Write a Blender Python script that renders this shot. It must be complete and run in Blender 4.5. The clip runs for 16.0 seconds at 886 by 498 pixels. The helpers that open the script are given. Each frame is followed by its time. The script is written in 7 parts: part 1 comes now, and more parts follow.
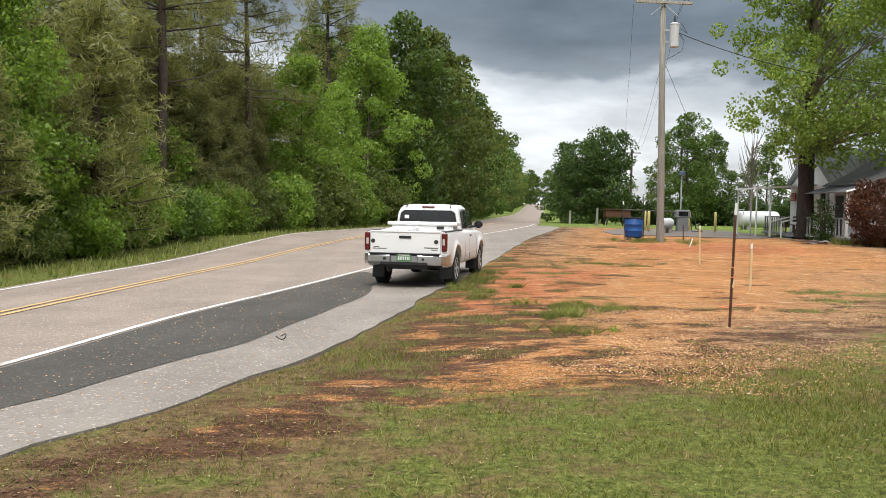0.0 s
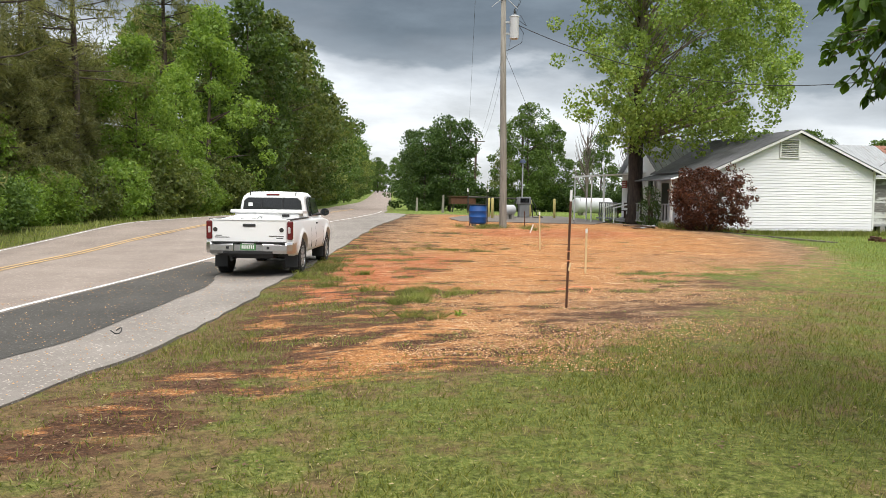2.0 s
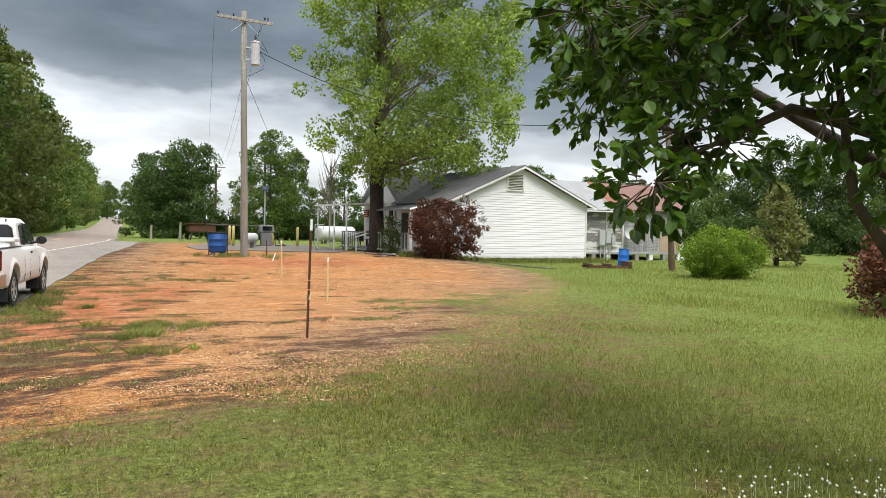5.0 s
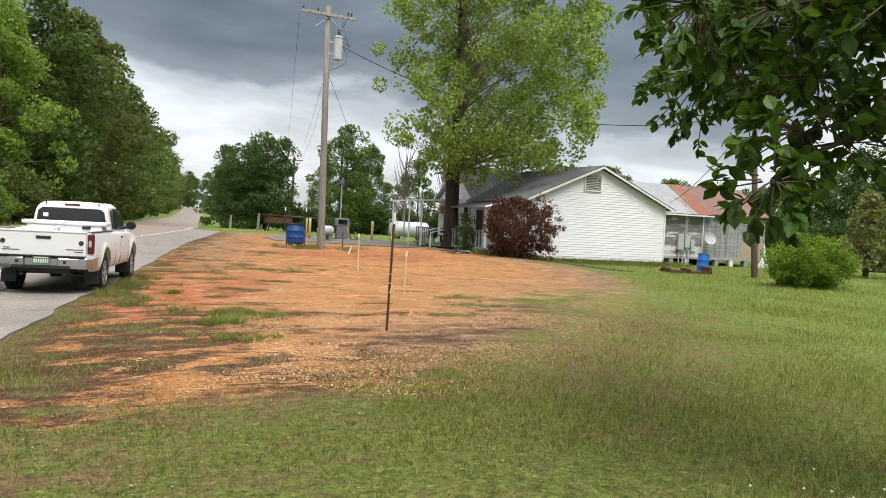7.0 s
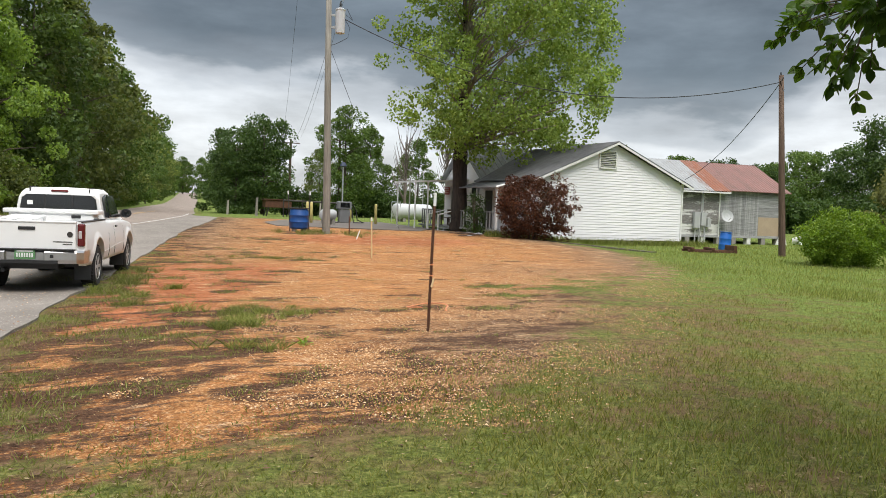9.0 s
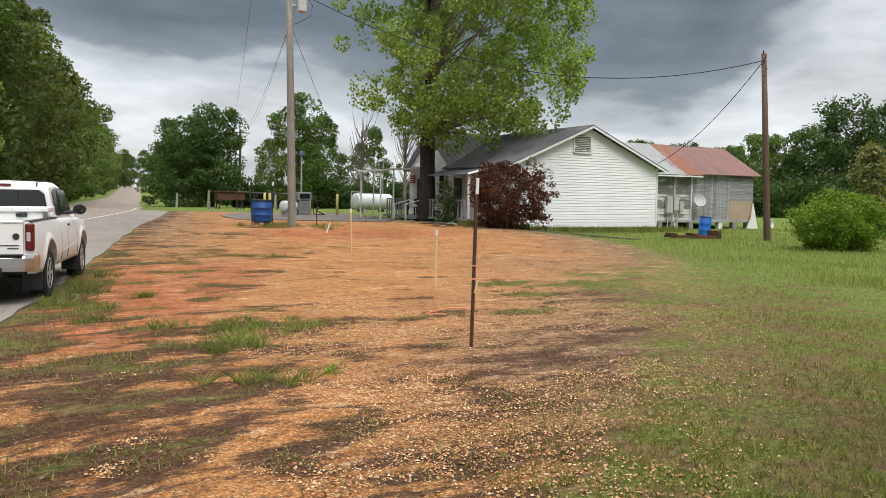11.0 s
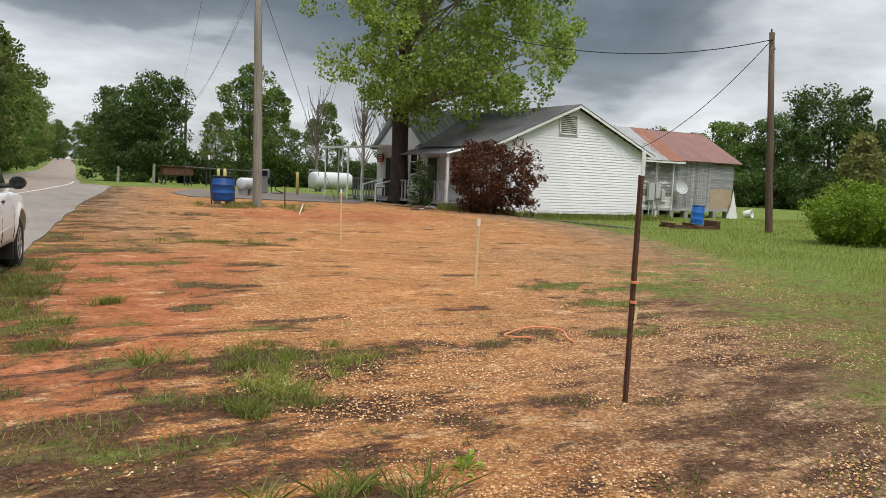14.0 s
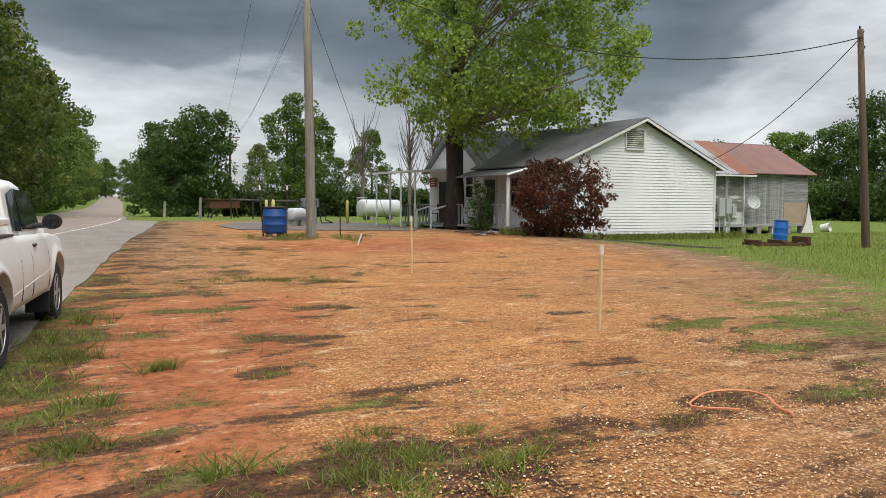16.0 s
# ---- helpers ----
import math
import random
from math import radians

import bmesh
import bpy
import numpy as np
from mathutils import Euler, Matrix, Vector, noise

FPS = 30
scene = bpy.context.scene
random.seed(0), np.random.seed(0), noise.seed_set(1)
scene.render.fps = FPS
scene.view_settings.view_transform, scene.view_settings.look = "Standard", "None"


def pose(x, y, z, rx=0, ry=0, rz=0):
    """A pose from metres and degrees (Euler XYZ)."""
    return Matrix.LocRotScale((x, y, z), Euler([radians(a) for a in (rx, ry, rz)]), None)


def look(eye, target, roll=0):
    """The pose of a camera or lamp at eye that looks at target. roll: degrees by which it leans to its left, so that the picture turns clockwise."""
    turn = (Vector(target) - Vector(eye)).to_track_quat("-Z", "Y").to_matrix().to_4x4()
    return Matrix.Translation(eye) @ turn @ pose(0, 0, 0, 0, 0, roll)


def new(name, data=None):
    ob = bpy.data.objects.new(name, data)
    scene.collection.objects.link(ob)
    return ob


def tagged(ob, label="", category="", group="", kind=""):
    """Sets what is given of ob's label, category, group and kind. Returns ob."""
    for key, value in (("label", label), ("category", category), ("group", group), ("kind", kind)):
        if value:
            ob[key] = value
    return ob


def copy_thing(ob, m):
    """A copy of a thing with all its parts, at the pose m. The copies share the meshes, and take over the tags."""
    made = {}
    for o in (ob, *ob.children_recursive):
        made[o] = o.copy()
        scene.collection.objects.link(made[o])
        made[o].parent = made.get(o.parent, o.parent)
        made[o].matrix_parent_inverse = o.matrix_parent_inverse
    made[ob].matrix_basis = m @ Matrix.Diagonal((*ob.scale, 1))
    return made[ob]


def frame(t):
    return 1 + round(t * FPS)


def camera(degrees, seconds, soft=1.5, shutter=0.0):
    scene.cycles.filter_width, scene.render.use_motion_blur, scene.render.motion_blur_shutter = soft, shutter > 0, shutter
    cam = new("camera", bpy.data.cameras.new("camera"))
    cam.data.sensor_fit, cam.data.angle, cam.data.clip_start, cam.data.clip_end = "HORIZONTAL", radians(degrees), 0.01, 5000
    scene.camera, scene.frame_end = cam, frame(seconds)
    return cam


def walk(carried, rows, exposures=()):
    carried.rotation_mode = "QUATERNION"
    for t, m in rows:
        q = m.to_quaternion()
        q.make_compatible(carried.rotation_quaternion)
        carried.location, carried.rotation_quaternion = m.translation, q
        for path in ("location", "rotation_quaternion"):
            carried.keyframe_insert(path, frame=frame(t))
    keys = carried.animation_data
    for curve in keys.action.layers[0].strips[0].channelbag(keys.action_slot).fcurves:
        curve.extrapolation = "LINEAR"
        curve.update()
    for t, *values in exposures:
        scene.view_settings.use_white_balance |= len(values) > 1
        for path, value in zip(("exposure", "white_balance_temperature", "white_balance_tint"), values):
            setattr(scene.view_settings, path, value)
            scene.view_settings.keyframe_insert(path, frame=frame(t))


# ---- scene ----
cam = camera(56.8, 16.0, 0.65)
EV0, EV1, EV2, EV3 = 0.56, 0.66, 0.45, 0.22
METRES, EYE, TILT, LEAN, TURN = 10.0, 1.65, -7.2, 1.4, 0.0
ROWS = [
    (0.0, 0.0, 0.0, 0.0, -0.17, 4.27, -2.33),
    (0.5, -0.0004, -0.0003, -0.0002, -0.05, 4.06, -2.31),
    (1.0, 0.0, -0.0011, -0.0002, -1.43, 3.88, -2.06),
    (1.5, 0.0004, -0.0026, -0.0008, -4.24, 3.75, -1.65),
    (2.0, 0.0023, -0.005, -0.0007, -10.68, 3.68, -0.84),
    (2.5, 0.0051, -0.0059, -0.0, -20.29, 3.98, 0.2),
    (3.0, 0.0067, -0.0043, 0.0002, -26.78, 4.65, 0.8),
    (3.5, 0.0081, -0.005, 0.0002, -28.83, 5.08, 1.1),
    (6.0, 0.0079, -0.0058, 0.001, -26.73, 6.12, 0.08),
    (6.5, 0.0011, -0.0045, -0.0001, -25.12, 5.94, -0.62),
    (7.0, -0.0018, 0.0143, -0.0001, -23.61, 5.47, -1.42),
    (7.5, 0.0051, 0.0522, 0.004, -22.47, 5.01, -1.9),
    (8.0, 0.0029, 0.1008, 0.0063, -22.15, 4.52, -1.75),
    (8.5, -0.0016, 0.1455, 0.014, -22.61, 4.27, -1.22),
    (9.0, 0.0053, 0.2026, 0.0209, -23.82, 4.19, -0.39),
    (11.5, -0.0112, 0.4709, 0.0511, -28.07, 3.25, 1.08),
    (12.0, -0.0031, 0.5259, 0.0608, -29.03, 3.19, 0.96),
    (12.5, -0.003, 0.5782, 0.0661, -30.12, 3.16, 0.64),
    (13.0, 0.0004, 0.6301, 0.0697, -30.89, 2.98, 0.18),
    (13.5, 0.0049, 0.6871, 0.0737, -31.41, 2.5, -0.09),
    (14.0, -0.0014, 0.7415, 0.0805, -31.38, 2.05, 0.16),
    (14.5, 0.0041, 0.7977, 0.085, -30.87, 1.98, 0.84),
    (15.0, 0.0034, 0.8537, 0.0881, -29.96, 2.6, 1.62),
    (15.5, 0.0105, 0.9038, 0.0961, -29.12, 3.19, 1.96),
    (16.0, 0.0303, 0.9569, 0.1035, -28.39, 3.82, 1.88),
]
walk(cam, [(t, pose(0, 0, EYE, TILT, LEAN, TURN) @ pose(METRES * x, METRES * y, METRES * z, 90 + pitch, roll, yaw)) for t, x, y, z, yaw, pitch, roll in ROWS],
     ((0.0, EV0), (3.5, EV1), (9.0, EV2), (16.0, EV3)))


# ---- world, sun, exposure ----
def build_world():
    w = bpy.data.worlds.new("overcast_sky")
    scene.world = w
    w.use_nodes = True
    nt = w.node_tree
    nt.nodes.clear()
    N, Lk = nt.nodes.new, nt.links.new
    out = N("ShaderNodeOutputWorld")
    bg = N("ShaderNodeBackground")
    sky = N("ShaderNodeTexSky")
    sky.sky_type, sky.sun_disc = "NISHITA", False
    sky.sun_elevation, sky.sun_rotation = radians(SUN_ELEV), radians(SUN_AZ)
    tc = N("ShaderNodeTexCoord")
    sep = N("ShaderNodeSeparateXYZ")
    Lk(tc.outputs["Generated"], sep.inputs[0])
    # cloud deck: project the direction on a flat layer
    mapn = N("ShaderNodeMapping")
    mapn.inputs["Scale"].default_value = (1.0, 1.0, 3.2)
    Lk(tc.outputs["Generated"], mapn.inputs[0])
    n1 = N("ShaderNodeTexNoise")
    n1.inputs["Scale"].default_value, n1.inputs["Detail"].default_value, n1.inputs["Roughness"].default_value = 2.6, 7.0, 0.52
    Lk(mapn.outputs[0], n1.inputs["Vector"])
    n2 = N("ShaderNodeTexNoise")
    n2.inputs["Scale"].default_value, n2.inputs["Detail"].default_value, n2.inputs["Roughness"].default_value = 6.0, 8.0, 0.58
    Lk(mapn.outputs[0], n2.inputs["Vector"])

    def math_(op, a, b):
        m = N("ShaderNodeMath")
        m.operation = op
        for i, v in enumerate((a, b)):
            if isinstance(v, (int, float)):
                m.inputs[i].default_value = v
            else:
                Lk(v, m.inputs[i])
        return m.outputs[0]
    wob = math_("ADD", math_("MULTIPLY", math_("SUBTRACT", n1.outputs[0], 0.5), 0.22), math_("MULTIPLY", math_("SUBTRACT", n2.outputs[0], 0.5), 0.09))
    # a heavier, lower cloud bank towards the north-east, thinner cloud to the east
    def bank(az, k0, k1, amount):
        dt = N("ShaderNodeVectorMath")
        dt.operation = "DOT_PRODUCT"
        Lk(tc.outputs["Generated"], dt.inputs[0])
        dt.inputs[1].default_value = (math.sin(radians(az)), math.cos(radians(az)), 0.12)
        mr = N("ShaderNodeMapRange")
        mr.interpolation_type = "SMOOTHSTEP"
        Lk(dt.outputs["Value"], mr.inputs[0])
        mr.inputs[1].default_value, mr.inputs[2].default_value = k0, k1
        mr.inputs[3].default_value, mr.inputs[4].default_value = 0.0, amount
        return mr.outputs[0]
    el = math_("ADD", sep.outputs[2], wob)
    el = math_("ADD", el, bank(37, 0.955, 0.995, 0.055))
    el = math_("ADD", el, bank(64, 0.93, 0.985, -0.07))
    el = math_("ADD", el, bank(-14, 0.93, 0.99, -0.05))
    ramp = N("ShaderNodeValToRGB")
    ramp.color_ramp.interpolation = "EASE"
    e = ramp.color_ramp.elements
    stops = [(0.0, (0.52, 0.54, 0.56)), (0.06, (0.62, 0.64, 0.66)), (0.110, (0.60, 0.625, 0.65)), (0.136, (0.42, 0.445, 0.475)), (0.162, (0.19, 0.215, 0.24)),
             (0.21, (0.122, 0.147, 0.169)), (0.34, (0.15, 0.178, 0.203)), (0.50, (0.5, 0.53, 0.56)), (0.70, (1.4, 1.44, 1.49)), (1.0, (1.6, 1.64, 1.68))]
    e[0].position, e[0].color = stops[0][0], (*stops[0][1], 1)
    e[1].position, e[1].color = stops[1][0], (*stops[1][1], 1)
    for p, c in stops[2:]:
        s = e.new(p)
        s.color = (*c, 1)
    Lk(el, ramp.inputs[0])
    var = math_("ADD", math_("MULTIPLY", n2.outputs[0], 1.5), 0.25)
    mul = N("ShaderNodeMix")
    mul.data_type, mul.blend_type = "RGBA", "MULTIPLY"
    mul.inputs[0].default_value = 1.0
    Lk(ramp.outputs[0], mul.inputs[6])
    Lk(var, mul.inputs[7])
    # blue sky shows faintly through the thin cloud
    sk = N("ShaderNodeMix")
    sk.data_type, sk.blend_type = "RGBA", "MULTIPLY"
    sk.inputs[0].default_value = 1.0
    Lk(sky.outputs[0], sk.inputs[6])
    sk.inputs[7].default_value = (0.1, 0.1, 0.1, 1)
    mix = N("ShaderNodeMix")
    mix.data_type = "RGBA"
    mix.inputs[0].default_value = 0.90
    Lk(sk.outputs[2], mix.inputs[6])
    Lk(mul.outputs[2], mix.inputs[7])
    Lk(mix.outputs[2], bg.inputs[0])
    bg.inputs[1].default_value = 1.0
    Lk(bg.outputs[0], out.inputs[0])


SUN_ELEV, SUN_AZ = 60.0, 188.0
build_world()
sun = new("sun", bpy.data.lights.new("sun", "SUN"))
sun.data.energy, sun.data.angle, sun.data.color = 2.05, radians(30), (1.0, 0.95, 0.86)
sx, sy = math.sin(radians(SUN_AZ)), math.cos(radians(SUN_AZ))
sun.matrix_world = look((0, 0, 60), (-sx * 50, -sy * 50, 60 - 50 * math.tan(radians(SUN_ELEV))))


# ---- materials ----
class Mat:
    """A small builder for node materials."""
    def __init__(self, name):
        self.m = bpy.data.materials.new(name)
        self.m.use_nodes = True
        self.nt = self.m.node_tree
        self.nt.nodes.clear()
        self.out = self.nt.nodes.new("ShaderNodeOutputMaterial")
        self.co = None

    def n(self, kind, **inp):
        node = self.nt.nodes.new("ShaderNode" + kind)
        for k, v in inp.items():
            self.put(node, k.replace("_", " "), v)
        return node

    def put(self, node, key, v):
        s = node.inputs[key] if not (isinstance(key, str) and key.isdigit()) else node.inputs[int(key)]
        if isinstance(v, bpy.types.NodeSocket):
            self.nt.links.new(v, s)
        elif isinstance(v, tuple) and len(v) == 3 and s.type == "RGBA":
            s.default_value = (*v, 1)
        else:
            s.default_value = v

    def pos(self, obj=False, scale=(1, 1, 1)):
        t = self.n("TexCoord")
        mp = self.n("Mapping", Scale=scale)
        if obj:
            self.nt.links.new(t.outputs["Object"], mp.inputs[0])
        else:
            g = self.n("NewGeometry")
            self.nt.links.new(g.outputs["Position"], mp.inputs[0])
        return mp.outputs[0]

    def noise(self, vec, scale, detail=5.0, rough=0.55):
        return self.n("TexNoise", Vector=vec, Scale=scale, Detail=detail, Roughness=rough).outputs[0]

    def ramp(self, f, *stops):
        r = self.n("ValToRGB")
        self.nt.links.new(f, r.inputs[0])
        e = r.color_ramp.elements
        for i, (p, c) in enumerate(stops):
            s = e[i] if i < 2 else e.new(p)
            s.position = p
            s.color = (*c, 1) if isinstance(c, tuple) else (c, c, c, 1)
        return r.outputs[0]

    def mix(self, f, a, b, blend="MIX"):
        m = self.nt.nodes.new("ShaderNodeMix")
        m.data_type, m.blend_type = "RGBA", blend
        for i, v in ((0, f), (6, a), (7, b)):
            if isinstance(v, bpy.types.NodeSocket):
                self.nt.links.new(v, m.inputs[i])
            elif isinstance(v, tuple):
                m.inputs[i].default_value = (*v, 1)
            else:
                m.inputs[i].default_value = v
        return m.outputs[2]

    def math(self, op, a, b=0.0, clamp=False):
        m = self.nt.nodes.new("ShaderNodeMath")
        m.operation, m.use_clamp = op, clamp
        for i, v in enumerate((a, b)):
            if isinstance(v, bpy.types.NodeSocket):
                self.nt.links.new(v, m.inputs[i])
            else:
                m.inputs[i].default_value = v
        return m.outputs[0]

    def bump(self, h, strength=0.3, dist=0.02):
        return self.n("Bump", Height=h, Strength=strength, Distance=dist).outputs[0]

    def done(self, color, rough=0.7, metal=0.0, normal=None, spec=None, **kw):
        b = self.n("BsdfPrincipled")
        self.put(b, "Base Color", color)
        self.put(b, "Roughness", rough)
        self.put(b, "Metallic", metal)
        if spec is not None:
            self.put(b, "Specular IOR Level", spec)
        if normal is not None:
            self.put(b, "Normal", normal)
        for k, v in kw.items():
            self.put(b, k.replace("_", " "), v)
        self.nt.links.new(b.outputs[0], self.out.inputs[0])
        return self.m


def simple(name, color, rough=0.6, metal=0.0, var=0.25, scale=6.0, bump=0.1, dist=0.01, obj=True, stretch=(1, 1, 1)):
    """Plain painted or raw surface with grain at two scales."""
    M = Mat(name)
    v = M.pos(obj, stretch)
    big, fine = M.noise(v, scale * 0.25, 4), M.noise(v, scale * 4, 6, 0.65)
    f = M.math("ADD", M.math("MULTIPLY", big, 0.6), M.math("MULTIPLY", fine, 0.4))
    lo = tuple(c * (1 - var) for c in color)
    hi = tuple(min(1, c * (1 + var)) for c in color)
    return M.done(M.ramp(f, (0.3, lo), (0.7, hi)), rough, metal, M.bump(fine, bump, dist))


def leaf_mat(name, a, b, c, trans=0.35, rough=0.5):
    """Leaves: each one its own shade between three greens, part of the light passes through."""
    M = Mat(name)
    g = M.n("NewGeometry")
    o = M.n("ObjectInfo")
    col = M.ramp(g.outputs["Random Per Island"], (0.0, a), (0.55, b), (1.0, c))
    big = M.noise(M.pos(), 0.45, 3)
    col = M.mix(M.math("MULTIPLY", big, 0.55), col, M.mix(1.0, col, (0.55, 0.62, 0.5), "MULTIPLY"))
    hsv = M.n("HueSaturation", Color=col, Value=M.math("ADD", M.math("MULTIPLY", o.outputs["Random"], 0.5), 0.75))
    p = M.n("BsdfPrincipled", Roughness=rough)
    M.put(p, "Base Color", hsv.outputs[0])
    M.put(p, "Specular IOR Level", 0.3)
    t = M.n("BsdfTranslucent", Color=M.mix(1.0, hsv.outputs[0], (1.3, 1.25, 0.6), "MULTIPLY"))
    mx = M.n("MixShader")
    mx.inputs[0].default_value = trans
    M.nt.links.new(p.outputs[0], mx.inputs[1])
    M.nt.links.new(t.outputs[0], mx.inputs[2])
    M.nt.links.new(mx.outputs[0], M.out.inputs[0])
    return M.m


def ground_mat():
    M = Mat("ground_earth_and_grass")
    v = M.pos()

    def cover(name):
        at = M.n("Attribute")
        at.attribute_name = name
        s = M.n("SeparateColor")
        M.nt.links.new(at.outputs["Color"], s.inputs[0])
        return s.outputs
    dirt, clay, lush = cover("cover")[0:3]
    soil, grey, weed = cover("cover_fine")[0:3]
    n_big, n_mid, n_fine, n_grit = M.noise(v, 0.22, 5), M.noise(v, 1.7, 7, 0.65), M.noise(v, 26.0, 6, 0.7), M.noise(v, 80.0, 4, 0.7)
    flat = M.n("Mapping", Scale=(0.8, 1.7, 1.0))
    M.nt.links.new(v, flat.inputs[0])
    n_str = M.noise(flat.outputs[0], 1.3, 8, 0.68)
    n_str2 = M.noise(flat.outputs[0], 4.5, 7, 0.7)
    vor = M.n("TexVoronoi", Vector=v, Scale=42.0)
    vor2 = M.n("TexVoronoi", Vector=v, Scale=62.0)
    # gravel: stones of many tones, dark gaps between them
    stone = M.ramp(vor.outputs["Color"], (0.0, (0.24, 0.09, 0.03)), (0.3, (0.46, 0.205, 0.074)), (0.65, (0.61, 0.325, 0.135)), (1.0, (0.78, 0.58, 0.37)))
    stone_g = M.ramp(vor.outputs["Color"], (0.0, (0.085, 0.055, 0.035)), (0.4, (0.24, 0.145, 0.085)), (0.75, (0.42, 0.29, 0.185)), (1.0, (0.70, 0.57, 0.43)))
    stone = M.mix(grey, stone, stone_g)
    gap = M.ramp(vor.outputs["Distance"], (0.34, 0.0), (0.56, 0.85))
    stone = M.mix(gap, stone, M.mix(grey, (0.24, 0.08, 0.028), (0.10, 0.06, 0.036)))
    small = M.ramp(vor2.outputs["Color"], (0.0, (0.26, 0.096, 0.032)), (0.5, (0.51, 0.238, 0.082)), (1.0, (0.72, 0.45, 0.21)))
    gravel = M.mix(M.ramp(n_mid, (0.38, 0.6), (0.62, 0.0)), stone, M.mix(M.math("MULTIPLY", grey, 0.7), small, stone_g))
    # washed red clay, bare and smooth, breaking up into gravel at its rim
    claycol = M.ramp(n_str, (0.28, (0.24, 0.079, 0.034)), (0.5, (0.38, 0.138, 0.06)), (0.7, (0.48, 0.215, 0.105)))
    claycol = M.mix(M.ramp(n_grit, (0.58, 0.0), (0.72, 0.45)), claycol, (0.55, 0.34, 0.2))
    claym = M.ramp(M.math("ADD", clay, M.math("ADD", M.math("MULTIPLY", M.math("SUBTRACT", n_str, 0.5), 1.1), M.math("MULTIPLY", M.math("SUBTRACT", n_fine, 0.5), 0.35))), (0.42, 0.0), (0.68, 1.0))
    gravel = M.mix(claym, gravel, claycol)
    # pale drifts of washed stones
    pale = M.ramp(M.noise(flat.outputs[0], 2.1, 7, 0.7), (0.56, 0.0), (0.64, 0.8))
    gravel = M.mix(pale, gravel, M.ramp(vor2.outputs["Color"], (0.0, (0.34, 0.20, 0.10)), (0.5, (0.58, 0.37, 0.20)), (1.0, (0.80, 0.62, 0.42))))
    # dark dead leaves and mulch, gathered round the weeds and in streaks
    deb = M.math("ADD", M.math("MULTIPLY", n_str2, 0.62), M.math("MULTIPLY", n_str, 0.42))
    flat2 = M.n("Mapping", Scale=(0.55, 2.2, 1.0), Rotation=(0.0, 0.0, -0.35))
    M.nt.links.new(v, flat2.inputs[0])
    wash = M.noise(flat2.outputs[0], 1.1, 9, 0.62)
    deb = M.math("ADD", deb, M.math("MULTIPLY", M.math("SUBTRACT", wash, 0.5), 0.55))
    deb = M.math("ADD", deb, M.math("ADD", M.math("MULTIPLY", soil, 0.20), M.math("MULTIPLY", weed, 0.17)))
    debm = M.ramp(M.math("ADD", deb, M.math("MULTIPLY", M.math("SUBTRACT", n_fine, 0.5), 0.4)), (0.60, 0.0), (0.675, 0.95))
    debcol = M.ramp(n_fine, (0.3, (0.028, 0.016, 0.011)), (0.55, (0.085, 0.045, 0.028)), (0.75, (0.22, 0.12, 0.07)))
    gravel = M.mix(debm, gravel, debcol)
    gravel = M.mix(1.0, gravel, M.ramp(M.noise(v, 0.55, 6, 0.6), (0.3, 0.78), (0.7, 1.14)), "MULTIPLY")
    gravel = M.mix(1.0, gravel, M.ramp(n_str2, (0.34, 0.68), (0.47, 1.0), (0.66, 1.18)), "MULTIPLY")
    gravel = M.mix(1.0, gravel, M.ramp(M.noise(v, 13.0, 6, 0.75), (0.36, 0.62), (0.5, 1.0), (0.66, 1.25)), "MULTIPLY")
    # grass: mown, with straw and bare spots
    g1 = M.ramp(n_fine, (0.28, (0.04, 0.052, 0.012)), (0.5, (0.115, 0.135, 0.03)), (0.75, (0.25, 0.235, 0.085)))
    g2 = M.ramp(n_fine, (0.28, (0.05, 0.08, 0.015)), (0.5, (0.145, 0.205, 0.042)), (0.75, (0.28, 0.32, 0.10)))
    grass = M.mix(M.math("ADD", lush, M.math("MULTIPLY", M.math("SUBTRACT", n_big, 0.5), 0.9), True), g1, g2)
    grass = M.mix(M.ramp(M.math("ADD", n_mid, M.math("MULTIPLY", soil, 0.24)), (0.54, 0.0), (0.70, 0.85)), grass, M.mix(n_grit, (0.07, 0.038, 0.022), (0.26, 0.17, 0.09)))
    grass = M.mix(1.0, grass, M.ramp(M.noise(v, 9.0, 7, 0.75), (0.36, 0.5), (0.5, 1.0), (0.64, 1.35)), "MULTIPLY")
    f = M.math("ADD", dirt, M.math("MULTIPLY", M.math("SUBTRACT", n_str, 0.5), 1.2))
    f = M.math("ADD", f, M.math("MULTIPLY", M.math("SUBTRACT", n_fine, 0.5), 0.6))
    f = M.math("SUBTRACT", f, M.math("MULTIPLY", weed, M.math("MULTIPLY", n_fine, 0.55)))
    f = M.ramp(f, (0.40, 0.0), (0.56, 1.0))
    col = M.mix(f, grass, gravel)
    h = M.math("ADD", M.math("MULTIPLY", n_fine, 0.6), M.math("MULTIPLY", M.math("SUBTRACT", 1.0, vor.outputs["Distance"]), 0.6))
    return M.done(col, 0.95, 0, M.bump(h, 1.0, 0.035), 0.12)


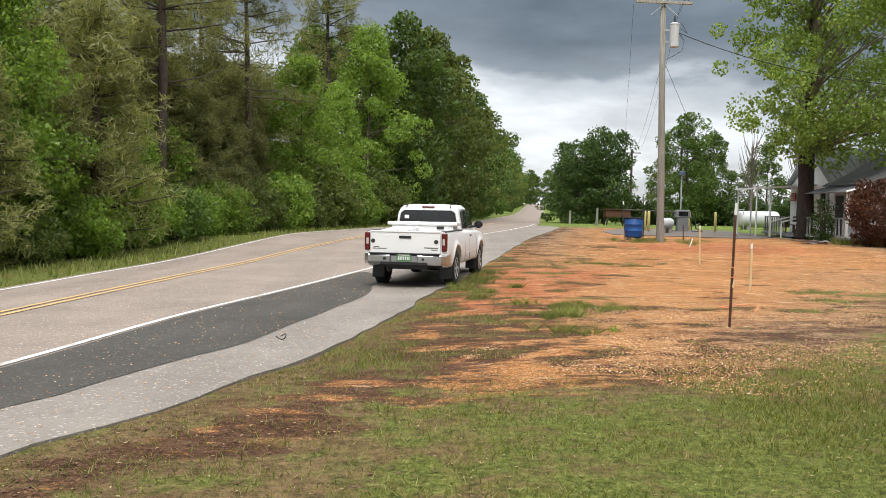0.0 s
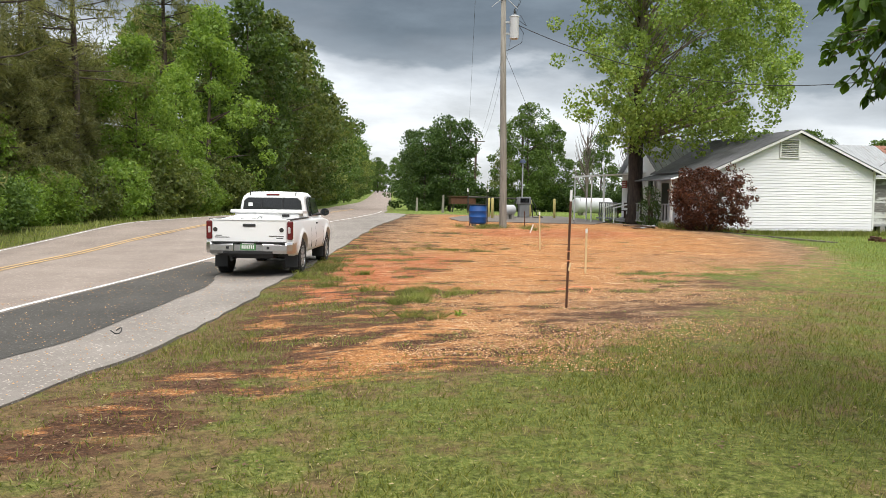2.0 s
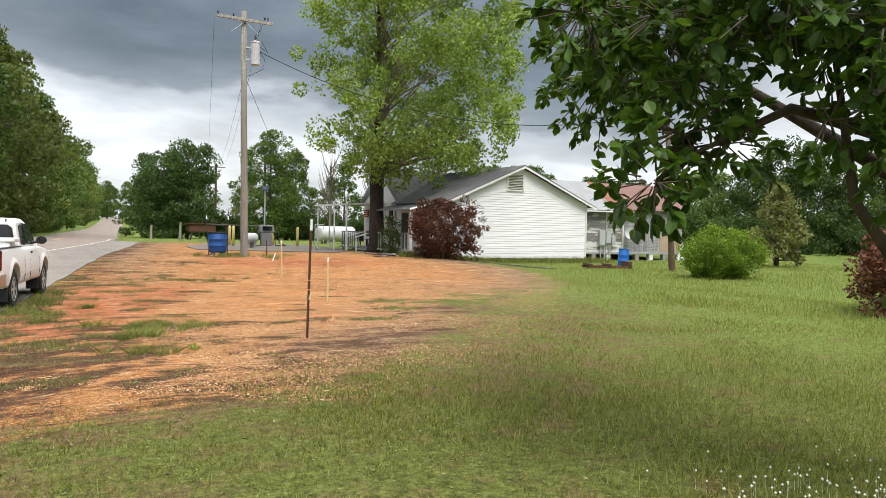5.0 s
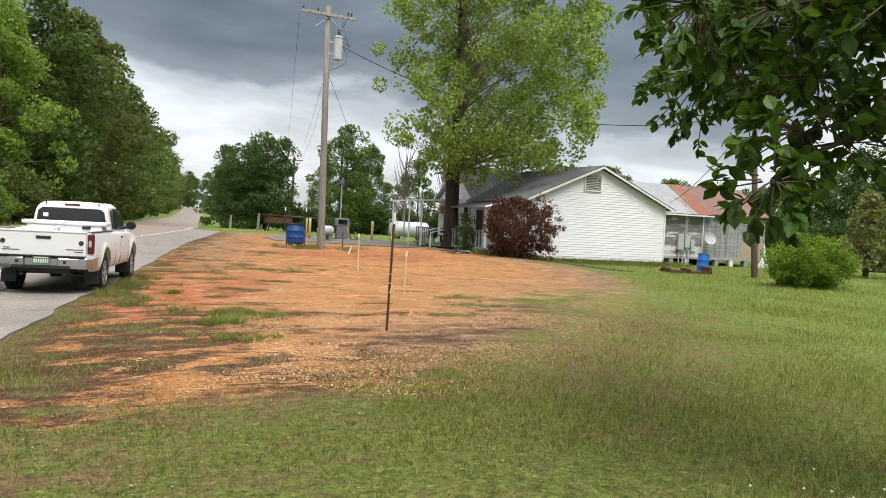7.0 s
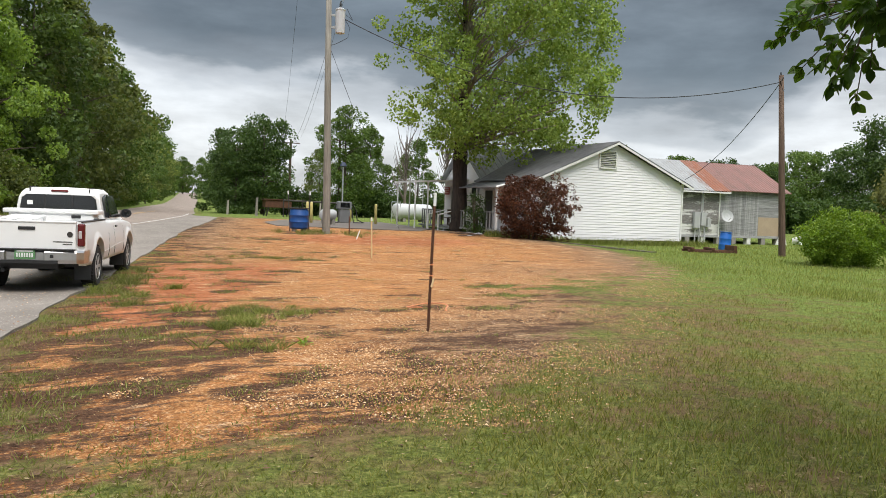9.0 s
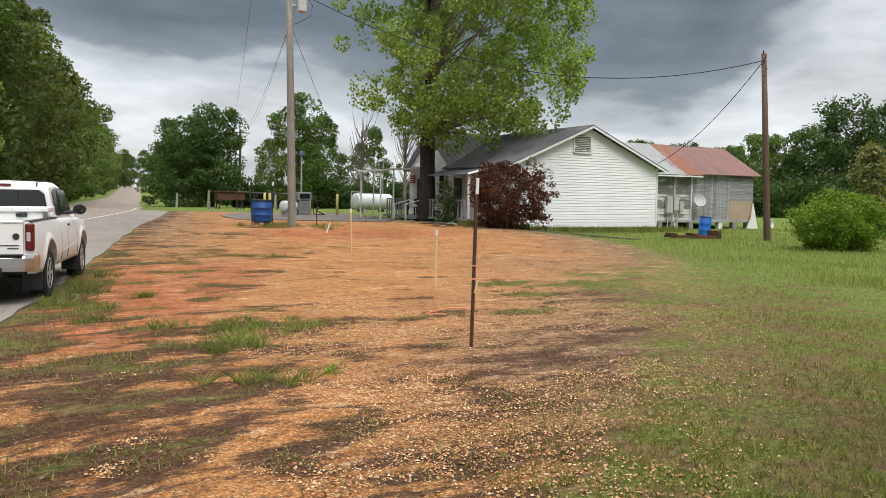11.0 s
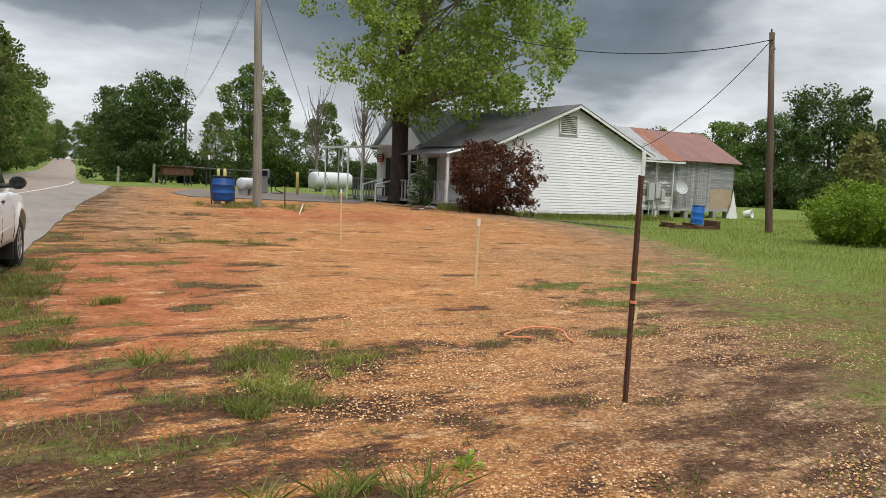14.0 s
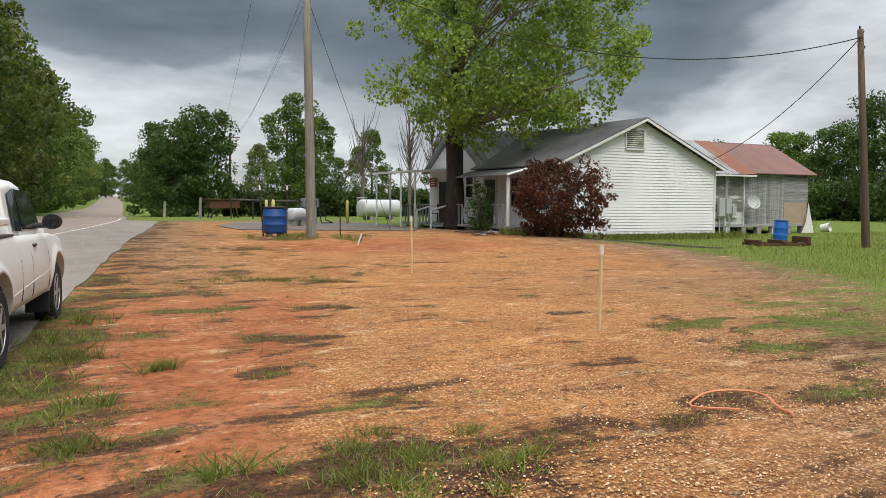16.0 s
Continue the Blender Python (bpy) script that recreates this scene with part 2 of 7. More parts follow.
def asphalt_mat(name, lo, hi):
    M = Mat(name)
    v = M.pos()
    vor = M.n("TexVoronoi", Vector=v, Scale=48.0)
    fine, mid = M.noise(v, 40, 6, 0.7), M.noise(v, 0.6, 6, 0.6)
    flat = M.n("Mapping", Scale=(1.2, 0.08, 1.0))
    M.nt.links.new(v, flat.inputs[0])
    wheel = M.noise(flat.outputs[0], 1.0, 4)
    f = M.math("ADD", M.math("MULTIPLY", mid, 0.45), M.math("MULTIPLY", fine, 0.35))
    f = M.math("ADD", f, M.math("MULTIPLY", wheel, 0.25))
    col = M.ramp(f, (0.33, lo), (0.7, hi))
    col = M.mix(M.ramp(vor.outputs["Color"], (0.78, 0.0), (0.9, 0.7)), col, tuple(min(0.6, c * 1.5 + 0.04) for c in hi))
    col = M.mix(M.ramp(M.noise(v, 9, 8, 0.75), (0.56, 0.0), (0.72, 0.5)), col, tuple(c * 0.55 for c in lo))
    return M.done(col, 0.88, 0, M.bump(vor.outputs["Distance"], 0.5, 0.012), 0.25)


def paint_line_mat(name, color):
    M = Mat(name)
    v = M.pos()
    f = M.math("ADD", M.math("MULTIPLY", M.noise(v, 22, 6, 0.7), 0.7), M.math("MULTIPLY", M.noise(v, 1.5, 4), 0.4))
    return M.done(M.mix(M.ramp(f, (0.52, 0.0), (0.66, 0.75)), color, (0.2, 0.19, 0.18)), 0.7)


def wood_mat(name, lo, hi, peel=None, along=(0.6, 0.6, 14.0)):
    M = Mat(name)
    v = M.pos(False, along)
    o = M.n("ObjectInfo")
    sh = M.n("VectorMath")
    M.nt.links.new(v, sh.inputs[0])
    sh.inputs[1].default_value = (0, 0, 0)
    g = M.noise(sh.outputs[0], 2.2, 7, 0.65)
    col = M.ramp(g, (0.3, lo), (0.7, hi))
    if peel:
        p = M.math("ADD", M.noise(M.pos(False, (1, 1, 3)), 1.6, 7, 0.7), M.math("MULTIPLY", M.math("SUBTRACT", o.outputs["Random"], 0.5), 0.25))
        col = M.mix(M.ramp(p, (0.46, 0.0), (0.54, 1.0)), col, peel)
    hsv = M.n("HueSaturation", Color=col, Value=M.math("ADD", M.math("MULTIPLY", o.outputs["Random"], 0.4), 0.8))
    return M.done(hsv.outputs[0], 0.85, 0, M.bump(g, 0.4, 0.01))


def rust_roof_mat(name, base, rust, amount):
    M = Mat(name)
    v = M.pos(False, (1.0, 0.35, 0.35))
    n = M.math("ADD", M.math("MULTIPLY", M.noise(v, 1.3, 6, 0.65), 0.7), M.math("MULTIPLY", M.noise(v, 14, 5), 0.3))
    col = M.mix(M.ramp(n, (0.62 - amount * 0.4, 0.0), (0.78 - amount * 0.4, 1.0)), base, rust)
    return M.done(M.mix(M.math("MULTIPLY", M.noise(v, 5, 5), 0.5), col, (0.1, 0.08, 0.07)), 0.55, 0.35, M.bump(n, 0.2, 0.01))


def siding_mat():
    M = Mat("white_siding_paint")
    v = M.pos(False, (1, 1, 0.5))
    n = M.noise(v, 1.0, 6, 0.6)
    fine = M.noise(v, 30, 4)
    col = M.ramp(n, (0.3, (0.79, 0.78, 0.815)), (0.7, (0.85, 0.84, 0.865)))
    return M.done(col, 0.5, 0, M.bump(fine, 0.05, 0.003))


m_ground = ground_mat()
m_asphalt = asphalt_mat("worn_asphalt", (0.165, 0.134, 0.115), (0.315, 0.259, 0.22))
m_apron = asphalt_mat("pale_apron_asphalt", (0.145, 0.127, 0.113), (0.29, 0.258, 0.228))
m_wet = asphalt_mat("dark_asphalt_patch", (0.034, 0.032, 0.029), (0.088, 0.082, 0.073))
m_white_line = paint_line_mat("white_road_paint", (0.72, 0.72, 0.70))
m_yellow_line = paint_line_mat("yellow_road_paint", (0.58, 0.36, 0.14))
m_siding = siding_mat()
m_trim = simple("white_trim_paint", (0.74, 0.74, 0.73), 0.5, var=0.08)
m_shingle = simple("grey_shingle_roof", (0.13, 0.13, 0.14), 0.9, var=0.35, scale=9, bump=0.3)
m_metal_roof = rust_roof_mat("grey_metal_roof", (0.36, 0.38, 0.39), (0.20, 0.09, 0.05), 0.18)
m_rust_roof = rust_roof_mat("rusted_metal_roof", (0.30, 0.22, 0.19), (0.27, 0.085, 0.035), 0.75)
m_red_roof = rust_roof_mat("red_metal_roof", (0.25, 0.115, 0.098), (0.17, 0.088, 0.07), 0.4)
m_plank = wood_mat("weathered_grey_plank", (0.16, 0.16, 0.165), (0.42, 0.42, 0.43))
m_peel = wood_mat("peeling_white_plank", (0.15, 0.14, 0.13), (0.30, 0.29, 0.28), (0.55, 0.55, 0.54), (3.0, 3.0, 14.0))
m_plywood = simple("bare_plywood", (0.40, 0.31, 0.22), 0.8, var=0.15)
m_pole = wood_mat("weathered_pole_wood", (0.17, 0.155, 0.135), (0.36, 0.335, 0.29), along=(9, 9, 0.5))
m_pole_dark = wood_mat("brown_pole_wood", (0.05, 0.032, 0.023), (0.125, 0.08, 0.056), along=(9, 9, 0.5))
m_bark = wood_mat("brown_bark", (0.035, 0.026, 0.02), (0.12, 0.09, 0.065), along=(5, 5, 1.2))
m_bark_dark = wood_mat("dark_furrowed_bark", (0.016, 0.011, 0.009), (0.07, 0.05, 0.04), along=(5, 5, 1.2))
m_bark_pale = wood_mat("pale_mottled_bark", (0.08, 0.065, 0.05), (0.30, 0.26, 0.21), along=(4, 4, 1.5))
m_twig = simple("bare_grey_twig", (0.16, 0.13, 0.115), 0.9)
m_leaf_bright = leaf_mat("bright_spring_leaf", (0.13, 0.215, 0.035), (0.22, 0.34, 0.065), (0.33, 0.45, 0.11), 0.5)
m_leaf_mid = leaf_mat("green_leaf", (0.06, 0.105, 0.024), (0.11, 0.18, 0.043), (0.18, 0.26, 0.075), 0.42)
m_leaf_olive = leaf_mat("olive_leaf", (0.085, 0.115, 0.033), (0.155, 0.20, 0.06), (0.25, 0.28, 0.10), 0.45)
m_leaf_dark = leaf_mat("dark_glossy_leaf", (0.05, 0.10, 0.016), (0.09, 0.18, 0.03), (0.15, 0.26, 0.045), 0.45, 0.35)
m_needle = leaf_mat("pine_needle", (0.13, 0.14, 0.06), (0.23, 0.245, 0.10), (0.34, 0.33, 0.15), 0.45)
m_leaf_syc = leaf_mat("sycamore_leaf", (0.14, 0.21, 0.05), (0.24, 0.335, 0.085), (0.37, 0.46, 0.155), 0.47)
m_leaf_red = leaf_mat("dark_red_leaf", (0.045, 0.022, 0.016), (0.125, 0.042, 0.03), (0.27, 0.11, 0.065), 0.35)
m_leaf_shrub = leaf_mat("yellow_green_shrub_leaf", (0.10, 0.17, 0.015), (0.18, 0.29, 0.03), (0.29, 0.40, 0.06), 0.4)
m_blade = leaf_mat("grass_blade", (0.095, 0.11, 0.022), (0.19, 0.205, 0.047), (0.34, 0.31, 0.12), 0.4)
m_blade_tall = leaf_mat("tall_grass_blade", (0.12, 0.15, 0.035), (0.225, 0.26, 0.07), (0.37, 0.38, 0.15), 0.4)
# darker copy of the green leaf, shade put into the colour
m_leaf_far = leaf_mat("shaded_leaf", (0.038, 0.075, 0.02), (0.07, 0.125, 0.033), (0.115, 0.175, 0.05), 0.35)
m_car = simple("white_car_paint", (0.80, 0.80, 0.795), 0.38, var=0.02, bump=0.0)
m_chrome = simple("chrome", (0.55, 0.55, 0.56), 0.28, 1.0, var=0.1, bump=0.02)
m_rubber = simple("black_rubber", (0.018, 0.018, 0.018), 0.8, bump=0.2)
m_black = simple("black_plastic", (0.02, 0.02, 0.021), 0.45, bump=0.05)
m_dark_metal = simple("dark_metal", (0.06, 0.055, 0.05), 0.6, 0.5)
m_rust = simple("rusty_steel", (0.11, 0.05, 0.03), 0.8, 0.3, var=0.4, scale=20)
m_galv = simple("galvanised_steel", (0.48, 0.49, 0.50), 0.45, 0.6, var=0.12)
m_tank = simple("white_tank_paint", (0.52, 0.53, 0.55), 0.4, var=0.12, scale=3)
m_blue = simple("blue_plastic", (0.012, 0.07, 0.26), 0.4, var=0.2)
m_dark_blue = simple("dark_blue_paint", (0.02, 0.035, 0.075), 0.5)
m_blue_bright = simple("bright_blue_plastic", (0.015, 0.13, 0.50), 0.4, var=0.15)
m_stake = simple("pale_stake_wood", (0.62, 0.46, 0.26), 0.8, var=0.15)
m_yellow = simple("pale_yellow_paint", (0.62, 0.52, 0.20), 0.6, var=0.15)
m_grey_box = simple("grey_box_paint", (0.42, 0.43, 0.44), 0.5, var=0.1)
m_pump = simple("dull_grey_pump_paint", (0.20, 0.205, 0.215), 0.55, var=0.2)
m_concrete = simple("stained_concrete", (0.135, 0.115, 0.10), 0.9, var=0.3, scale=2, obj=False)
m_block = simple("pier_block", (0.30, 0.28, 0.26), 0.9, var=0.3, scale=8)
m_orange = simple("orange_tape", (0.66, 0.24, 0.11), 0.6, var=0.1)
m_red_lens = simple("red_lamp_lens", (0.11, 0.01, 0.012), 0.15, var=0.1, bump=0)
m_clear_lens = simple("clear_lamp_lens", (0.48, 0.44, 0.44), 0.15, var=0.05, bump=0)
m_plate_green = simple("green_plate_paint", (0.10, 0.24, 0.10), 0.5)
m_glass = Mat("dark_window_glass").done((0.012, 0.014, 0.016), 0.06, 0, None, 0.6)
m_flower = simple("white_clover_flower", (0.75, 0.76, 0.68), 0.8)
m_wire = simple("black_cable", (0.02, 0.02, 0.022), 0.6)


# ---- mesh helpers ----
def part(name, bm, material, parent=None, label="", smooth=False):
    """Link a bmesh as one mesh object, under a thing or part if one is given."""
    me = bpy.data.meshes.new(name)
    if smooth:
        for fc in bm.faces:
            fc.smooth = True
    bm.to_mesh(me)
    bm.free()
    me.materials.append(material)
    ob = new(name, me)
    if parent:
        ob.parent = parent
    if label:
        ob["label"] = label
    return ob


def thing(name, loc, label, category, group="", kind="", rz=0.0):
    ob = new(name)
    ob.matrix_basis = pose(*loc, 0, 0, rz)
    ob.empty_display_size = 0.2
    return tagged(ob, label, category, group, kind)


def soup(name, V, F, material, parent=None, label=""):
    me = bpy.data.meshes.new(name)
    me.from_pydata(V.tolist() if isinstance(V, np.ndarray) else V, [], F.tolist() if isinstance(F, np.ndarray) else F)
    me.materials.append(material)
    ob = new(name, me)
    if parent:
        ob.parent = parent
    if label:
        ob["label"] = label
    return ob


def box(bm, c, s, bevel=0.0, rot=None):
    r = bmesh.ops.create_cube(bm, size=1.0)
    vs = r["verts"]
    M = Matrix.Translation(c) @ (rot if rot else Matrix.Identity(4)) @ Matrix.Diagonal((*s, 1))
    bmesh.ops.transform(bm, matrix=M, verts=vs)
    if bevel:
        es = list({e for v in vs for e in v.link_edges})
        bmesh.ops.bevel(bm, geom=es, offset=bevel, segments=2, affect="EDGES", profile=0.5)
    return vs


def cyl(bm, p0, p1, r0, r1=None, n=10, caps=True):
    p0, p1 = Vector(p0), Vector(p1)
    r1 = r0 if r1 is None else r1
    dv = p1 - p0
    q = dv.to_track_quat("Z", "Y").to_matrix().to_4x4()
    M = Matrix.Translation((p0 + p1) / 2) @ q
    bmesh.ops.create_cone(bm, cap_ends=caps, segments=n, radius1=r0, radius2=max(r1, 1e-4), depth=dv.length, matrix=M)


def tube(bm, pts, radii, n=8):
    """A bent, tapered tube through points."""
    rings = []
    P = [Vector(p) for p in pts]
    for i, p in enumerate(P):
        d_ = (P[min(i + 1, len(P) - 1)] - P[max(i - 1, 0)]).normalized()
        q = d_.to_track_quat("Z", "Y")
        rings.append([bm.verts.new(p + q @ Vector((math.cos(a) * radii[i], math.sin(a) * radii[i], 0)))
                      for a in (2 * math.pi * k / n for k in range(n))])
    for a, b in zip(rings, rings[1:]):
        for k in range(n):
            bm.faces.new((a[k], a[(k + 1) % n], b[(k + 1) % n], b[k]))
    bm.faces.new(rings[-1])
    bm.faces.new(rings[0][::-1])


def lathe(bm, prof, n=24, m=None):
    """Turn a profile of (radius, height) about z."""
    rings = []
    for r, z in prof:
        rings.append([bm.verts.new((r * math.cos(2 * math.pi * k / n), r * math.sin(2 * math.pi * k / n), z)) for k in range(n)])
    for a, b in zip(rings, rings[1:]):
        for k in range(n):
            bm.faces.new((a[k], a[(k + 1) % n], b[(k + 1) % n], b[k]))
    bm.faces.new(rings[0][::-1])
    bm.faces.new(rings[-1])
    if m is not None:
        bmesh.ops.transform(bm, matrix=m, verts=[v for rr in rings for v in rr])


def sm(t):
    t = np.clip(t, 0, 1)
    return t * t * (3 - 2 * t)


# ---- the lie of the land ----
def gz(x, y):
    x, y = np.asarray(x, float), np.asarray(y, float)
    z = 0.32 * sm((y - 22) / 16) * (1 - sm((x - 17) / 6) * sm((48 - y) / 8))
    z = z + 3.9 * sm((y - 170) / 260) - 0.3 * sm((y - 62) / 40)
    z = z - 0.08 * sm((1.5 - x) / 2.5) * sm((y - 2) / 8) * (1 - sm((y - 26) / 14))
    z = z - 0.09 * sm((-x - 6.5) / 2.5) * (1 - sm((y - 30) / 30))
    return z


def g1(x, y):
    return float(gz(x, y))


YS = np.array([-80, 0, 8, 12.5, 16, 21, 28, 38, 48, 60, 62.5, 75, 112, 200, 300, 430, 470])
C_X = np.array([-9.3, -7.1, -6.85, -6.58, -6.35, -6.0, -5.3, -3.0, -0.6, 2.6, 3.1, 4.9, 9.05, 20.2, 32.3, 47.8, 52.7])
W_X = np.array([-8.2, -5.4, -4.55, -4.0, -3.2, -2.25, -0.9, 1.4, 3.7, 6.2, 6.6, 8.4, 12.6, 23.7, 35.8, 51.4, 56.4])
L_X = np.array([-12.6, -9.6, -9.2, -9.1, -9.0, -8.85, -8.2, -6.9, -4.6, -1.0, -0.5, 1.3, 5.5, 16.8, 28.9, 44.3, 49.0])
R_X = np.array([-7.0, -5.0, -1.72, -0.8, -0.2, 0.75, 2.1, 4.2, 6.3, 8.5, 6.95, 8.75, 12.95, 24.05, 36.15, 51.75, 56.8])
YF = np.arange(-80, 470.1, 0.5)


def line_x(k):
    v = np.interp(YF, YS, k)
    ker = np.hanning(13)
    ker /= ker.sum()
    p = np.concatenate([np.full(6, v[0]), v, np.full(6, v[-1])])
    return np.convolve(p, ker, "valid")


CX, WX, LX, RX = line_x(C_X), line_x(W_X), line_x(L_X), line_x(R_X)
RX = RX + 0.16 * np.array([noise.noise((0.7 * y, 3.1, 0.0)) + 0.5 * noise.noise((2.3 * y, 7.1, 0.0)) for y in YF]) * (YF < 58)


def on(arr, y):
    return np.interp(y, YF, arr)


PAD = [(-4.4, -2), (-2.9, 5.4), (-2.1, 6.2), (-1.3, 9), (-0.2, 16.7), (1.2, 24.7), (8.3, 59.6), (12.0, 60.6), (15.5, 60), (17.5, 44), (18.6, 40), (19.3, 36.2),
       (18.9, 28), (16.2, 22.2), (13.2, 17.6), (9.0, 13.9), (6.6, 11.5), (4.5, 9.5), (2.9, 8.0), (1.7, 7.2), (0.4, 7.2), (-1.0, 5.6), (-2.6, 2.5)]
# clumps of weeds on the gravel: x, y, half length, half depth
WEEDS_NEAR = [(2.15, 13.8, 0.75, 0.5), (2.5, 15.05, 0.95, 0.22), (1.75, 12.8, 0.55, 0.38), (1.1, 12.0, 0.6, 0.22), (1.65, 10.9, 0.45, 0.3), (1.1, 10.5, 0.5, 0.25), (0.3, 10.9, 0.5, 0.3),
              (0.8, 16.0, 0.45, 0.3), (0.6, 14.9, 0.5, 0.35), (1.0, 14.1, 0.3, 0.2), (1.5, 17.1, 0.2, 0.15), (2.4, 16.5, 0.35, 0.25), (0.7, 19.6, 0.6, 0.9), (0.3, 17.6, 0.35, 0.9), (0.3, 9.4, 0.7, 0.3)]
WEEDS_FAR = [(2.9, 18.3, 0.4, 0.3), (2.8, 20.9, 0.7, 0.4), (4.2, 20.5, 0.55, 0.3), (5.4, 24.0, 0.8, 0.4), (6.4, 26.3, 0.6, 0.4), (6.1, 31.8, 1.0, 0.7), (7.7, 17.0, 0.75, 0.45), (9.3, 16.4, 1.1, 0.5),
             (7.2, 15.3, 0.6, 0.35), (6.0, 13.8, 0.7, 0.3), (4.7, 13.7, 0.5, 0.2), (8.2, 35.6, 1.6, 0.8), (2.0, 23.0, 0.8, 0.5), (1.7, 26.0, 0.7, 0.6), (3.6, 27.5, 0.9, 0.4)]
MULCH = [(7.1, 18.6, 0.5, 0.15), (3.1, 15.4, 0.5, 0.2), (7.4, 21.8, 0.4, 0.15), (9.3, 26.9, 0.9, 0.25), (5.5, 15.5, 0.5, 0.12), (4.9, 13.9, 0.5, 0.25), (2.7, 13.4, 0.5, 0.2), (3.8, 13.9, 0.4, 0.2), (2.4, 12.2, 0.6, 0.3), (4.0, 12.2, 0.4, 0.12),
         (3.4, 10.4, 0.6, 0.15), (2.0, 8.4, 0.9, 0.25), (4.6, 10.9, 0.6, 0.2), (6.0, 12.3, 0.6, 0.25)]


def clumps(x, y, spots):
    """How deep inside the nearest of some oval spots a place lies, 0 to 1, with ragged rims."""
    rag = np.array([noise.noise((a * 2.1, b * 2.6, 1.0)) + 0.6 * noise.noise((a * 5.3, b * 6.0, 8.0)) for a, b in zip(x.ravel(), y.ravel())]).reshape(x.shape)
    out = np.zeros(x.shape)
    for cx, cy, rx_, ry_ in spots:
        d_ = np.hypot((x - cx) / rx_, (y - cy) / ry_)
        out = np.maximum(out, np.clip((1.2 - d_ + 1.15 * rag) * 1.3, 0, 1) * (d_ < 2.2))
    return out


def pad_distance(x, y):
    """How far inside the gravel pad a place lies (negative outside)."""
    P = np.array(PAD)
    dmin = np.full(x.shape, 1e9)
    inside = np.zeros(x.shape, bool)
    for (ax, ay), (bx, by) in zip(P, np.roll(P, -1, 0)):
        ex, ey = bx - ax, by - ay
        k = np.clip(((x - ax) * ex + (y - ay) * ey) / (ex * ex + ey * ey), 0, 1)
        dmin = np.minimum(dmin, np.hypot(x - ax - k * ex, y - ay - k * ey))
        c = ((ay > y) != (by > y)) & (x < (bx - ax) * (y - ay) / (by - ay + 1e-12) + ax)
        inside ^= c
    return np.where(inside, dmin, -dmin)


def weed_field(x, y):
    """Where weeds gather on the gravel: in clumps, thickest near the asphalt edge."""
    n = np.array([noise.noise((a * 0.8, b * 1.5, 5.0)) + 0.7 * noise.noise((a * 2.0, b * 3.4, 2.0)) for a, b in zip(x.ravel(), y.ravel())]).reshape(x.shape)
    e = x - on(RX, y)
    side = 0.55 * np.exp(-((e - 1.6) / 2.2) ** 2) * (1 - 0.5 * sm((y - 22) / 14)) + 0.45 * np.exp(-((e - 0.2) / 0.5) ** 2)
    stray = np.clip((n * 0.9 + side * 0.8 - 0.38) * 2.2, 0, 0.8)
    return np.maximum(stray, clumps(x, y, WEEDS_NEAR + WEEDS_FAR))


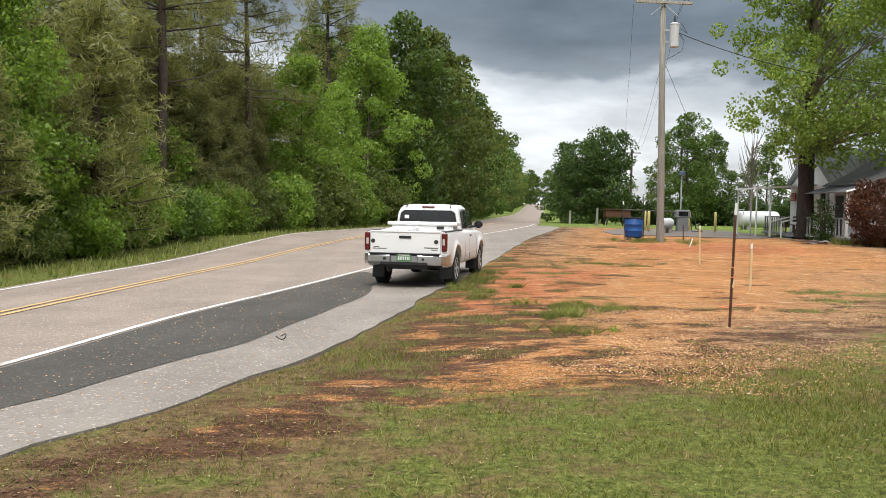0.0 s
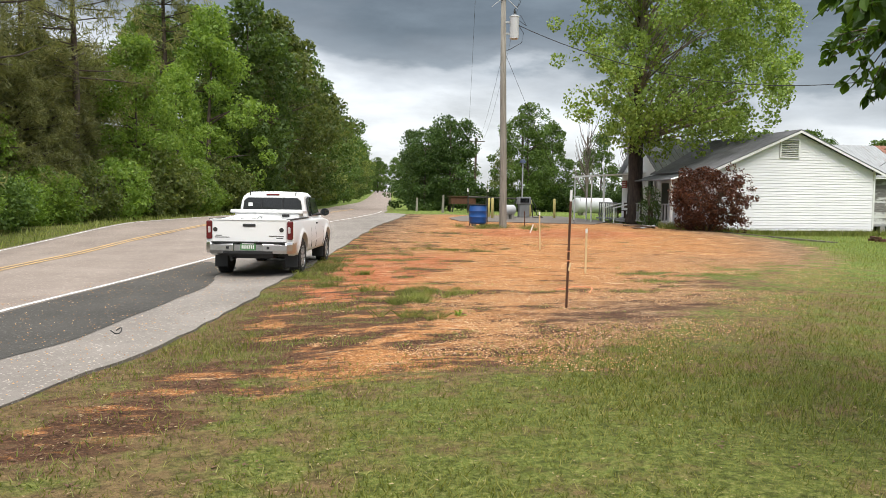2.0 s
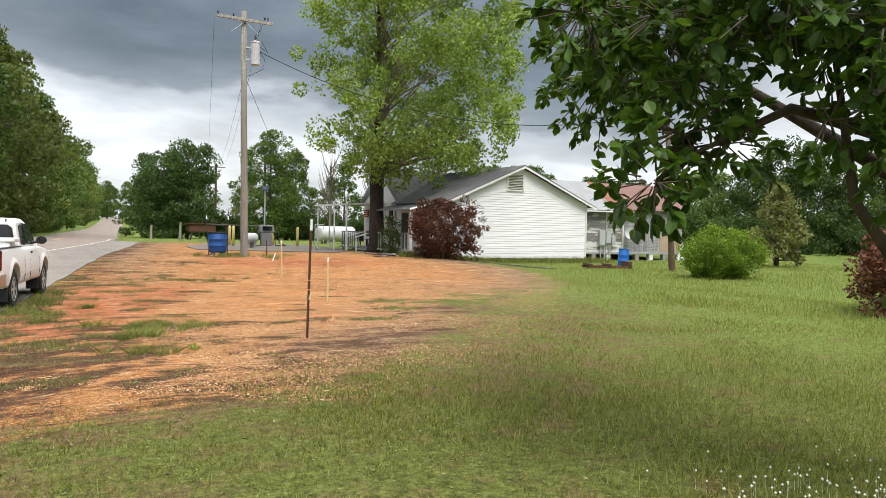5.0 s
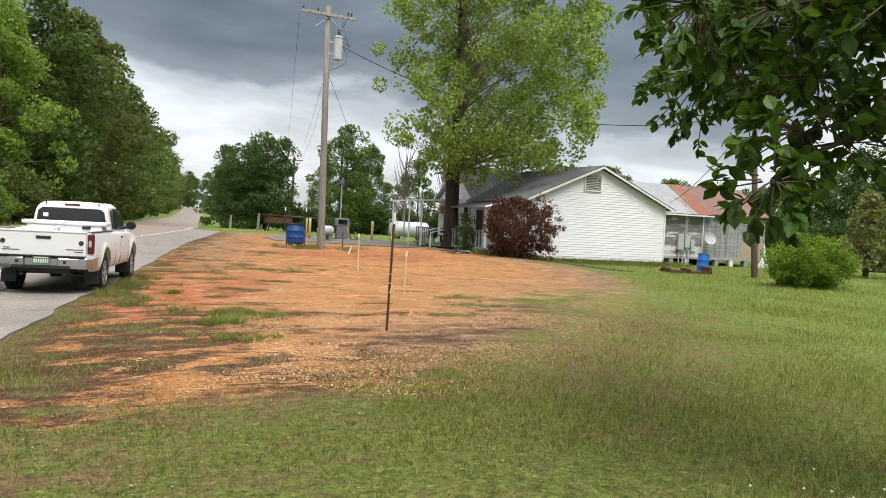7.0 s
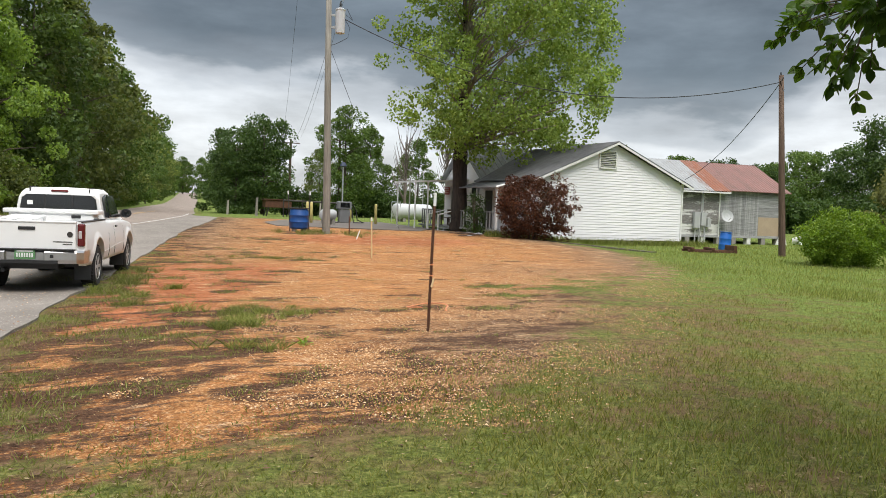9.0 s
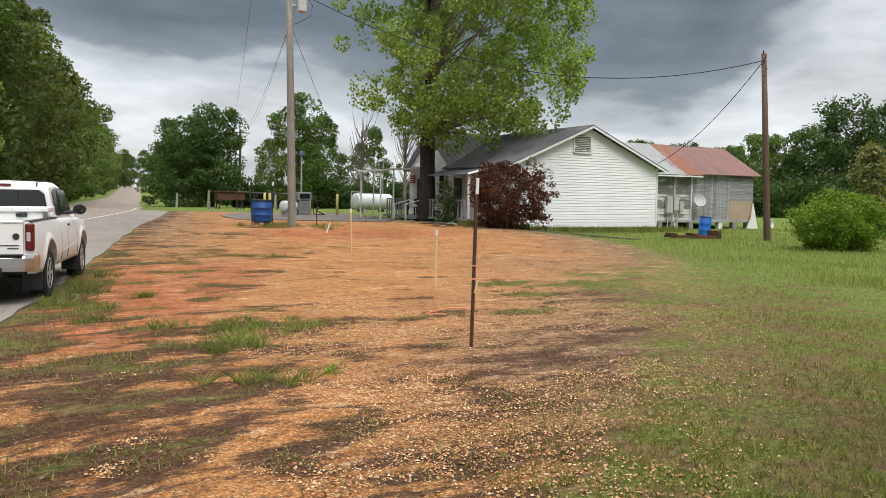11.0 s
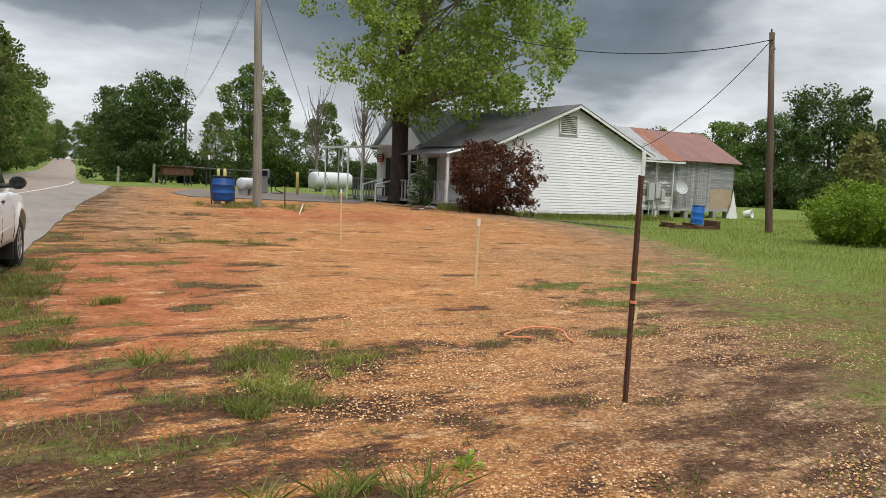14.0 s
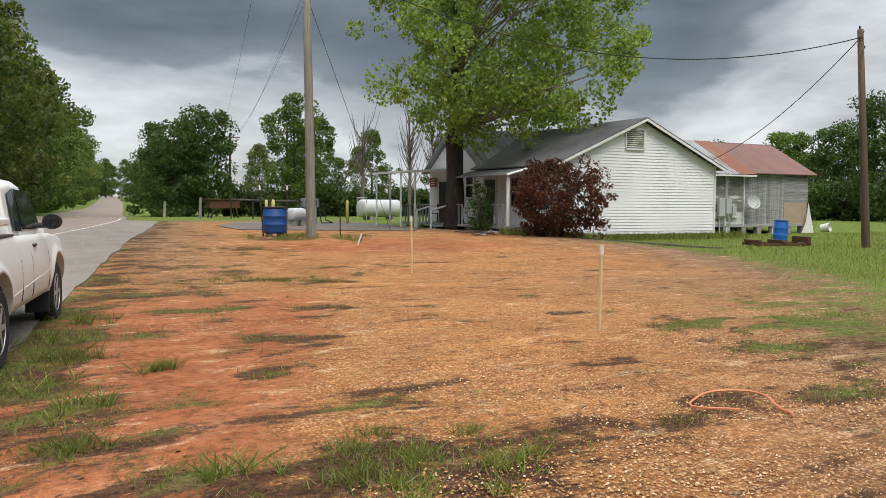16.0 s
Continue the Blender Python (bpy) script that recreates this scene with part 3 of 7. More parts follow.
def build_ground():
    xs = np.concatenate([[-3000, -1500, -700, -350, -200, -130, -90, -60, -42, -30, -22], np.arange(-17, -4.1, 0.3), np.arange(-4, 14, 0.15), np.arange(14, 34.01, 0.3), np.arange(35, 60, 2.5), [65, 75, 90, 120, 170, 260, 400, 800, 1600, 3000]])
    ys = np.concatenate([[-3000, -1500, -700, -300, -150, -80, -45, -28, -18, -12, -8], np.arange(-5, 3, 0.3), np.arange(3, 30, 0.15), np.arange(30, 72.01, 0.3), np.arange(73, 130, 3.0), np.arange(134, 480, 9.0), [520, 600, 900, 1600, 3000]])
    X, Y = np.meshgrid(xs, ys)
    Z = gz(X, Y)
    inroad = (X > on(LX, Y) + 0.9) & (X < on(RX, Y) - 0.9) & (Y > -79) & (Y < 466)
    Z = np.where(inroad, Z - 0.07, Z)
    rough = np.array([noise.noise((x * 0.5, y * 0.5, 0)) * 0.035 + noise.noise((x * 1.7, y * 1.7, 4)) * 0.015 for x, y in zip(X.ravel(), Y.ravel())]).reshape(X.shape)
    Z = Z + np.where(inroad, 0, rough * (np.abs(X) < 60))
    dist = pad_distance(X, Y)
    wide = 1.0 + 2.8 * sm((X - 4) / 4) * sm((30 - Y) / 6)
    dirt = sm((dist + 1.1 * wide) / (2.2 * wide))
    edge = X - on(RX, Y)
    weed = weed_field(X, Y)
    near_road = np.exp(-((edge - 1.6) / 2.3) ** 2)
    dirt = dirt * (1 - 0.25 * near_road * sm((34 - Y) / 14)) * (1 - 0.38 * np.exp(-((X - 10.5) / 4.0) ** 2) * sm((26 - Y) / 8))
    rim = np.interp(Y, [8, 11, 13.5, 15.5, 17.9, 20.7, 27.7, 36], [0.6, 1.1, 1.7, 2.4, 3.5, 4.6, 7.0, 8.5])
    clay = sm((rim - X) / 1.6 + 0.5) * sm((Y - 11) / 3) * (1 - 0.75 * sm((Y - 20) / 6)) * 0.8
    clay = np.maximum(clay, np.exp(-(((X - 10.5) / 5.5) ** 2 + ((Y - 32) / 3.6) ** 2)) * 0.9)
    soil = np.maximum(np.exp(-((edge - 0.25) / 0.55) ** 2), 0.55 * np.exp(-((dist - 0.2) / 1.0) ** 2) * (Y < 15)) * (edge > -0.5)
    soil = np.maximum(soil, 0.55 * near_road * (Y < 14)) * (1 - 0.65 * sm((Y - 12) / 5))
    soil = np.maximum(soil, 0.8 * sm((0.8 - X) / 1.8) * sm((9.5 - Y) / 2) * (edge > -0.5))
    soil = np.maximum(soil, 0.95 * clumps(X, Y, MULCH))
    soil = np.maximum(soil, 0.55 * np.exp(-((dist - 0.5) / 1.7) ** 2) * sm((X - 1.5) / 2) * sm((19 - Y) / 5))
    # browner, darker grass just outside the pad's near right rim
    soil = np.maximum(soil, 0.6 * np.exp(-((dist + 1.2) / 2.0) ** 2) * sm((X - 3) / 2) * sm((17 - Y) / 4))
    soil = np.maximum(soil, 0.55 * sm((rim - X) / 1.2) * sm((15 - Y) / 3) * sm((Y - 7) / 2))
    grey = np.maximum(np.exp(-((dist - 0.3) / 2.2) ** 2) * sm((X - 1.5) / 3), 0.6 * sm((X - 7) / 5) * sm((26 - Y) / 6))
    lush = sm((X - 7 + 0.15 * Y) / 9) * (1 - dirt)
    me = bpy.data.meshes.new("ground")
    ny, nx = X.shape
    idx = np.arange(nx * ny).reshape(ny, nx)
    F = np.stack([idx[:-1, :-1], idx[:-1, 1:], idx[1:, 1:], idx[1:, :-1]], -1).reshape(-1, 4)
    me.from_pydata(np.stack([X, Y, Z], -1).reshape(-1, 3).tolist(), [], F.tolist())
    ca = me.color_attributes.new("cover", "FLOAT_COLOR", "POINT")
    data = np.stack([dirt, clay, lush, np.ones_like(lush)], -1).astype(np.float32).ravel()
    ca.data.foreach_set("color", data)
    cb = me.color_attributes.new("cover_fine", "FLOAT_COLOR", "POINT")
    cb.data.foreach_set("color", np.stack([soil, grey, weed, np.ones_like(lush)], -1).astype(np.float32).ravel())
    for p in me.polygons:
        p.use_smooth = True
    me.materials.append(m_ground)
    tagged(new("ground", me), "mown grass and orange gravel earth beside a road", "ground", kind="structure")


def ribbon(name, xa, xb, y0, y1, lift, material, label, category, n=1, parent=None, thick=0.0):
    """A strip of road surface between two edge lines."""
    ks = [i for i, y in enumerate(YF) if y0 <= y <= y1]
    V, F = [], []
    for i in ks:
        for j in range(n + 1):
            x = xa[i] + (xb[i] - xa[i]) * j / n
            V.append((x, YF[i], g1(x, YF[i]) + lift))
        V.append((xb[i], YF[i], g1(xb[i], YF[i]) + lift - thick))
    w = n + 2
    for a in range(len(ks) - 1):
        for j in range(n + (1 if thick else 0)):
            F.append((a * w + j, a * w + j + 1, (a + 1) * w + j + 1, (a + 1) * w + j))
    ob = soup(name, V, F, material, parent)
    return tagged(ob, label, category, kind="structure") if not parent else ob


build_ground()
road = ribbon("road", LX, WX + 0.25, -80, 468, 0.03, m_asphalt, "worn grey two-lane asphalt road", "road", 14)
apron = ribbon("road_apron", WX + 0.25, RX, -80, 468, 0.03, m_apron, "pale worn asphalt apron beside the road", "pavement", 10, None, 0.06)
EDGE_WOB = np.array([noise.noise((0.55 * y, 9.0, 0.0)) + 0.6 * noise.noise((1.9 * y, 5.0, 0.0)) for y in YF])
PATCH_R = np.interp(YF, [-20, 0, 6.5, 8.9, 11.3, 15.3, 19.5, 21], [-4.9, -4.3, -3.45, -2.75, -2.15, -1.5, -1.3, -1.9]) + 0.16 * EDGE_WOB
ribbon("dark_asphalt_patch", WX + 0.1, PATCH_R, -20, 21, 0.035, m_wet, "dark damp asphalt strip along the road edge line", "road patch", 6)
for nm, k, off, mat in (("left_edge_line", LX, 0.25, m_white_line), ("right_edge_line", WX, 0.0, m_white_line), ("yellow_line", CX, -0.11, m_yellow_line), ("yellow_line", CX, 0.11, m_yellow_line)):
    ribbon(nm, k + off - 0.05, k + off + 0.05, -80, (70 if nm == "right_edge_line" else 95), 0.041, mat, ("faded white edge line on asphalt" if "edge" in nm else "yellow centre line on asphalt"), "road marking")


# ---- foliage ----
def leaves(C, size, rng, droop=0.3, thin=0.55):
    """Diamond leaves at the places C, turned at random."""
    n = len(C)
    a = rng.normal(size=(n, 3))
    a[:, 2] -= droop
    a /= np.linalg.norm(a, axis=1, keepdims=True)
    b = np.cross(a, rng.normal(size=(n, 3)))
    b /= np.linalg.norm(b, axis=1, keepdims=True) + 1e-9
    s = size * rng.uniform(0.6, 1.3, (n, 1))
    V = np.stack([C - a * s * 0.5, C + b * s * thin * 0.5, C + a * s * 0.5, C - b * s * thin * 0.5], 1).reshape(-1, 3)
    return V, np.arange(n * 4).reshape(n, 4)


def cloud(rng, centres, radii, per, flat=0.8):
    """Points scattered in clumps, denser at each clump's skin."""
    out = []
    for c, r in zip(centres, radii):
        d_ = rng.normal(size=(per, 3))
        d_ /= np.linalg.norm(d_, axis=1, keepdims=True)
        k = rng.uniform(0.25, 1.0, (per, 1)) ** 0.5
        out.append(c + d_ * k * r * np.array([1, 1, flat]))
    return np.concatenate(out)


def crown_points(rng, h0, h1, rad, n_clump, per, clump_r, shape="round", ground=False):
    """Clump centres inside an uneven crown between heights h0 and h1, then leaf places."""
    cs, rs = [], []
    lob = rng.uniform(0, 6.28, 4)
    while len(cs) < n_clump:
        t = rng.uniform()
        ang = rng.uniform(0, 6.28)
        if shape == "round":
            pr = math.sin(math.pi * min(1, (t * 0.86 + 0.14))) ** 0.6
        elif shape == "cone":
            pr = (1 - t) ** 0.8
        else:
            pr = 1.0 - 0.45 * t ** 3
        edge = 1 + 0.22 * math.sin(2 * ang + lob[0] + 3 * t) + 0.16 * math.sin(3 * ang + lob[1] - 5 * t) + 0.12 * math.sin(7 * t + lob[2])
        r = rad * pr * edge * math.sqrt(rng.uniform(0.12, 1.0))
        cs.append((r * math.cos(ang), r * math.sin(ang), h0 + (h1 - h0) * t))
        rs.append(clump_r * rng.uniform(0.6, 1.35))
    return np.array(cs), np.array(rs), cloud(rng, np.array(cs), np.array(rs), per)


def trunk_bm(rng, h, r, limbs, h0, rad, lean=(0, 0), n=10):
    bm = bmesh.new()
    pts = [(0, 0, -0.25)] + [(lean[0] * t + rng.normal() * 0.02 * h * 0.3, lean[1] * t + rng.normal() * 0.02 * h * 0.3, h * t) for t in (0.04, 0.25, 0.5, 0.75, 1.0)]
    tube(bm, pts, [r * 1.35, r * 1.1, r * 0.9, r * 0.66, r * 0.4, r * 0.08], n)
    for _ in range(limbs):
        t = rng.uniform(max(0.15, h0 / h), 0.92)
        a = rng.uniform(0, 6.28)
        ln = rad * (1.05 - 0.55 * t) * rng.uniform(0.7, 1.1)
        z0 = h * t
        q = [(lean[0] * t, lean[1] * t, z0), (math.cos(a) * ln * 0.45, math.sin(a) * ln * 0.45, z0 + ln * 0.22), (math.cos(a + 0.2) * ln, math.sin(a + 0.2) * ln, z0 + ln * rng.uniform(0.15, 0.6))]
        rr = r * (1 - t) * 0.5 + 0.03
        tube(bm, q, [rr, rr * 0.6, rr * 0.15], 6)
    return bm


def hardwood(name, seed, h, rad, h0, leaf, n_clump, per, clump_r, mat, label, bark=None, shape="round", limbs=14, r=0.2):
    rng = np.random.default_rng(seed)
    T = thing(name, (0, 0, 0), label, "tree")
    part("trunk", trunk_bm(rng, h * 0.95, r, limbs, h0, rad), bark or m_bark, T, smooth=True)
    _, _, P = crown_points(rng, h0, h, rad, n_clump, per, clump_r, shape)
    V, F = leaves(P, leaf, rng)
    soup("crown", V, F, mat, T)
    return T


def pine(name, seed, h, label, bare=0.35, rad=3.2, whorls=16, mat=None):
    rng = np.random.default_rng(seed)
    T = thing(name, (0, 0, 0), label, "pine tree")
    bm = bmesh.new()
    tube(bm, [(0, 0, -0.3), (0, 0, 0.3), (0.1, 0, h * 0.4), (0, 0.12, h * 0.75), (0.05, 0, h)], [0.27, 0.24, 0.19, 0.11, 0.02], 9)
    C = []
    for i in range(whorls):
        t = bare + (1 - bare) * (i + rng.uniform(0, 0.7)) / whorls
        for k in range(rng.integers(3, 5)):
            a = rng.uniform(0, 6.28)
            ln = rad * (1.1 - t) / (1.1 - bare) * rng.uniform(0.55, 1.15) + 0.5
            z = h * t
            up = rng.uniform(-0.05, 0.4)
            p0, p1, p2 = (0, 0, z), (math.cos(a) * ln * 0.5, math.sin(a) * ln * 0.5, z + ln * up * 0.4), (math.cos(a + 0.15) * ln, math.sin(a + 0.15) * ln, z + ln * up)
            tube(bm, [p0, p1, p2], [0.06 * (1.3 - t), 0.035, 0.012], 5)
            for s in np.linspace(0.35, 1.0, 6):
                c = np.array(p0) * (1 - s) + np.array(p2) * s + rng.normal(size=3) * 0.3
                C.append(c)
    part("trunk", bm, m_bark, T, smooth=True)
    P = cloud(rng, np.array(C), np.full(len(C), 0.42), 34, 0.7)
    V, F = leaves(P, 0.42, rng, 0.0, 0.10)
    soup("needles", V, F, mat or m_needle, T)
    return T


def shrub(name, seed, rad, h, leaf, n_clump, per, mat, label, clump_r=0.35, category="bush"):
    rng = np.random.default_rng(seed)
    T = thing(name, (0, 0, 0), label, category)
    bm = bmesh.new()
    for _ in range(9):
        a, ln = rng.uniform(0, 6.28), rad * rng.uniform(0.3, 0.8)
        tube(bm, [(math.cos(a) * 0.08, math.sin(a) * 0.08, -0.1), (math.cos(a) * ln * 0.5, math.sin(a) * ln * 0.5, h * 0.45), (math.cos(a) * ln, math.sin(a) * ln, h * 0.8)], [0.035, 0.025, 0.01], 5)
    part("stems", bm, m_bark, T, smooth=True)
    cs = []
    lob = rng.uniform(0, 6.28, 3)
    while len(cs) < n_clump:
        v = rng.normal(size=3)
        v /= np.linalg.norm(v)
        k = rng.uniform(0.45, 1.0) ** 0.4
        ang = math.atan2(v[1], v[0])
        e = 1 + 0.16 * math.sin(3 * ang + lob[0]) + 0.12 * math.sin(5 * ang + lob[1] + 4 * v[2]) + rng.normal() * 0.07
        cs.append((v[0] * rad * k * e, v[1] * rad * k * e, h * 0.46 + v[2] * h * 0.46 * k * e))
    P = cloud(rng, np.array(cs), clump_r * rng.uniform(0.6, 1.4, n_clump), per)
    P = P[P[:, 2] > 0.02]
    V, F = leaves(P, leaf, rng, 0.1)
    soup("foliage", V, F, mat, T)
    return T


def plant_copy(src, x, y, s, rz, label="", group="", z=None):
    ob = copy_thing(src, pose(x, y, (g1(x, y) - 0.05) if z is None else z, 0, 0, rz) @ Matrix.Diagonal((s, s, s, 1)))
    ob.matrix_basis = pose(x, y, (g1(x, y) - 0.05) if z is None else z, 0, 0, rz) @ Matrix.Diagonal((s, s, s * 1.0, 1))
    return tagged(ob, label, group=group)


# ---- roadside wood ----
def build_wood():
    rnd = random.Random(5)
    protos = {
        "bright": [hardwood("bright_hardwood_tree", 11 + i, 13.5, 3.7, 1.0, 0.26, 125, 140, 0.95, m_leaf_bright, "tall broad tree with bright spring-green leaves") for i in range(2)],
        "mid": [hardwood("hardwood_tree", 21 + i, 14.5, 4.2, 0.8, 0.36, 130, 105, 1.0, m_leaf_mid, "tall leafy green tree in the roadside wood", shape="round") for i in range(2)],
        "olive": [hardwood("olive_hardwood_tree", 31 + i, 13.5, 3.9, 1.2, 0.34, 120, 100, 0.95, m_leaf_olive, "tall olive-green tree in the roadside wood") for i in range(2)],
        "pine": [pine("pine_tree", 41 + i, 17.0, "tall slender pine with dark trunk", (0.34, 0.42)[i], 3.4, 15) for i in range(2)],
        "lowpine": [pine("young_pine_tree", 51, 8.5, "young dense pine at the edge of the wood", 0.05, 2.7, 20)],
        "olivelow": [hardwood("understory_tree", 71, 7.2, 2.4, 0.4, 0.26, 90, 90, 0.7, m_leaf_olive, "low olive-green tree at the edge of the wood", shape="column", limbs=10, r=0.1)],
        "brightlow": [hardwood("sapling_tree", 73, 6.5, 1.9, 0.4, 0.2, 80, 90, 0.6, m_leaf_bright, "slender bright green sapling at the edge of the wood", shape="column", limbs=10, r=0.07)],
        "midlow": [hardwood("understory_tree", 72, 7.0, 2.5, 0.4, 0.26, 90, 90, 0.7, m_leaf_mid, "low green tree at the edge of the wood", shape="column", limbs=10, r=0.1)],
        "far": [hardwood("field_edge_tree", 81 + i, 10.0, 3.6, 0.3, 0.30, 120, 120, 0.95, (m_leaf_far, m_leaf_far, m_leaf_mid)[i], "broad leafy tree at the field's far edge", shape="column", limbs=10) for i in range(3)],
        "farshrub": [shrub("field_edge_bush", 66, 1.9, 2.6, 0.2, 100, 75, m_leaf_far, "dark leafy bush at the field's far edge", 0.5)],
        "shrub": [shrub("understory_bush", 61 + i, 1.7, 2.7, 0.17, 110, 75, (m_leaf_mid, m_leaf_bright, m_leaf_olive)[i], "leafy understory bush at the edge of the wood", 0.5) for i in range(3)],
    }

    def put(kind, x, y, s):
        src = rnd.choice(protos[kind])
        plant_copy(src, x, y, s, rnd.uniform(0, 360), group="roadside wood")
    # the wood's edge: bushes in front, then trees in rows
    y = 6.0
    while y < 150:
        e = float(on(LX, y))
        step = 1.9 + y * 0.02
        put(rnd.choice(("shrub", "shrub", "shrub", "lowpine") if y < 42 else ("shrub", "shrub")), e - 3.1 - rnd.uniform(0, 0.8), y + rnd.uniform(-0.5, 0.5), rnd.uniform(0.75, 1.25) * (0.8 if y < 40 else 1.1))
        y += step
    y = 5.0
    while y < 46:
        e = float(on(LX, y))
        put(rnd.choice(("lowpine", "lowpine", "olivelow", "brightlow", "lowpine", "midlow")), e - 5.0 - rnd.uniform(0, 1.4), y, rnd.uniform(0.6, 0.85))
        y += 1.9
    # a curtain of dense young pines, with tall pines behind
    y = 17.0
    while y < 50:
        e = float(on(LX, y))
        put("lowpine", e - 6.2 - rnd.uniform(0, 2.0), y, rnd.uniform(0.85, 1.15))
        y += 2.0
    y = 8.0
    while y < 54:
        e = float(on(LX, y))
        put(rnd.choice(("pine", "pine", "lowpine")), e - 9.0 - rnd.uniform(0, 4), y, rnd.uniform(0.85, 1.1))
        y += 4.4
    y = 12.0
    while y < 70:
        put(rnd.choice(("olivelow", "midlow", "lowpine", "lowpine")), float(on(LX, y)) - 9.5 - rnd.uniform(0, 5), y, rnd.uniform(0.9, 1.2))
        y += 2.2
    # the tall leafy trees that lean to the road
    for kind, x, y, s in (("bright", -8.6, 49, 0.80), ("bright", -5.6, 60, 1.10), ("bright", -7.2, 55, 0.72), ("mid", -10.5, 66, 1.0), ("mid", -3.4, 68, 1.12), ("olive", -1.2, 76, 1.25),
                          ("olive", 1.0, 86, 1.25), ("mid", 3.0, 97, 1.2), ("olive", 4.6, 110, 1.15), ("mid", 6.2, 124, 1.1), ("olive", 8.6, 140, 1.1), ("mid", 11.5, 160, 1.1), ("olive", 14.8, 182, 1.1), ("mid", 18, 207, 1.1),
                          ("olive", 22, 237, 1.1), ("mid", 26.5, 270, 1.1), ("olive", 32.5, 302, 1.1), ("mid", -9, 78, 1.2), ("olive", -6, 95, 1.2), ("mid", -2, 120, 1.1)):
        put(kind, min(x, float(on(LX, y)) - 3.0), y, s * (0.93 if y < 64 else 1.02))
    plant_copy(protos["pine"][1], -8.9, 62, 1.16, 40, group="roadside wood")
    for x_, y_, s_ in ((-12.9, 23.4, 0.62), (-14.0, 25.2, 0.6)):
        plant_copy(protos["bright"][0], x_, y_, s_, x_ * 50, group="roadside wood")
    plant_copy(protos["pine"][0], -12.3, 35.5, 1.05, 10, group="roadside wood")
    plant_copy(protos["pine"][1], -10.6, 44, 0.95, 70, group="roadside wood")
    # far side of the road and the field's far edge
    for kind, x, y, s in (("far", 14.6, 90, 0.78), ("far", 17.4, 90, 1.0), ("far", 16.0, 96, 0.95), ("mid", 24.4, 83, 0.76), ("mid", 28.6, 88, 0.66), ("mid", 36, 92, 0.62), ("mid", 47, 92, 0.6),
                          ("mid", 44, 476, 1.2), ("olive", 52, 484, 1.3), ("mid", 60, 480, 1.35), ("mid", 66, 474, 1.2), ("olive", 72, 478, 1.25), ("mid", 38, 470, 1.2), ("mid", 48, 330, 0.9), ("olive", 46, 290, 0.9), ("mid", 36, 345, 1.0), ("olive", 38, 380, 1.0), ("mid", 40, 245, 0.9), ("mid", 30, 215, 0.9), ("mid", 28, 330, 1.1), ("mid", 60, 300, 1.0),
                          ("olive", 33, 125, 0.7), ("mid", 40, 130, 0.7), ("olive", 26, 150, 0.75), ("mid", 33, 165, 0.8)):
        put(kind, x, y, s)
    for i in range(26):
        a = radians(26 + i * 2.55)
        R = 82 + 6 * math.sin(i * 1.7) - (16 if i > 12 else 0)
        put("far", R * math.sin(a), R * math.cos(a), rnd.uniform(0.55, 0.8) * (1.28 if i > 9 else 1.0))
    for i in range(20):
        a = radians(28 + i * 3.3)
        R = 96 - (14 if i > 9 else 0)
        put("far", R * math.sin(a), R * math.cos(a), rnd.uniform(0.65, 0.9) * (1.2 if i > 8 else 0.9))
    for i in range(14):
        a = radians(13.5 + i * 1.3)
        put("farshrub", (92 + rnd.uniform(-3, 3)) * math.sin(a), 92 * math.cos(a), rnd.uniform(0.9, 1.3))
    for i in range(34):
        a = radians(30 + i * 2.1)
        R = 79 - (16 if i > 15 else 0) + rnd.uniform(-2, 2)
        put("farshrub", R * math.sin(a), R * math.cos(a), rnd.uniform(1.0, 1.6))
    for k, v in protos.items():
        for p in v:
            for o in (*p.children_recursive, p):
                bpy.data.objects.remove(o)


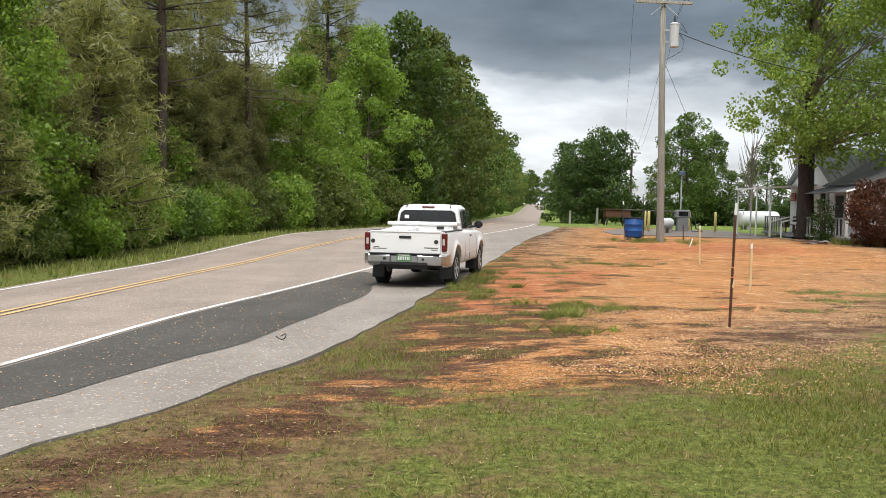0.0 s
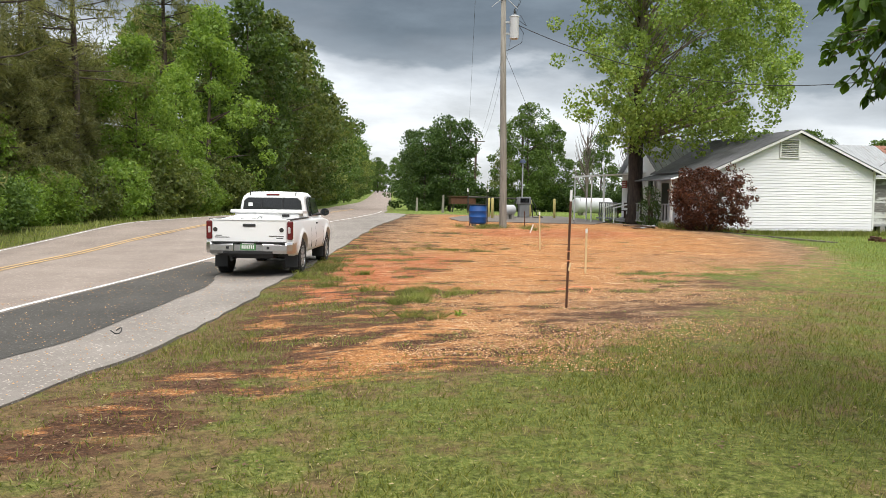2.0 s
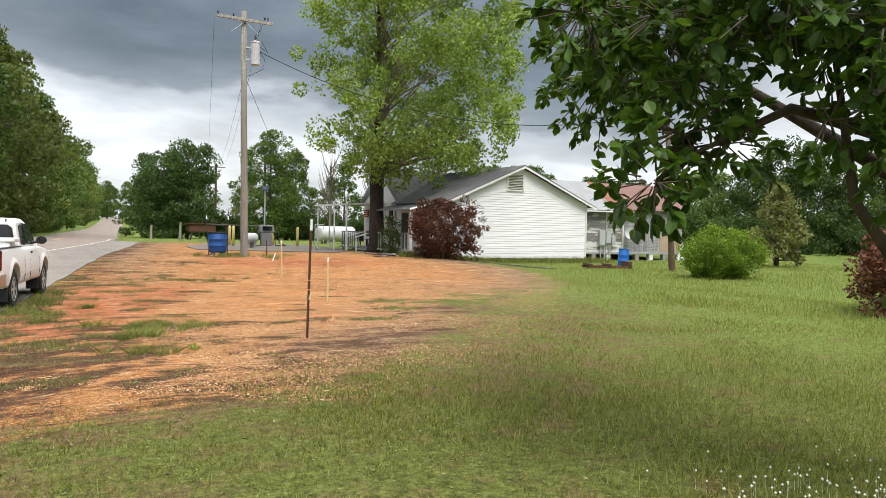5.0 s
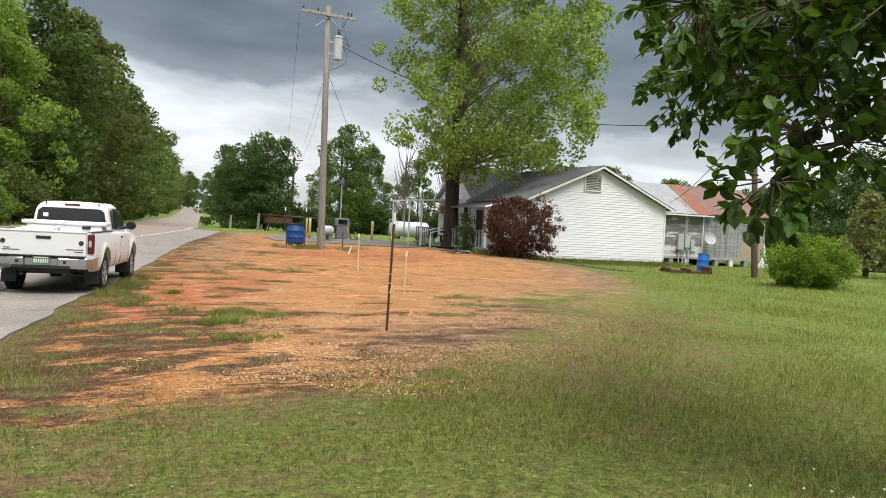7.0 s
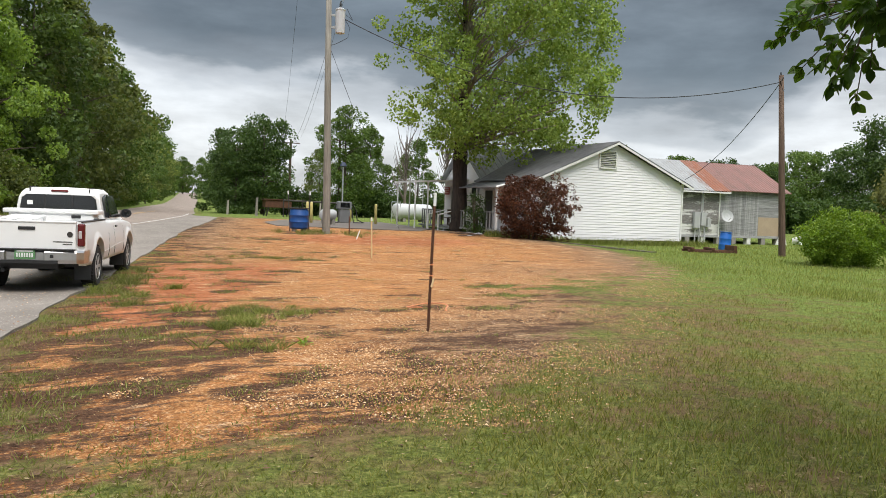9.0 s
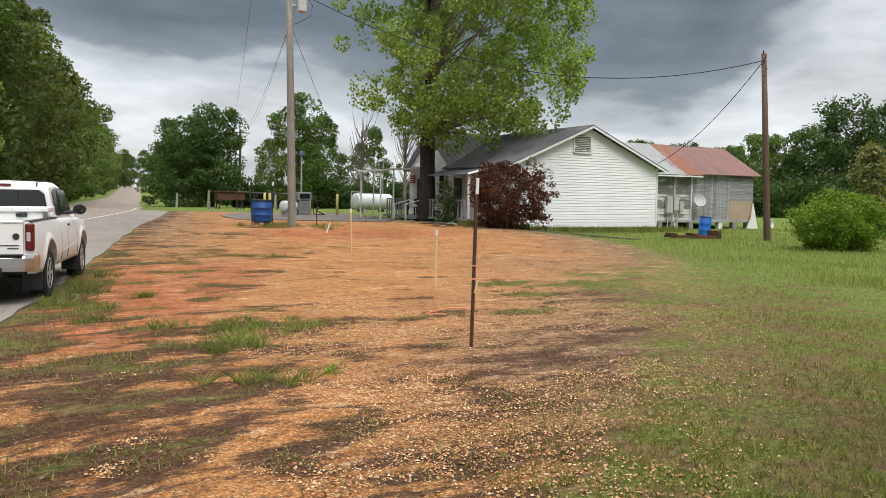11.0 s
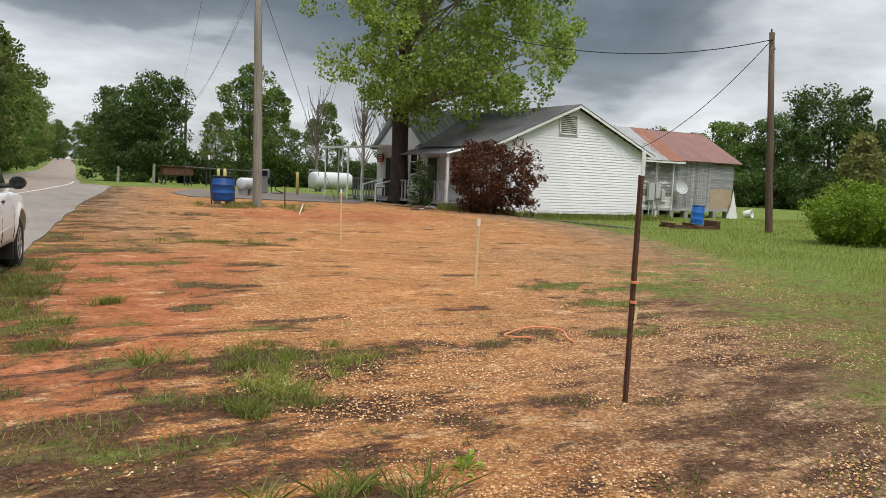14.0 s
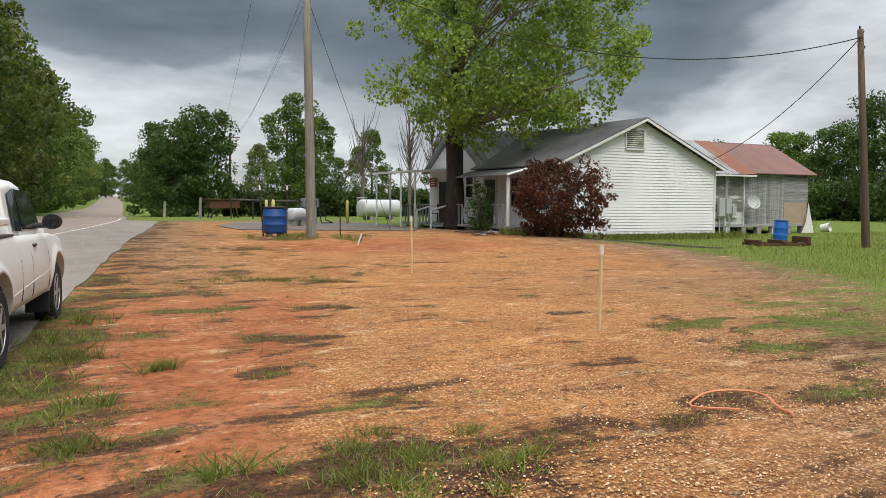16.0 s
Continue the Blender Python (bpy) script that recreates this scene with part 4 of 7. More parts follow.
# ---- the big sycamore ----
def build_sycamore():
    rng = np.random.default_rng(77)
    x, y = 18.5, 42.2
    T = thing("sycamore_tree", (x, y, g1(x, y)), "tall sycamore with a dark trunk and pale green leaves", "tree")
    bm = bmesh.new()
    tube(bm, [(0, 0, -0.3), (0, 0, 0.15), (0.03, 0, 1.2), (0.02, 0.05, 4), (0.1, 0, 8), (0.0, 0.1, 13), (0.2, 0, 19)], [0.62, 0.52, 0.43, 0.40, 0.30, 0.18, 0.03], 14)
    part("trunk", bm, m_bark_dark, T, "dark furrowed trunk", smooth=True)
    cs, rs = [], []
    lob = rng.uniform(0, 6.28, 4)
    boughs = bmesh.new()
    tube(boughs, [(0.06, 0, 7.2), (0.25, -0.1, 10), (0.1, 0.1, 14), (0.3, 0, 19.2)], [0.315, 0.25, 0.16, 0.03], 10)
    while len(cs) < 760:
        t = rng.uniform() ** 0.95
        a = rng.uniform(0, 6.28)
        prof = float(np.interp(t, [0, 0.1, 0.3, 0.65, 0.85, 1.0], [4.3, 5.7, 6.2, 5.9, 4.9, 2.4]))
        prof *= 1 + 0.11 * math.sin(3 * a + lob[0] + 4 * t) + 0.10 * math.sin(5 * a + lob[1] - 7 * t)
        k = math.sqrt(rng.uniform(0.06, 1.0))
        c = np.array([1.9 + math.cos(a) * prof * k, -1.2 + math.sin(a) * prof * k, 3.9 + t * 15.0 + 1.5 * k ** 3 * (1 - t) ** 3])
        if noise.noise(Vector(c * 0.42)) < -0.11:
            continue
        cs.append(c)
        rs.append(rng.uniform(0.4, 0.9))
        if len(cs) % 6 == 0:
            z0 = max(4.4, c[2] - np.hypot(c[0], c[1]) * rng.uniform(0.45, 0.9))
            r_ = 0.085 * (1.15 - t)
            tube(boughs, [(0.05, 0, z0), (c[0] * 0.45, c[1] * 0.45, z0 + (c[2] - z0) * 0.6), tuple(c * (1, 1, 1))], [r_, r_ * 0.6, 0.012], 6)
    part("upper_trunk", boughs, m_bark_pale, T, "pale mottled upper trunk and boughs", smooth=True)
    P = cloud(rng, np.array(cs), np.array(rs), 100, 0.9)
    P = P[P[:, 2] > 3.0]
    V, F = leaves(P, 0.175, rng, 0.4, 0.8)
    soup("crown", V, F, m_leaf_syc, T)


# ---- the near tree whose boughs hang over the lawn ----
def build_near_tree():
    rng = np.random.default_rng(9)
    T = thing("shade_tree", (5.6, 3.0, g1(5.6, 3.0)), "shade tree with large dark glossy leaves", "tree")
    bm = bmesh.new()
    base = np.array([5.6, 3.0, 0.0])

    def rel(p):
        return tuple(np.array(p) - base)
    tube(bm, [rel((5.6, 3.0, -0.3)), rel((5.6, 3.0, 0.3)), rel((5.5, 3.05, 1.2)), rel((5.2, 3.2, 2.3)), rel((5.0, 3.4, 3.6)), rel((5.0, 3.7, 5.0))], [0.2, 0.17, 0.14, 0.12, 0.09, 0.03], 10)
    limbs = [((5.3, 3.2, 2.0), (5.1, 4.6, 2.9), (5.0, 6.2, 3.1)), ((5.2, 3.2, 2.3), (4.6, 3.6, 2.5), (3.85, 3.75, 2.15)), ((5.1, 3.3, 2.9), (4.6, 4.6, 3.3), (4.5, 5.6, 3.5)),
             ((5.2, 3.2, 2.4), (4.6, 2.9, 2.6), (4.2, 2.8, 2.4)), ((5.0, 3.4, 3.4), (4.2, 4.0, 3.7), (3.9, 4.6, 3.6)), ((5.4, 3.1, 1.6), (5.2, 2.6, 2.2), (5.0, 2.2, 2.2)), ((5.5, 3.05, 1.0), (4.87, 3.32, 1.9), (4.62, 3.4, 3.3))]
    for q in limbs:
        tube(bm, [rel(p) for p in q], [0.06, 0.035, 0.012], 7)
    part("trunk", bm, m_bark, T, smooth=True)
    blobs = [((5.25, 6.3, 3.15), 0.6, 46), ((5.5, 5.95, 3.4), 0.6, 36), ((4.95, 5.7, 3.25), 0.5, 30), ((5.15, 5.25, 3.45), 0.65, 40), ((4.7, 4.9, 3.15), 0.5, 26), ((4.4, 4.4, 3.1), 0.5, 28),
             ((3.85, 3.8, 2.3), 0.32, 20), ((3.6, 3.75, 1.98), 0.26, 15), ((4.1, 3.95, 2.65), 0.36, 20), ((4.15, 3.75, 2.25), 0.26, 14), ((4.5, 3.6, 3.3), 0.4, 22), ((4.9, 4.2, 3.85), 0.7, 44), ((4.2, 3.3, 3.1), 0.5, 28),
             ((4.5, 2.9, 2.9), 0.5, 30), ((4.75, 2.75, 2.3), 0.42, 26), ((4.9, 2.6, 1.9), 0.4, 22), ((5.0, 3.0, 3.9), 0.9, 50), ((4.3, 3.1, 2.35), 0.22, 8), ((5.6, 4.8, 4.2), 0.8, 40), ((5.3, 2.4, 2.6), 0.6, 30), ((5.4, 2.9, 1.5), 0.35, 14)]
    blobs += [((3.55, 4.45, 3.15), 0.4, 26), ((3.9, 4.05, 3.1), 0.45, 30), ((4.2, 3.65, 3.3), 0.4, 26), ((4.5, 3.25, 3.25), 0.42, 26), ((4.75, 2.95, 2.75), 0.4, 24), ((4.0, 4.9, 3.35), 0.45, 26), ((4.45, 5.3, 3.45), 0.45, 26)]
    tw = bmesh.new()
    V, F = [], []
    for c, r, n in blobs:
        for _ in range(int(n * 1.45)):
            v = rng.normal(size=3)
            v /= np.linalg.norm(v)
            p = np.array(c) + v * r * rng.uniform(0.35, 1.0) * np.array([1, 1, 0.85])
            out = v + np.array([0, 0, -0.3])
            tip = p + out / np.linalg.norm(out) * 0.2
            cyl(tw, rel(tuple(p - v * 0.12)), rel(tuple(tip)), 0.006, 0.003, 4, False)
            for k in range(8):
                a = rng.normal(size=3) + out * 0.9
                a[2] -= 0.35
                a /= np.linalg.norm(a)
                nb = np.array([0, 0, 1.0]) + rng.normal(size=3) * 0.45
                b = np.cross(a, nb)
                b /= np.linalg.norm(b) + 1e-9
                up = np.cross(b, a)
                s = rng.uniform(0.07, 0.135)
                o = tip - (tip - p) * rng.uniform(0, 0.8) - base
                w = s * 0.32
                i = len(V)
                prof = [(0, 0, 0), (0.3, 0.85, 0.05), (0.62, 1.0, 0.04), (0.88, 0.45, -0.03), (1.05, 0, -0.1), (0.88, -0.45, -0.03), (0.62, -1.0, 0.04), (0.3, -0.85, 0.05), (0.5, 0, -0.02)]
                V.extend(tuple(o + a * s * f_ + b * w * g_ + up * s * (h_ + 0.02)) for f_, g_, h_ in prof)
                F.extend([(i, i + 1, i + 2, i + 8), (i + 8, i + 2, i + 3, i + 4), (i + 8, i + 4, i + 5, i + 6), (i, i + 8, i + 6, i + 7)])
    tagged(part("twig_growth", tw, m_bark, T), kind="stuff")
    soup("crown", V, F, m_leaf_dark, T)


# ---- pickup truck ----
def shell(bm, sections, close=True):
    """Skin over closed cross sections of equal length."""
    R = [[bm.verts.new(p) for p in s] for s in sections]
    n = len(R[0])
    for a, b in zip(R, R[1:]):
        for k in range(n):
            bm.faces.new((a[k], a[(k + 1) % n], b[(k + 1) % n], b[k]))
    if close:
        bm.faces.new(R[0][::-1])
        bm.faces.new(R[-1])
    bmesh.ops.recalc_face_normals(bm, faces=bm.faces)


def prism(bm, poly, x0, x1):
    """A flat outline in (y, z) drawn out from x0 to x1."""
    a = [bm.verts.new((x0, y, z)) for y, z in poly]
    b = [bm.verts.new((x1, y, z)) for y, z in poly]
    n = len(poly)
    for k in range(n):
        bm.faces.new((a[k], a[(k + 1) % n], b[(k + 1) % n], b[k]))
    bm.faces.new(a[::-1])
    bm.faces.new(b)
    bmesh.ops.recalc_face_normals(bm, faces=bm.faces)


def arch(cy, r, a0=180, a1=0, n=9, zc=0.38):
    return [(cy + r * math.cos(radians(a0 + (a1 - a0) * i / (n - 1))), zc + r * math.sin(radians(a0 + (a1 - a0) * i / (n - 1)))) for i in range(n)]


def build_truck():
    x, y = -0.59, 18.1
    T = thing("pickup_truck", (x, y, g1(x, y) + 0.02), "white extended-cab pickup truck parked on the road shoulder", "pickup truck", rz=-11.4)
    WB = 3.246
    # body sides: bed and lower cab, with wheel arches
    bm = bmesh.new()
    def low(yy):
        z = 0.44 if yy > -0.9 else 0.52
        if yy > WB + 0.65:
            z = 0.46
        for cy in (0, WB):
            d_ = abs(yy - cy)
            if d_ < 0.50:
                z = max(z, 0.38 + math.sqrt(0.25 - d_ * d_))
        return z

    def high(yy):
        return float(np.interp(yy, [-1.06, 0.95, 1.0, WB - 0.4, WB + 0.3, WB + 0.72, WB + 0.86], [1.185, 1.185, 1.165, 1.14, 1.07, 0.97, 0.86]))

    def wide(yy, z):
        x_ = 0.90 - 0.07 * max(0, (z - 0.78) / 0.4) ** 1.6 - 0.05 * max(0, (0.68 - z) / 0.24) ** 1.4
        for cy in (0, WB):
            r_ = math.hypot(yy - cy, z - 0.38)
            x_ += 0.028 * float(sm(1 - abs(r_ - 0.52) / 0.10))
        return x_ - 0.09 * max(0, (yy - WB - 0.35) / 0.51) ** 2 - 0.02 * max(0, (-0.9 - yy) / 0.16) ** 2
    ys_ = sorted(set(np.round(np.concatenate([np.linspace(-1.06, WB + 0.86, 66), [-0.5, -0.47, 0.47, 0.5, WB - 0.5, WB - 0.47, WB + 0.47, WB + 0.5]]), 3)))
    for sgn in (1, -1):
        V, F = [], []
        nz_ = 11
        for yy in ys_:
            z0, z1 = low(yy), high(yy)
            for k in range(nz_):
                z = z0 + (z1 - z0) * k / (nz_ - 1)
                V.append((sgn * wide(yy, z), yy, z))
            V.append((sgn * 0.74, yy, z1))
            V.append((sgn * 0.74, yy, z0))
        w = nz_ + 2
        for a in range(len(ys_) - 1):
            for k in range(w):
                q = (a * w + k, a * w + (k + 1) % w, (a + 1) * w + (k + 1) % w, (a + 1) * w + k)
                F.append(q if sgn < 0 else q[::-1])
        F.append(tuple(range(w)))
        F.append(tuple(range((len(ys_) - 1) * w, len(ys_) * w)))
        side = soup("body_side", V, F, m_car, T)
        bs = bmesh.new()
        bs.from_mesh(side.data)
        bmesh.ops.recalc_face_normals(bs, faces=bs.faces)
        for fc in bs.faces:
            fc.smooth = abs(fc.normal.x) > 0.5
        bs.to_mesh(side.data)
        bs.free()
    # bed floor, front wall, hood and nose
    box(bm, (0, 0.0, 0.72), (1.5, 2.1, 0.05))
    box(bm, (0, 0.97, 0.95), (1.5, 0.06, 0.46))
    shell(bm, [[(-0.76, yy, 0.5), (0.76, yy, 0.5), (0.78, yy, zz - 0.08), (0.6, yy, zz), (-0.6, yy, zz), (-0.78, yy, zz - 0.08)] for yy, zz in ((2.55, 1.15), (3.2, 1.12), (3.8, 1.03), (4.06, 0.92))])
    box(bm, (0, 1.8, 0.6), (1.5, 1.6, 0.3))
    part("body", bm, m_car, T)
    # cab: pillars and roof round the glass
    cab = bmesh.new()
    secs = []
    for yy, hw, z0, z1 in ((1.04, 0.70, 1.14, 1.655), (1.12, 0.68, 1.14, 1.745), (1.6, 0.66, 1.14, 1.775), (2.2, 0.65, 1.14, 1.765), (2.48, 0.63, 1.14, 1.70), (3.05, 0.72, 1.10, 1.20)):
        secs.append([(-0.78, yy, z0), (0.78, yy, z0), (0.775, yy, z0 + 0.05), (hw + 0.01, yy, z1 - 0.09), (hw - 0.08, yy, z1 - 0.015), (0, yy, z1), (-hw + 0.08, yy, z1 - 0.015), (-hw - 0.01, yy, z1 - 0.09), (-0.775, yy, z0 + 0.05)])
    shell(cab, secs)
    bmesh.ops.bevel(cab, geom=[e for e in cab.edges], offset=0.012, segments=1, affect="EDGES")
    part("cab", cab, m_car, T, smooth=False)
    g = bmesh.new()
    vs = [g.verts.new(p) for p in ((-0.70, 1.035, 1.22), (0.70, 1.035, 1.22), (0.645, 1.038, 1.56), (0.56, 1.04, 1.625), (-0.56, 1.04, 1.625), (-0.645, 1.038, 1.56))]
    g.faces.new(vs)
    r = bmesh.ops.extrude_face_region(g, geom=g.faces[:])
    bmesh.ops.translate(g, vec=(0, -0.035, 0), verts=[v for v in r["geom"] if isinstance(v, bmesh.types.BMVert)])
    bmesh.ops.recalc_face_normals(g, faces=g.faces)
    rear = part("rear_window", g, m_glass, T, "dark sliding rear window")
    for xx in (-0.24, 0.24):
        b = bmesh.new()
        box(b, (xx, 1.0, 1.42), (0.022, 0.012, 0.38))
        part("divider", b, m_black, rear)
    b = bmesh.new()
    box(b, (-0.5, 0.996, 1.47), (0.10, 0.006, 0.08))
    part("sticker", b, m_trim, rear, "white sticker")
    for sgn in (1, -1):
        for (ya, yb, zt0, zt1, yt0, yt1) in ((1.22, 1.58, 1.60, 1.655, 1.30, 1.58), (1.66, 2.72, 1.655, 1.62, 1.66, 2.42)):
            g = bmesh.new()
            o = [(sgn * 0.785, ya, 1.22), (sgn * 0.785, yb, 1.20), (sgn * 0.70, yt1, zt1), (sgn * 0.70, yt0, zt0)]
            vs = [g.verts.new(p) for p in o]
            g.faces.new(vs)
            r = bmesh.ops.extrude_face_region(g, geom=g.faces[:])
            bmesh.ops.translate(g, vec=(sgn * 0.012, 0, 0), verts=[v for v in r["geom"] if isinstance(v, bmesh.types.BMVert)])
            bmesh.ops.recalc_face_normals(g, faces=g.faces)
            part("side_window", g, m_glass, T)
        for gy in (1.03, 1.62, 2.66):
            b = bmesh.new()
            zs = [0.5, 0.6, 0.8, 0.92, 1.04, 1.13]
            tube(b, [(sgn * (0.898 - 0.075 * max(0, (z - 0.8) / 0.38) ** 1.5 - 0.03 * max(0, (0.6 - z) / 0.2)), gy, z) for z in zs], [0.005] * 6, 5)
            part("panel_gap", b, m_black, T)
        b = bmesh.new()
        box(b, (sgn * 0.87, 1.86, 1.04), (0.035, 0.16, 0.035), 0.01)
        part("door_handle", b, m_black, T)
        b = bmesh.new()
        lathe(b, [(0.02, -0.06), (0.07, -0.055), (0.10, -0.02), (0.105, 0.04), (0.10, 0.05)], 18, Matrix.Translation((sgn * 0.985, 2.36, 1.29)) @ Matrix.Diagonal((1.05, 1, 0.86, 1)) @ Matrix.Rotation(radians(90), 4, "X"))
        cyl(b, (sgn * 0.76, 2.42, 1.24), (sgn * 0.95, 2.38, 1.25), 0.035, 0.03, 8)
        mir = part("wing_mirror", b, m_black, T, "black wing mirror")
        b = bmesh.new()
        cyl(b, (sgn * 0.985, 2.312, 1.29), (sgn * 0.985, 2.304, 1.29), 0.082, 0.082, 18)
        part("mirror_glass", b, m_glass, mir)
        # lamps
        b = bmesh.new()
        box(b, (sgn * 0.825, -1.06, 0.97), (0.115, 0.10, 0.38), 0.025)
        lamp = part("tail_lamp", b, m_red_lens, T, "red tail lamp with clear middle")
        b = bmesh.new()
        box(b, (sgn * 0.815, -1.103, 0.975), (0.055, 0.03, 0.13), 0.012)
        part("reversing_lens", b, m_clear_lens, lamp)
        # wheel arch lips
        for cy in (0, WB):
            b = bmesh.new()
            box(b, (sgn * 0.60, cy, 0.62), (0.34, 1.02, 0.44))
            part("wheel_well", b, m_black, T)
            w = bmesh.new()
            q = Matrix.Translation((sgn * 0.775, cy, 0.375)) @ Matrix.Rotation(radians(90 * sgn), 4, "Y")
            lathe(w, [(0.22, -0.10), (0.33, -0.125), (0.365, -0.10), (0.38, -0.05), (0.38, 0.05), (0.365, 0.10), (0.33, 0.125), (0.22, 0.11)], 36, q)
            for k in range(36):
                a = 2 * math.pi * k / 36
                box(w, (sgn * 0.775, cy + 0.38 * math.cos(a), 0.375 + 0.38 * math.sin(a)), (0.2, 0.025, 0.018), rot=Matrix.Rotation(a, 4, "X"))
            wheel = part("wheel", w, m_rubber, T, "black all-terrain tyre on alloy rim")
            rm = bmesh.new()
            lathe(rm, [(0.235, 0.06), (0.235, 0.112), (0.215, 0.118), (0.205, 0.07), (0.05, 0.06)], 30, q)
            for k in range(6):
                a = 2 * math.pi * k / 6
                box(rm, (sgn * 0.87, cy + 0.12 * math.cos(a), 0.375 + 0.12 * math.sin(a)), (0.04, 0.17, 0.06), 0.012, rot=Matrix.Rotation(a, 4, "X"))
            cyl(rm, (sgn * 0.82, cy, 0.375), (sgn * 0.89, cy, 0.375), 0.06, 0.05, 12)
            part("rim", rm, m_galv, wheel, "silver alloy rim")
        b = bmesh.new()
        box(b, (sgn * 0.74, -0.50, 0.37), (0.27, 0.02, 0.40), 0.008, Matrix.Rotation(radians(-6), 4, "X"))
        part("mud_flap", b, m_black, T)
        b = bmesh.new()
        box(b, (sgn * 0.74, WB - 0.50, 0.36), (0.27, 0.02, 0.36), 0.008, Matrix.Rotation(radians(-6), 4, "X"))
        part("mud_flap", b, m_black, T)
        b = bmesh.new()
        tube(b, [(sgn * 0.885, 0.56, 0.60), (sgn * 0.892, 1.6, 0.66), (sgn * 0.89, WB - 0.62, 0.70)], [0.012] * 3, 6)
        part("side_moulding", b, m_car, T)
    # tailgate with handle and badges
    b = bmesh.new()
    box(b, (0, -1.085, 0.96), (1.50, 0.06, 0.47), 0.018)
    box(b, (0, -1.09, 1.18), (1.50, 0.075, 0.03), 0.01)
    gate = part("tailgate", b, m_car, T)
    b = bmesh.new()
    box(b, (0, -1.12, 1.07), (0.26, 0.025, 0.055), 0.01)
    part("tailgate_handle", b, m_black, gate)
    for sx_ in (-0.69, 0.66):
        b = bmesh.new()
        cyl(b, (sx_, -1.11, 0.98), (sx_, -1.123, 0.98), 0.045, 0.045, 16)
        part("badge", b, m_dark_metal, gate, "round grey badge")
    for cx, cz, w_ in ((-0.62, 0.86, 0.12), (-0.55, 0.825, 0.30), (0.55, 0.855, 0.30), (0.62, 0.815, 0.14)):
        b = bmesh.new()
        box(b, (cx, -1.117, cz), (w_, 0.006, 0.014))
        part("badge_bar", b, m_dark_metal, gate)
    # bed rails and the white boxes that lie in the bed
    for sgn in (1, -1):
        b = bmesh.new()
        box(b, (sgn * 0.79, -0.05, 1.185), (0.10, 1.98, 0.022), 0.006)
        part("bed_rail_cap", b, m_black, T)
    # bumper
    b = bmesh.new()
    shell(b, [[(xx, yy + 0.14, 0.52), (xx, yy + 0.02, 0.50), (xx, yy, 0.56), (xx, yy, 0.68), (xx, yy + 0.02, 0.715), (xx, yy + 0.15, 0.715)] for xx, yy in ((-0.90, -0.93), (-0.88, -1.10), (-0.78, -1.20), (-0.3, -1.235), (-0.28, -1.20), (0.28, -1.20), (0.3, -1.235), (0.78, -1.20), (0.88, -1.10), (0.90, -0.93))])
    bump_ = part("rear_bumper", b, m_chrome, T, "chrome step bumper")
    b = bmesh.new()
    box(b, (0, -1.19, 0.73), (1.5, 0.10, 0.02), 0.005)
    box(b, (-0.41, -1.24, 0.62), (0.05, 0.02, 0.05))
    box(b, (0.41, -1.24, 0.62), (0.05, 0.02, 0.05))
    box(b, (0, -1.2, 0.525), (1.0, 0.08, 0.05))
    part("step_pad", b, m_black, bump_)
    b = bmesh.new()
    box(b, (0, -1.215, 0.645), (0.31, 0.012, 0.155))
    plate = part("number_plate", b, m_plate_green, T, "green and white number plate")
    b = bmesh.new()
    for k in range(7):
        box(b, (-0.115 + 0.038 * k, -1.224, 0.635), (0.022, 0.006, 0.07))
    box(b, (0, -1.223, 0.70), (0.24, 0.005, 0.02))
    part("plate_bars", b, m_trim, plate)
    b = bmesh.new()
    box(b, (0, 1.062, 1.70), (0.30, 0.05, 0.04), 0.01)
    part("brake_lamp", b, m_red_lens, T)
    for sx_ in (-0.52, 0.52):
        b = bmesh.new()
        box(b, (sx_, 1.3, 1.765), (0.018, 0.5, 0.016))
        box(b, (sx_, 1.085, 1.70), (0.02, 0.04, 0.09))
        part("roof_channel", b, m_black, T)
    b = bmesh.new()
    box(b, (0, 1.9, 0.42), (1.0, 3.6, 0.12))
    cyl(b, (-0.7, 0, 0.37), (0.7, 0, 0.37), 0.06)
    box(b, (0, -0.6, 0.45), (0.9, 0.7, 0.12))
    cyl(b, (-0.35, -0.75, 0.40), (-0.35, -1.15, 0.38), 0.035)
    part("underbody", b, m_black, T)
    # load in the bed
    M0 = T.matrix_basis
    L1 = thing("toolbox", M0 @ Vector((0, 0.68, 0.745)), "white metal crossover toolbox in the truck bed", "toolbox", rz=-11.4)
    b = bmesh.new()
    box(b, (0, 0, 0.27), (1.44, 0.46, 0.54), 0.02)
    part("box_body", b, m_car, L1)
    b = bmesh.new()
    box(b, (0, 0, 0.575), (1.62, 0.52, 0.08), 0.02)
    part("lid", b, m_car, L1)
    b = bmesh.new()
    box(b, (0.42, -0.245, 0.49), (0.16, 0.03, 0.06), 0.01)
    part("latch", b, m_black, L1)
    L2 = thing("folded_ladder", M0 @ Vector((-0.3, -0.15, 0.745)), "white folded ladder lying in the truck bed", "ladder", rz=-11.4)
    for k, (ax, bx) in enumerate(((-0.35, -0.15), (-0.15, 0.05), (0.1, 0.3))):
        b = bmesh.new()
        tube(b, [(ax, -0.7, 0.03), (ax, -0.6, 0.42), (bx, 0.1, 0.50), (bx, 0.35, 0.04)], [0.03] * 4, 6)
        part("rail", b, m_trim, L2)
    b = bmesh.new()
    box(b, (0.05, -0.1, 0.47), (0.5, 0.4, 0.05), 0.015, Matrix.Rotation(0.12, 4, "X"))
    part("platform", b, m_trim, L2)


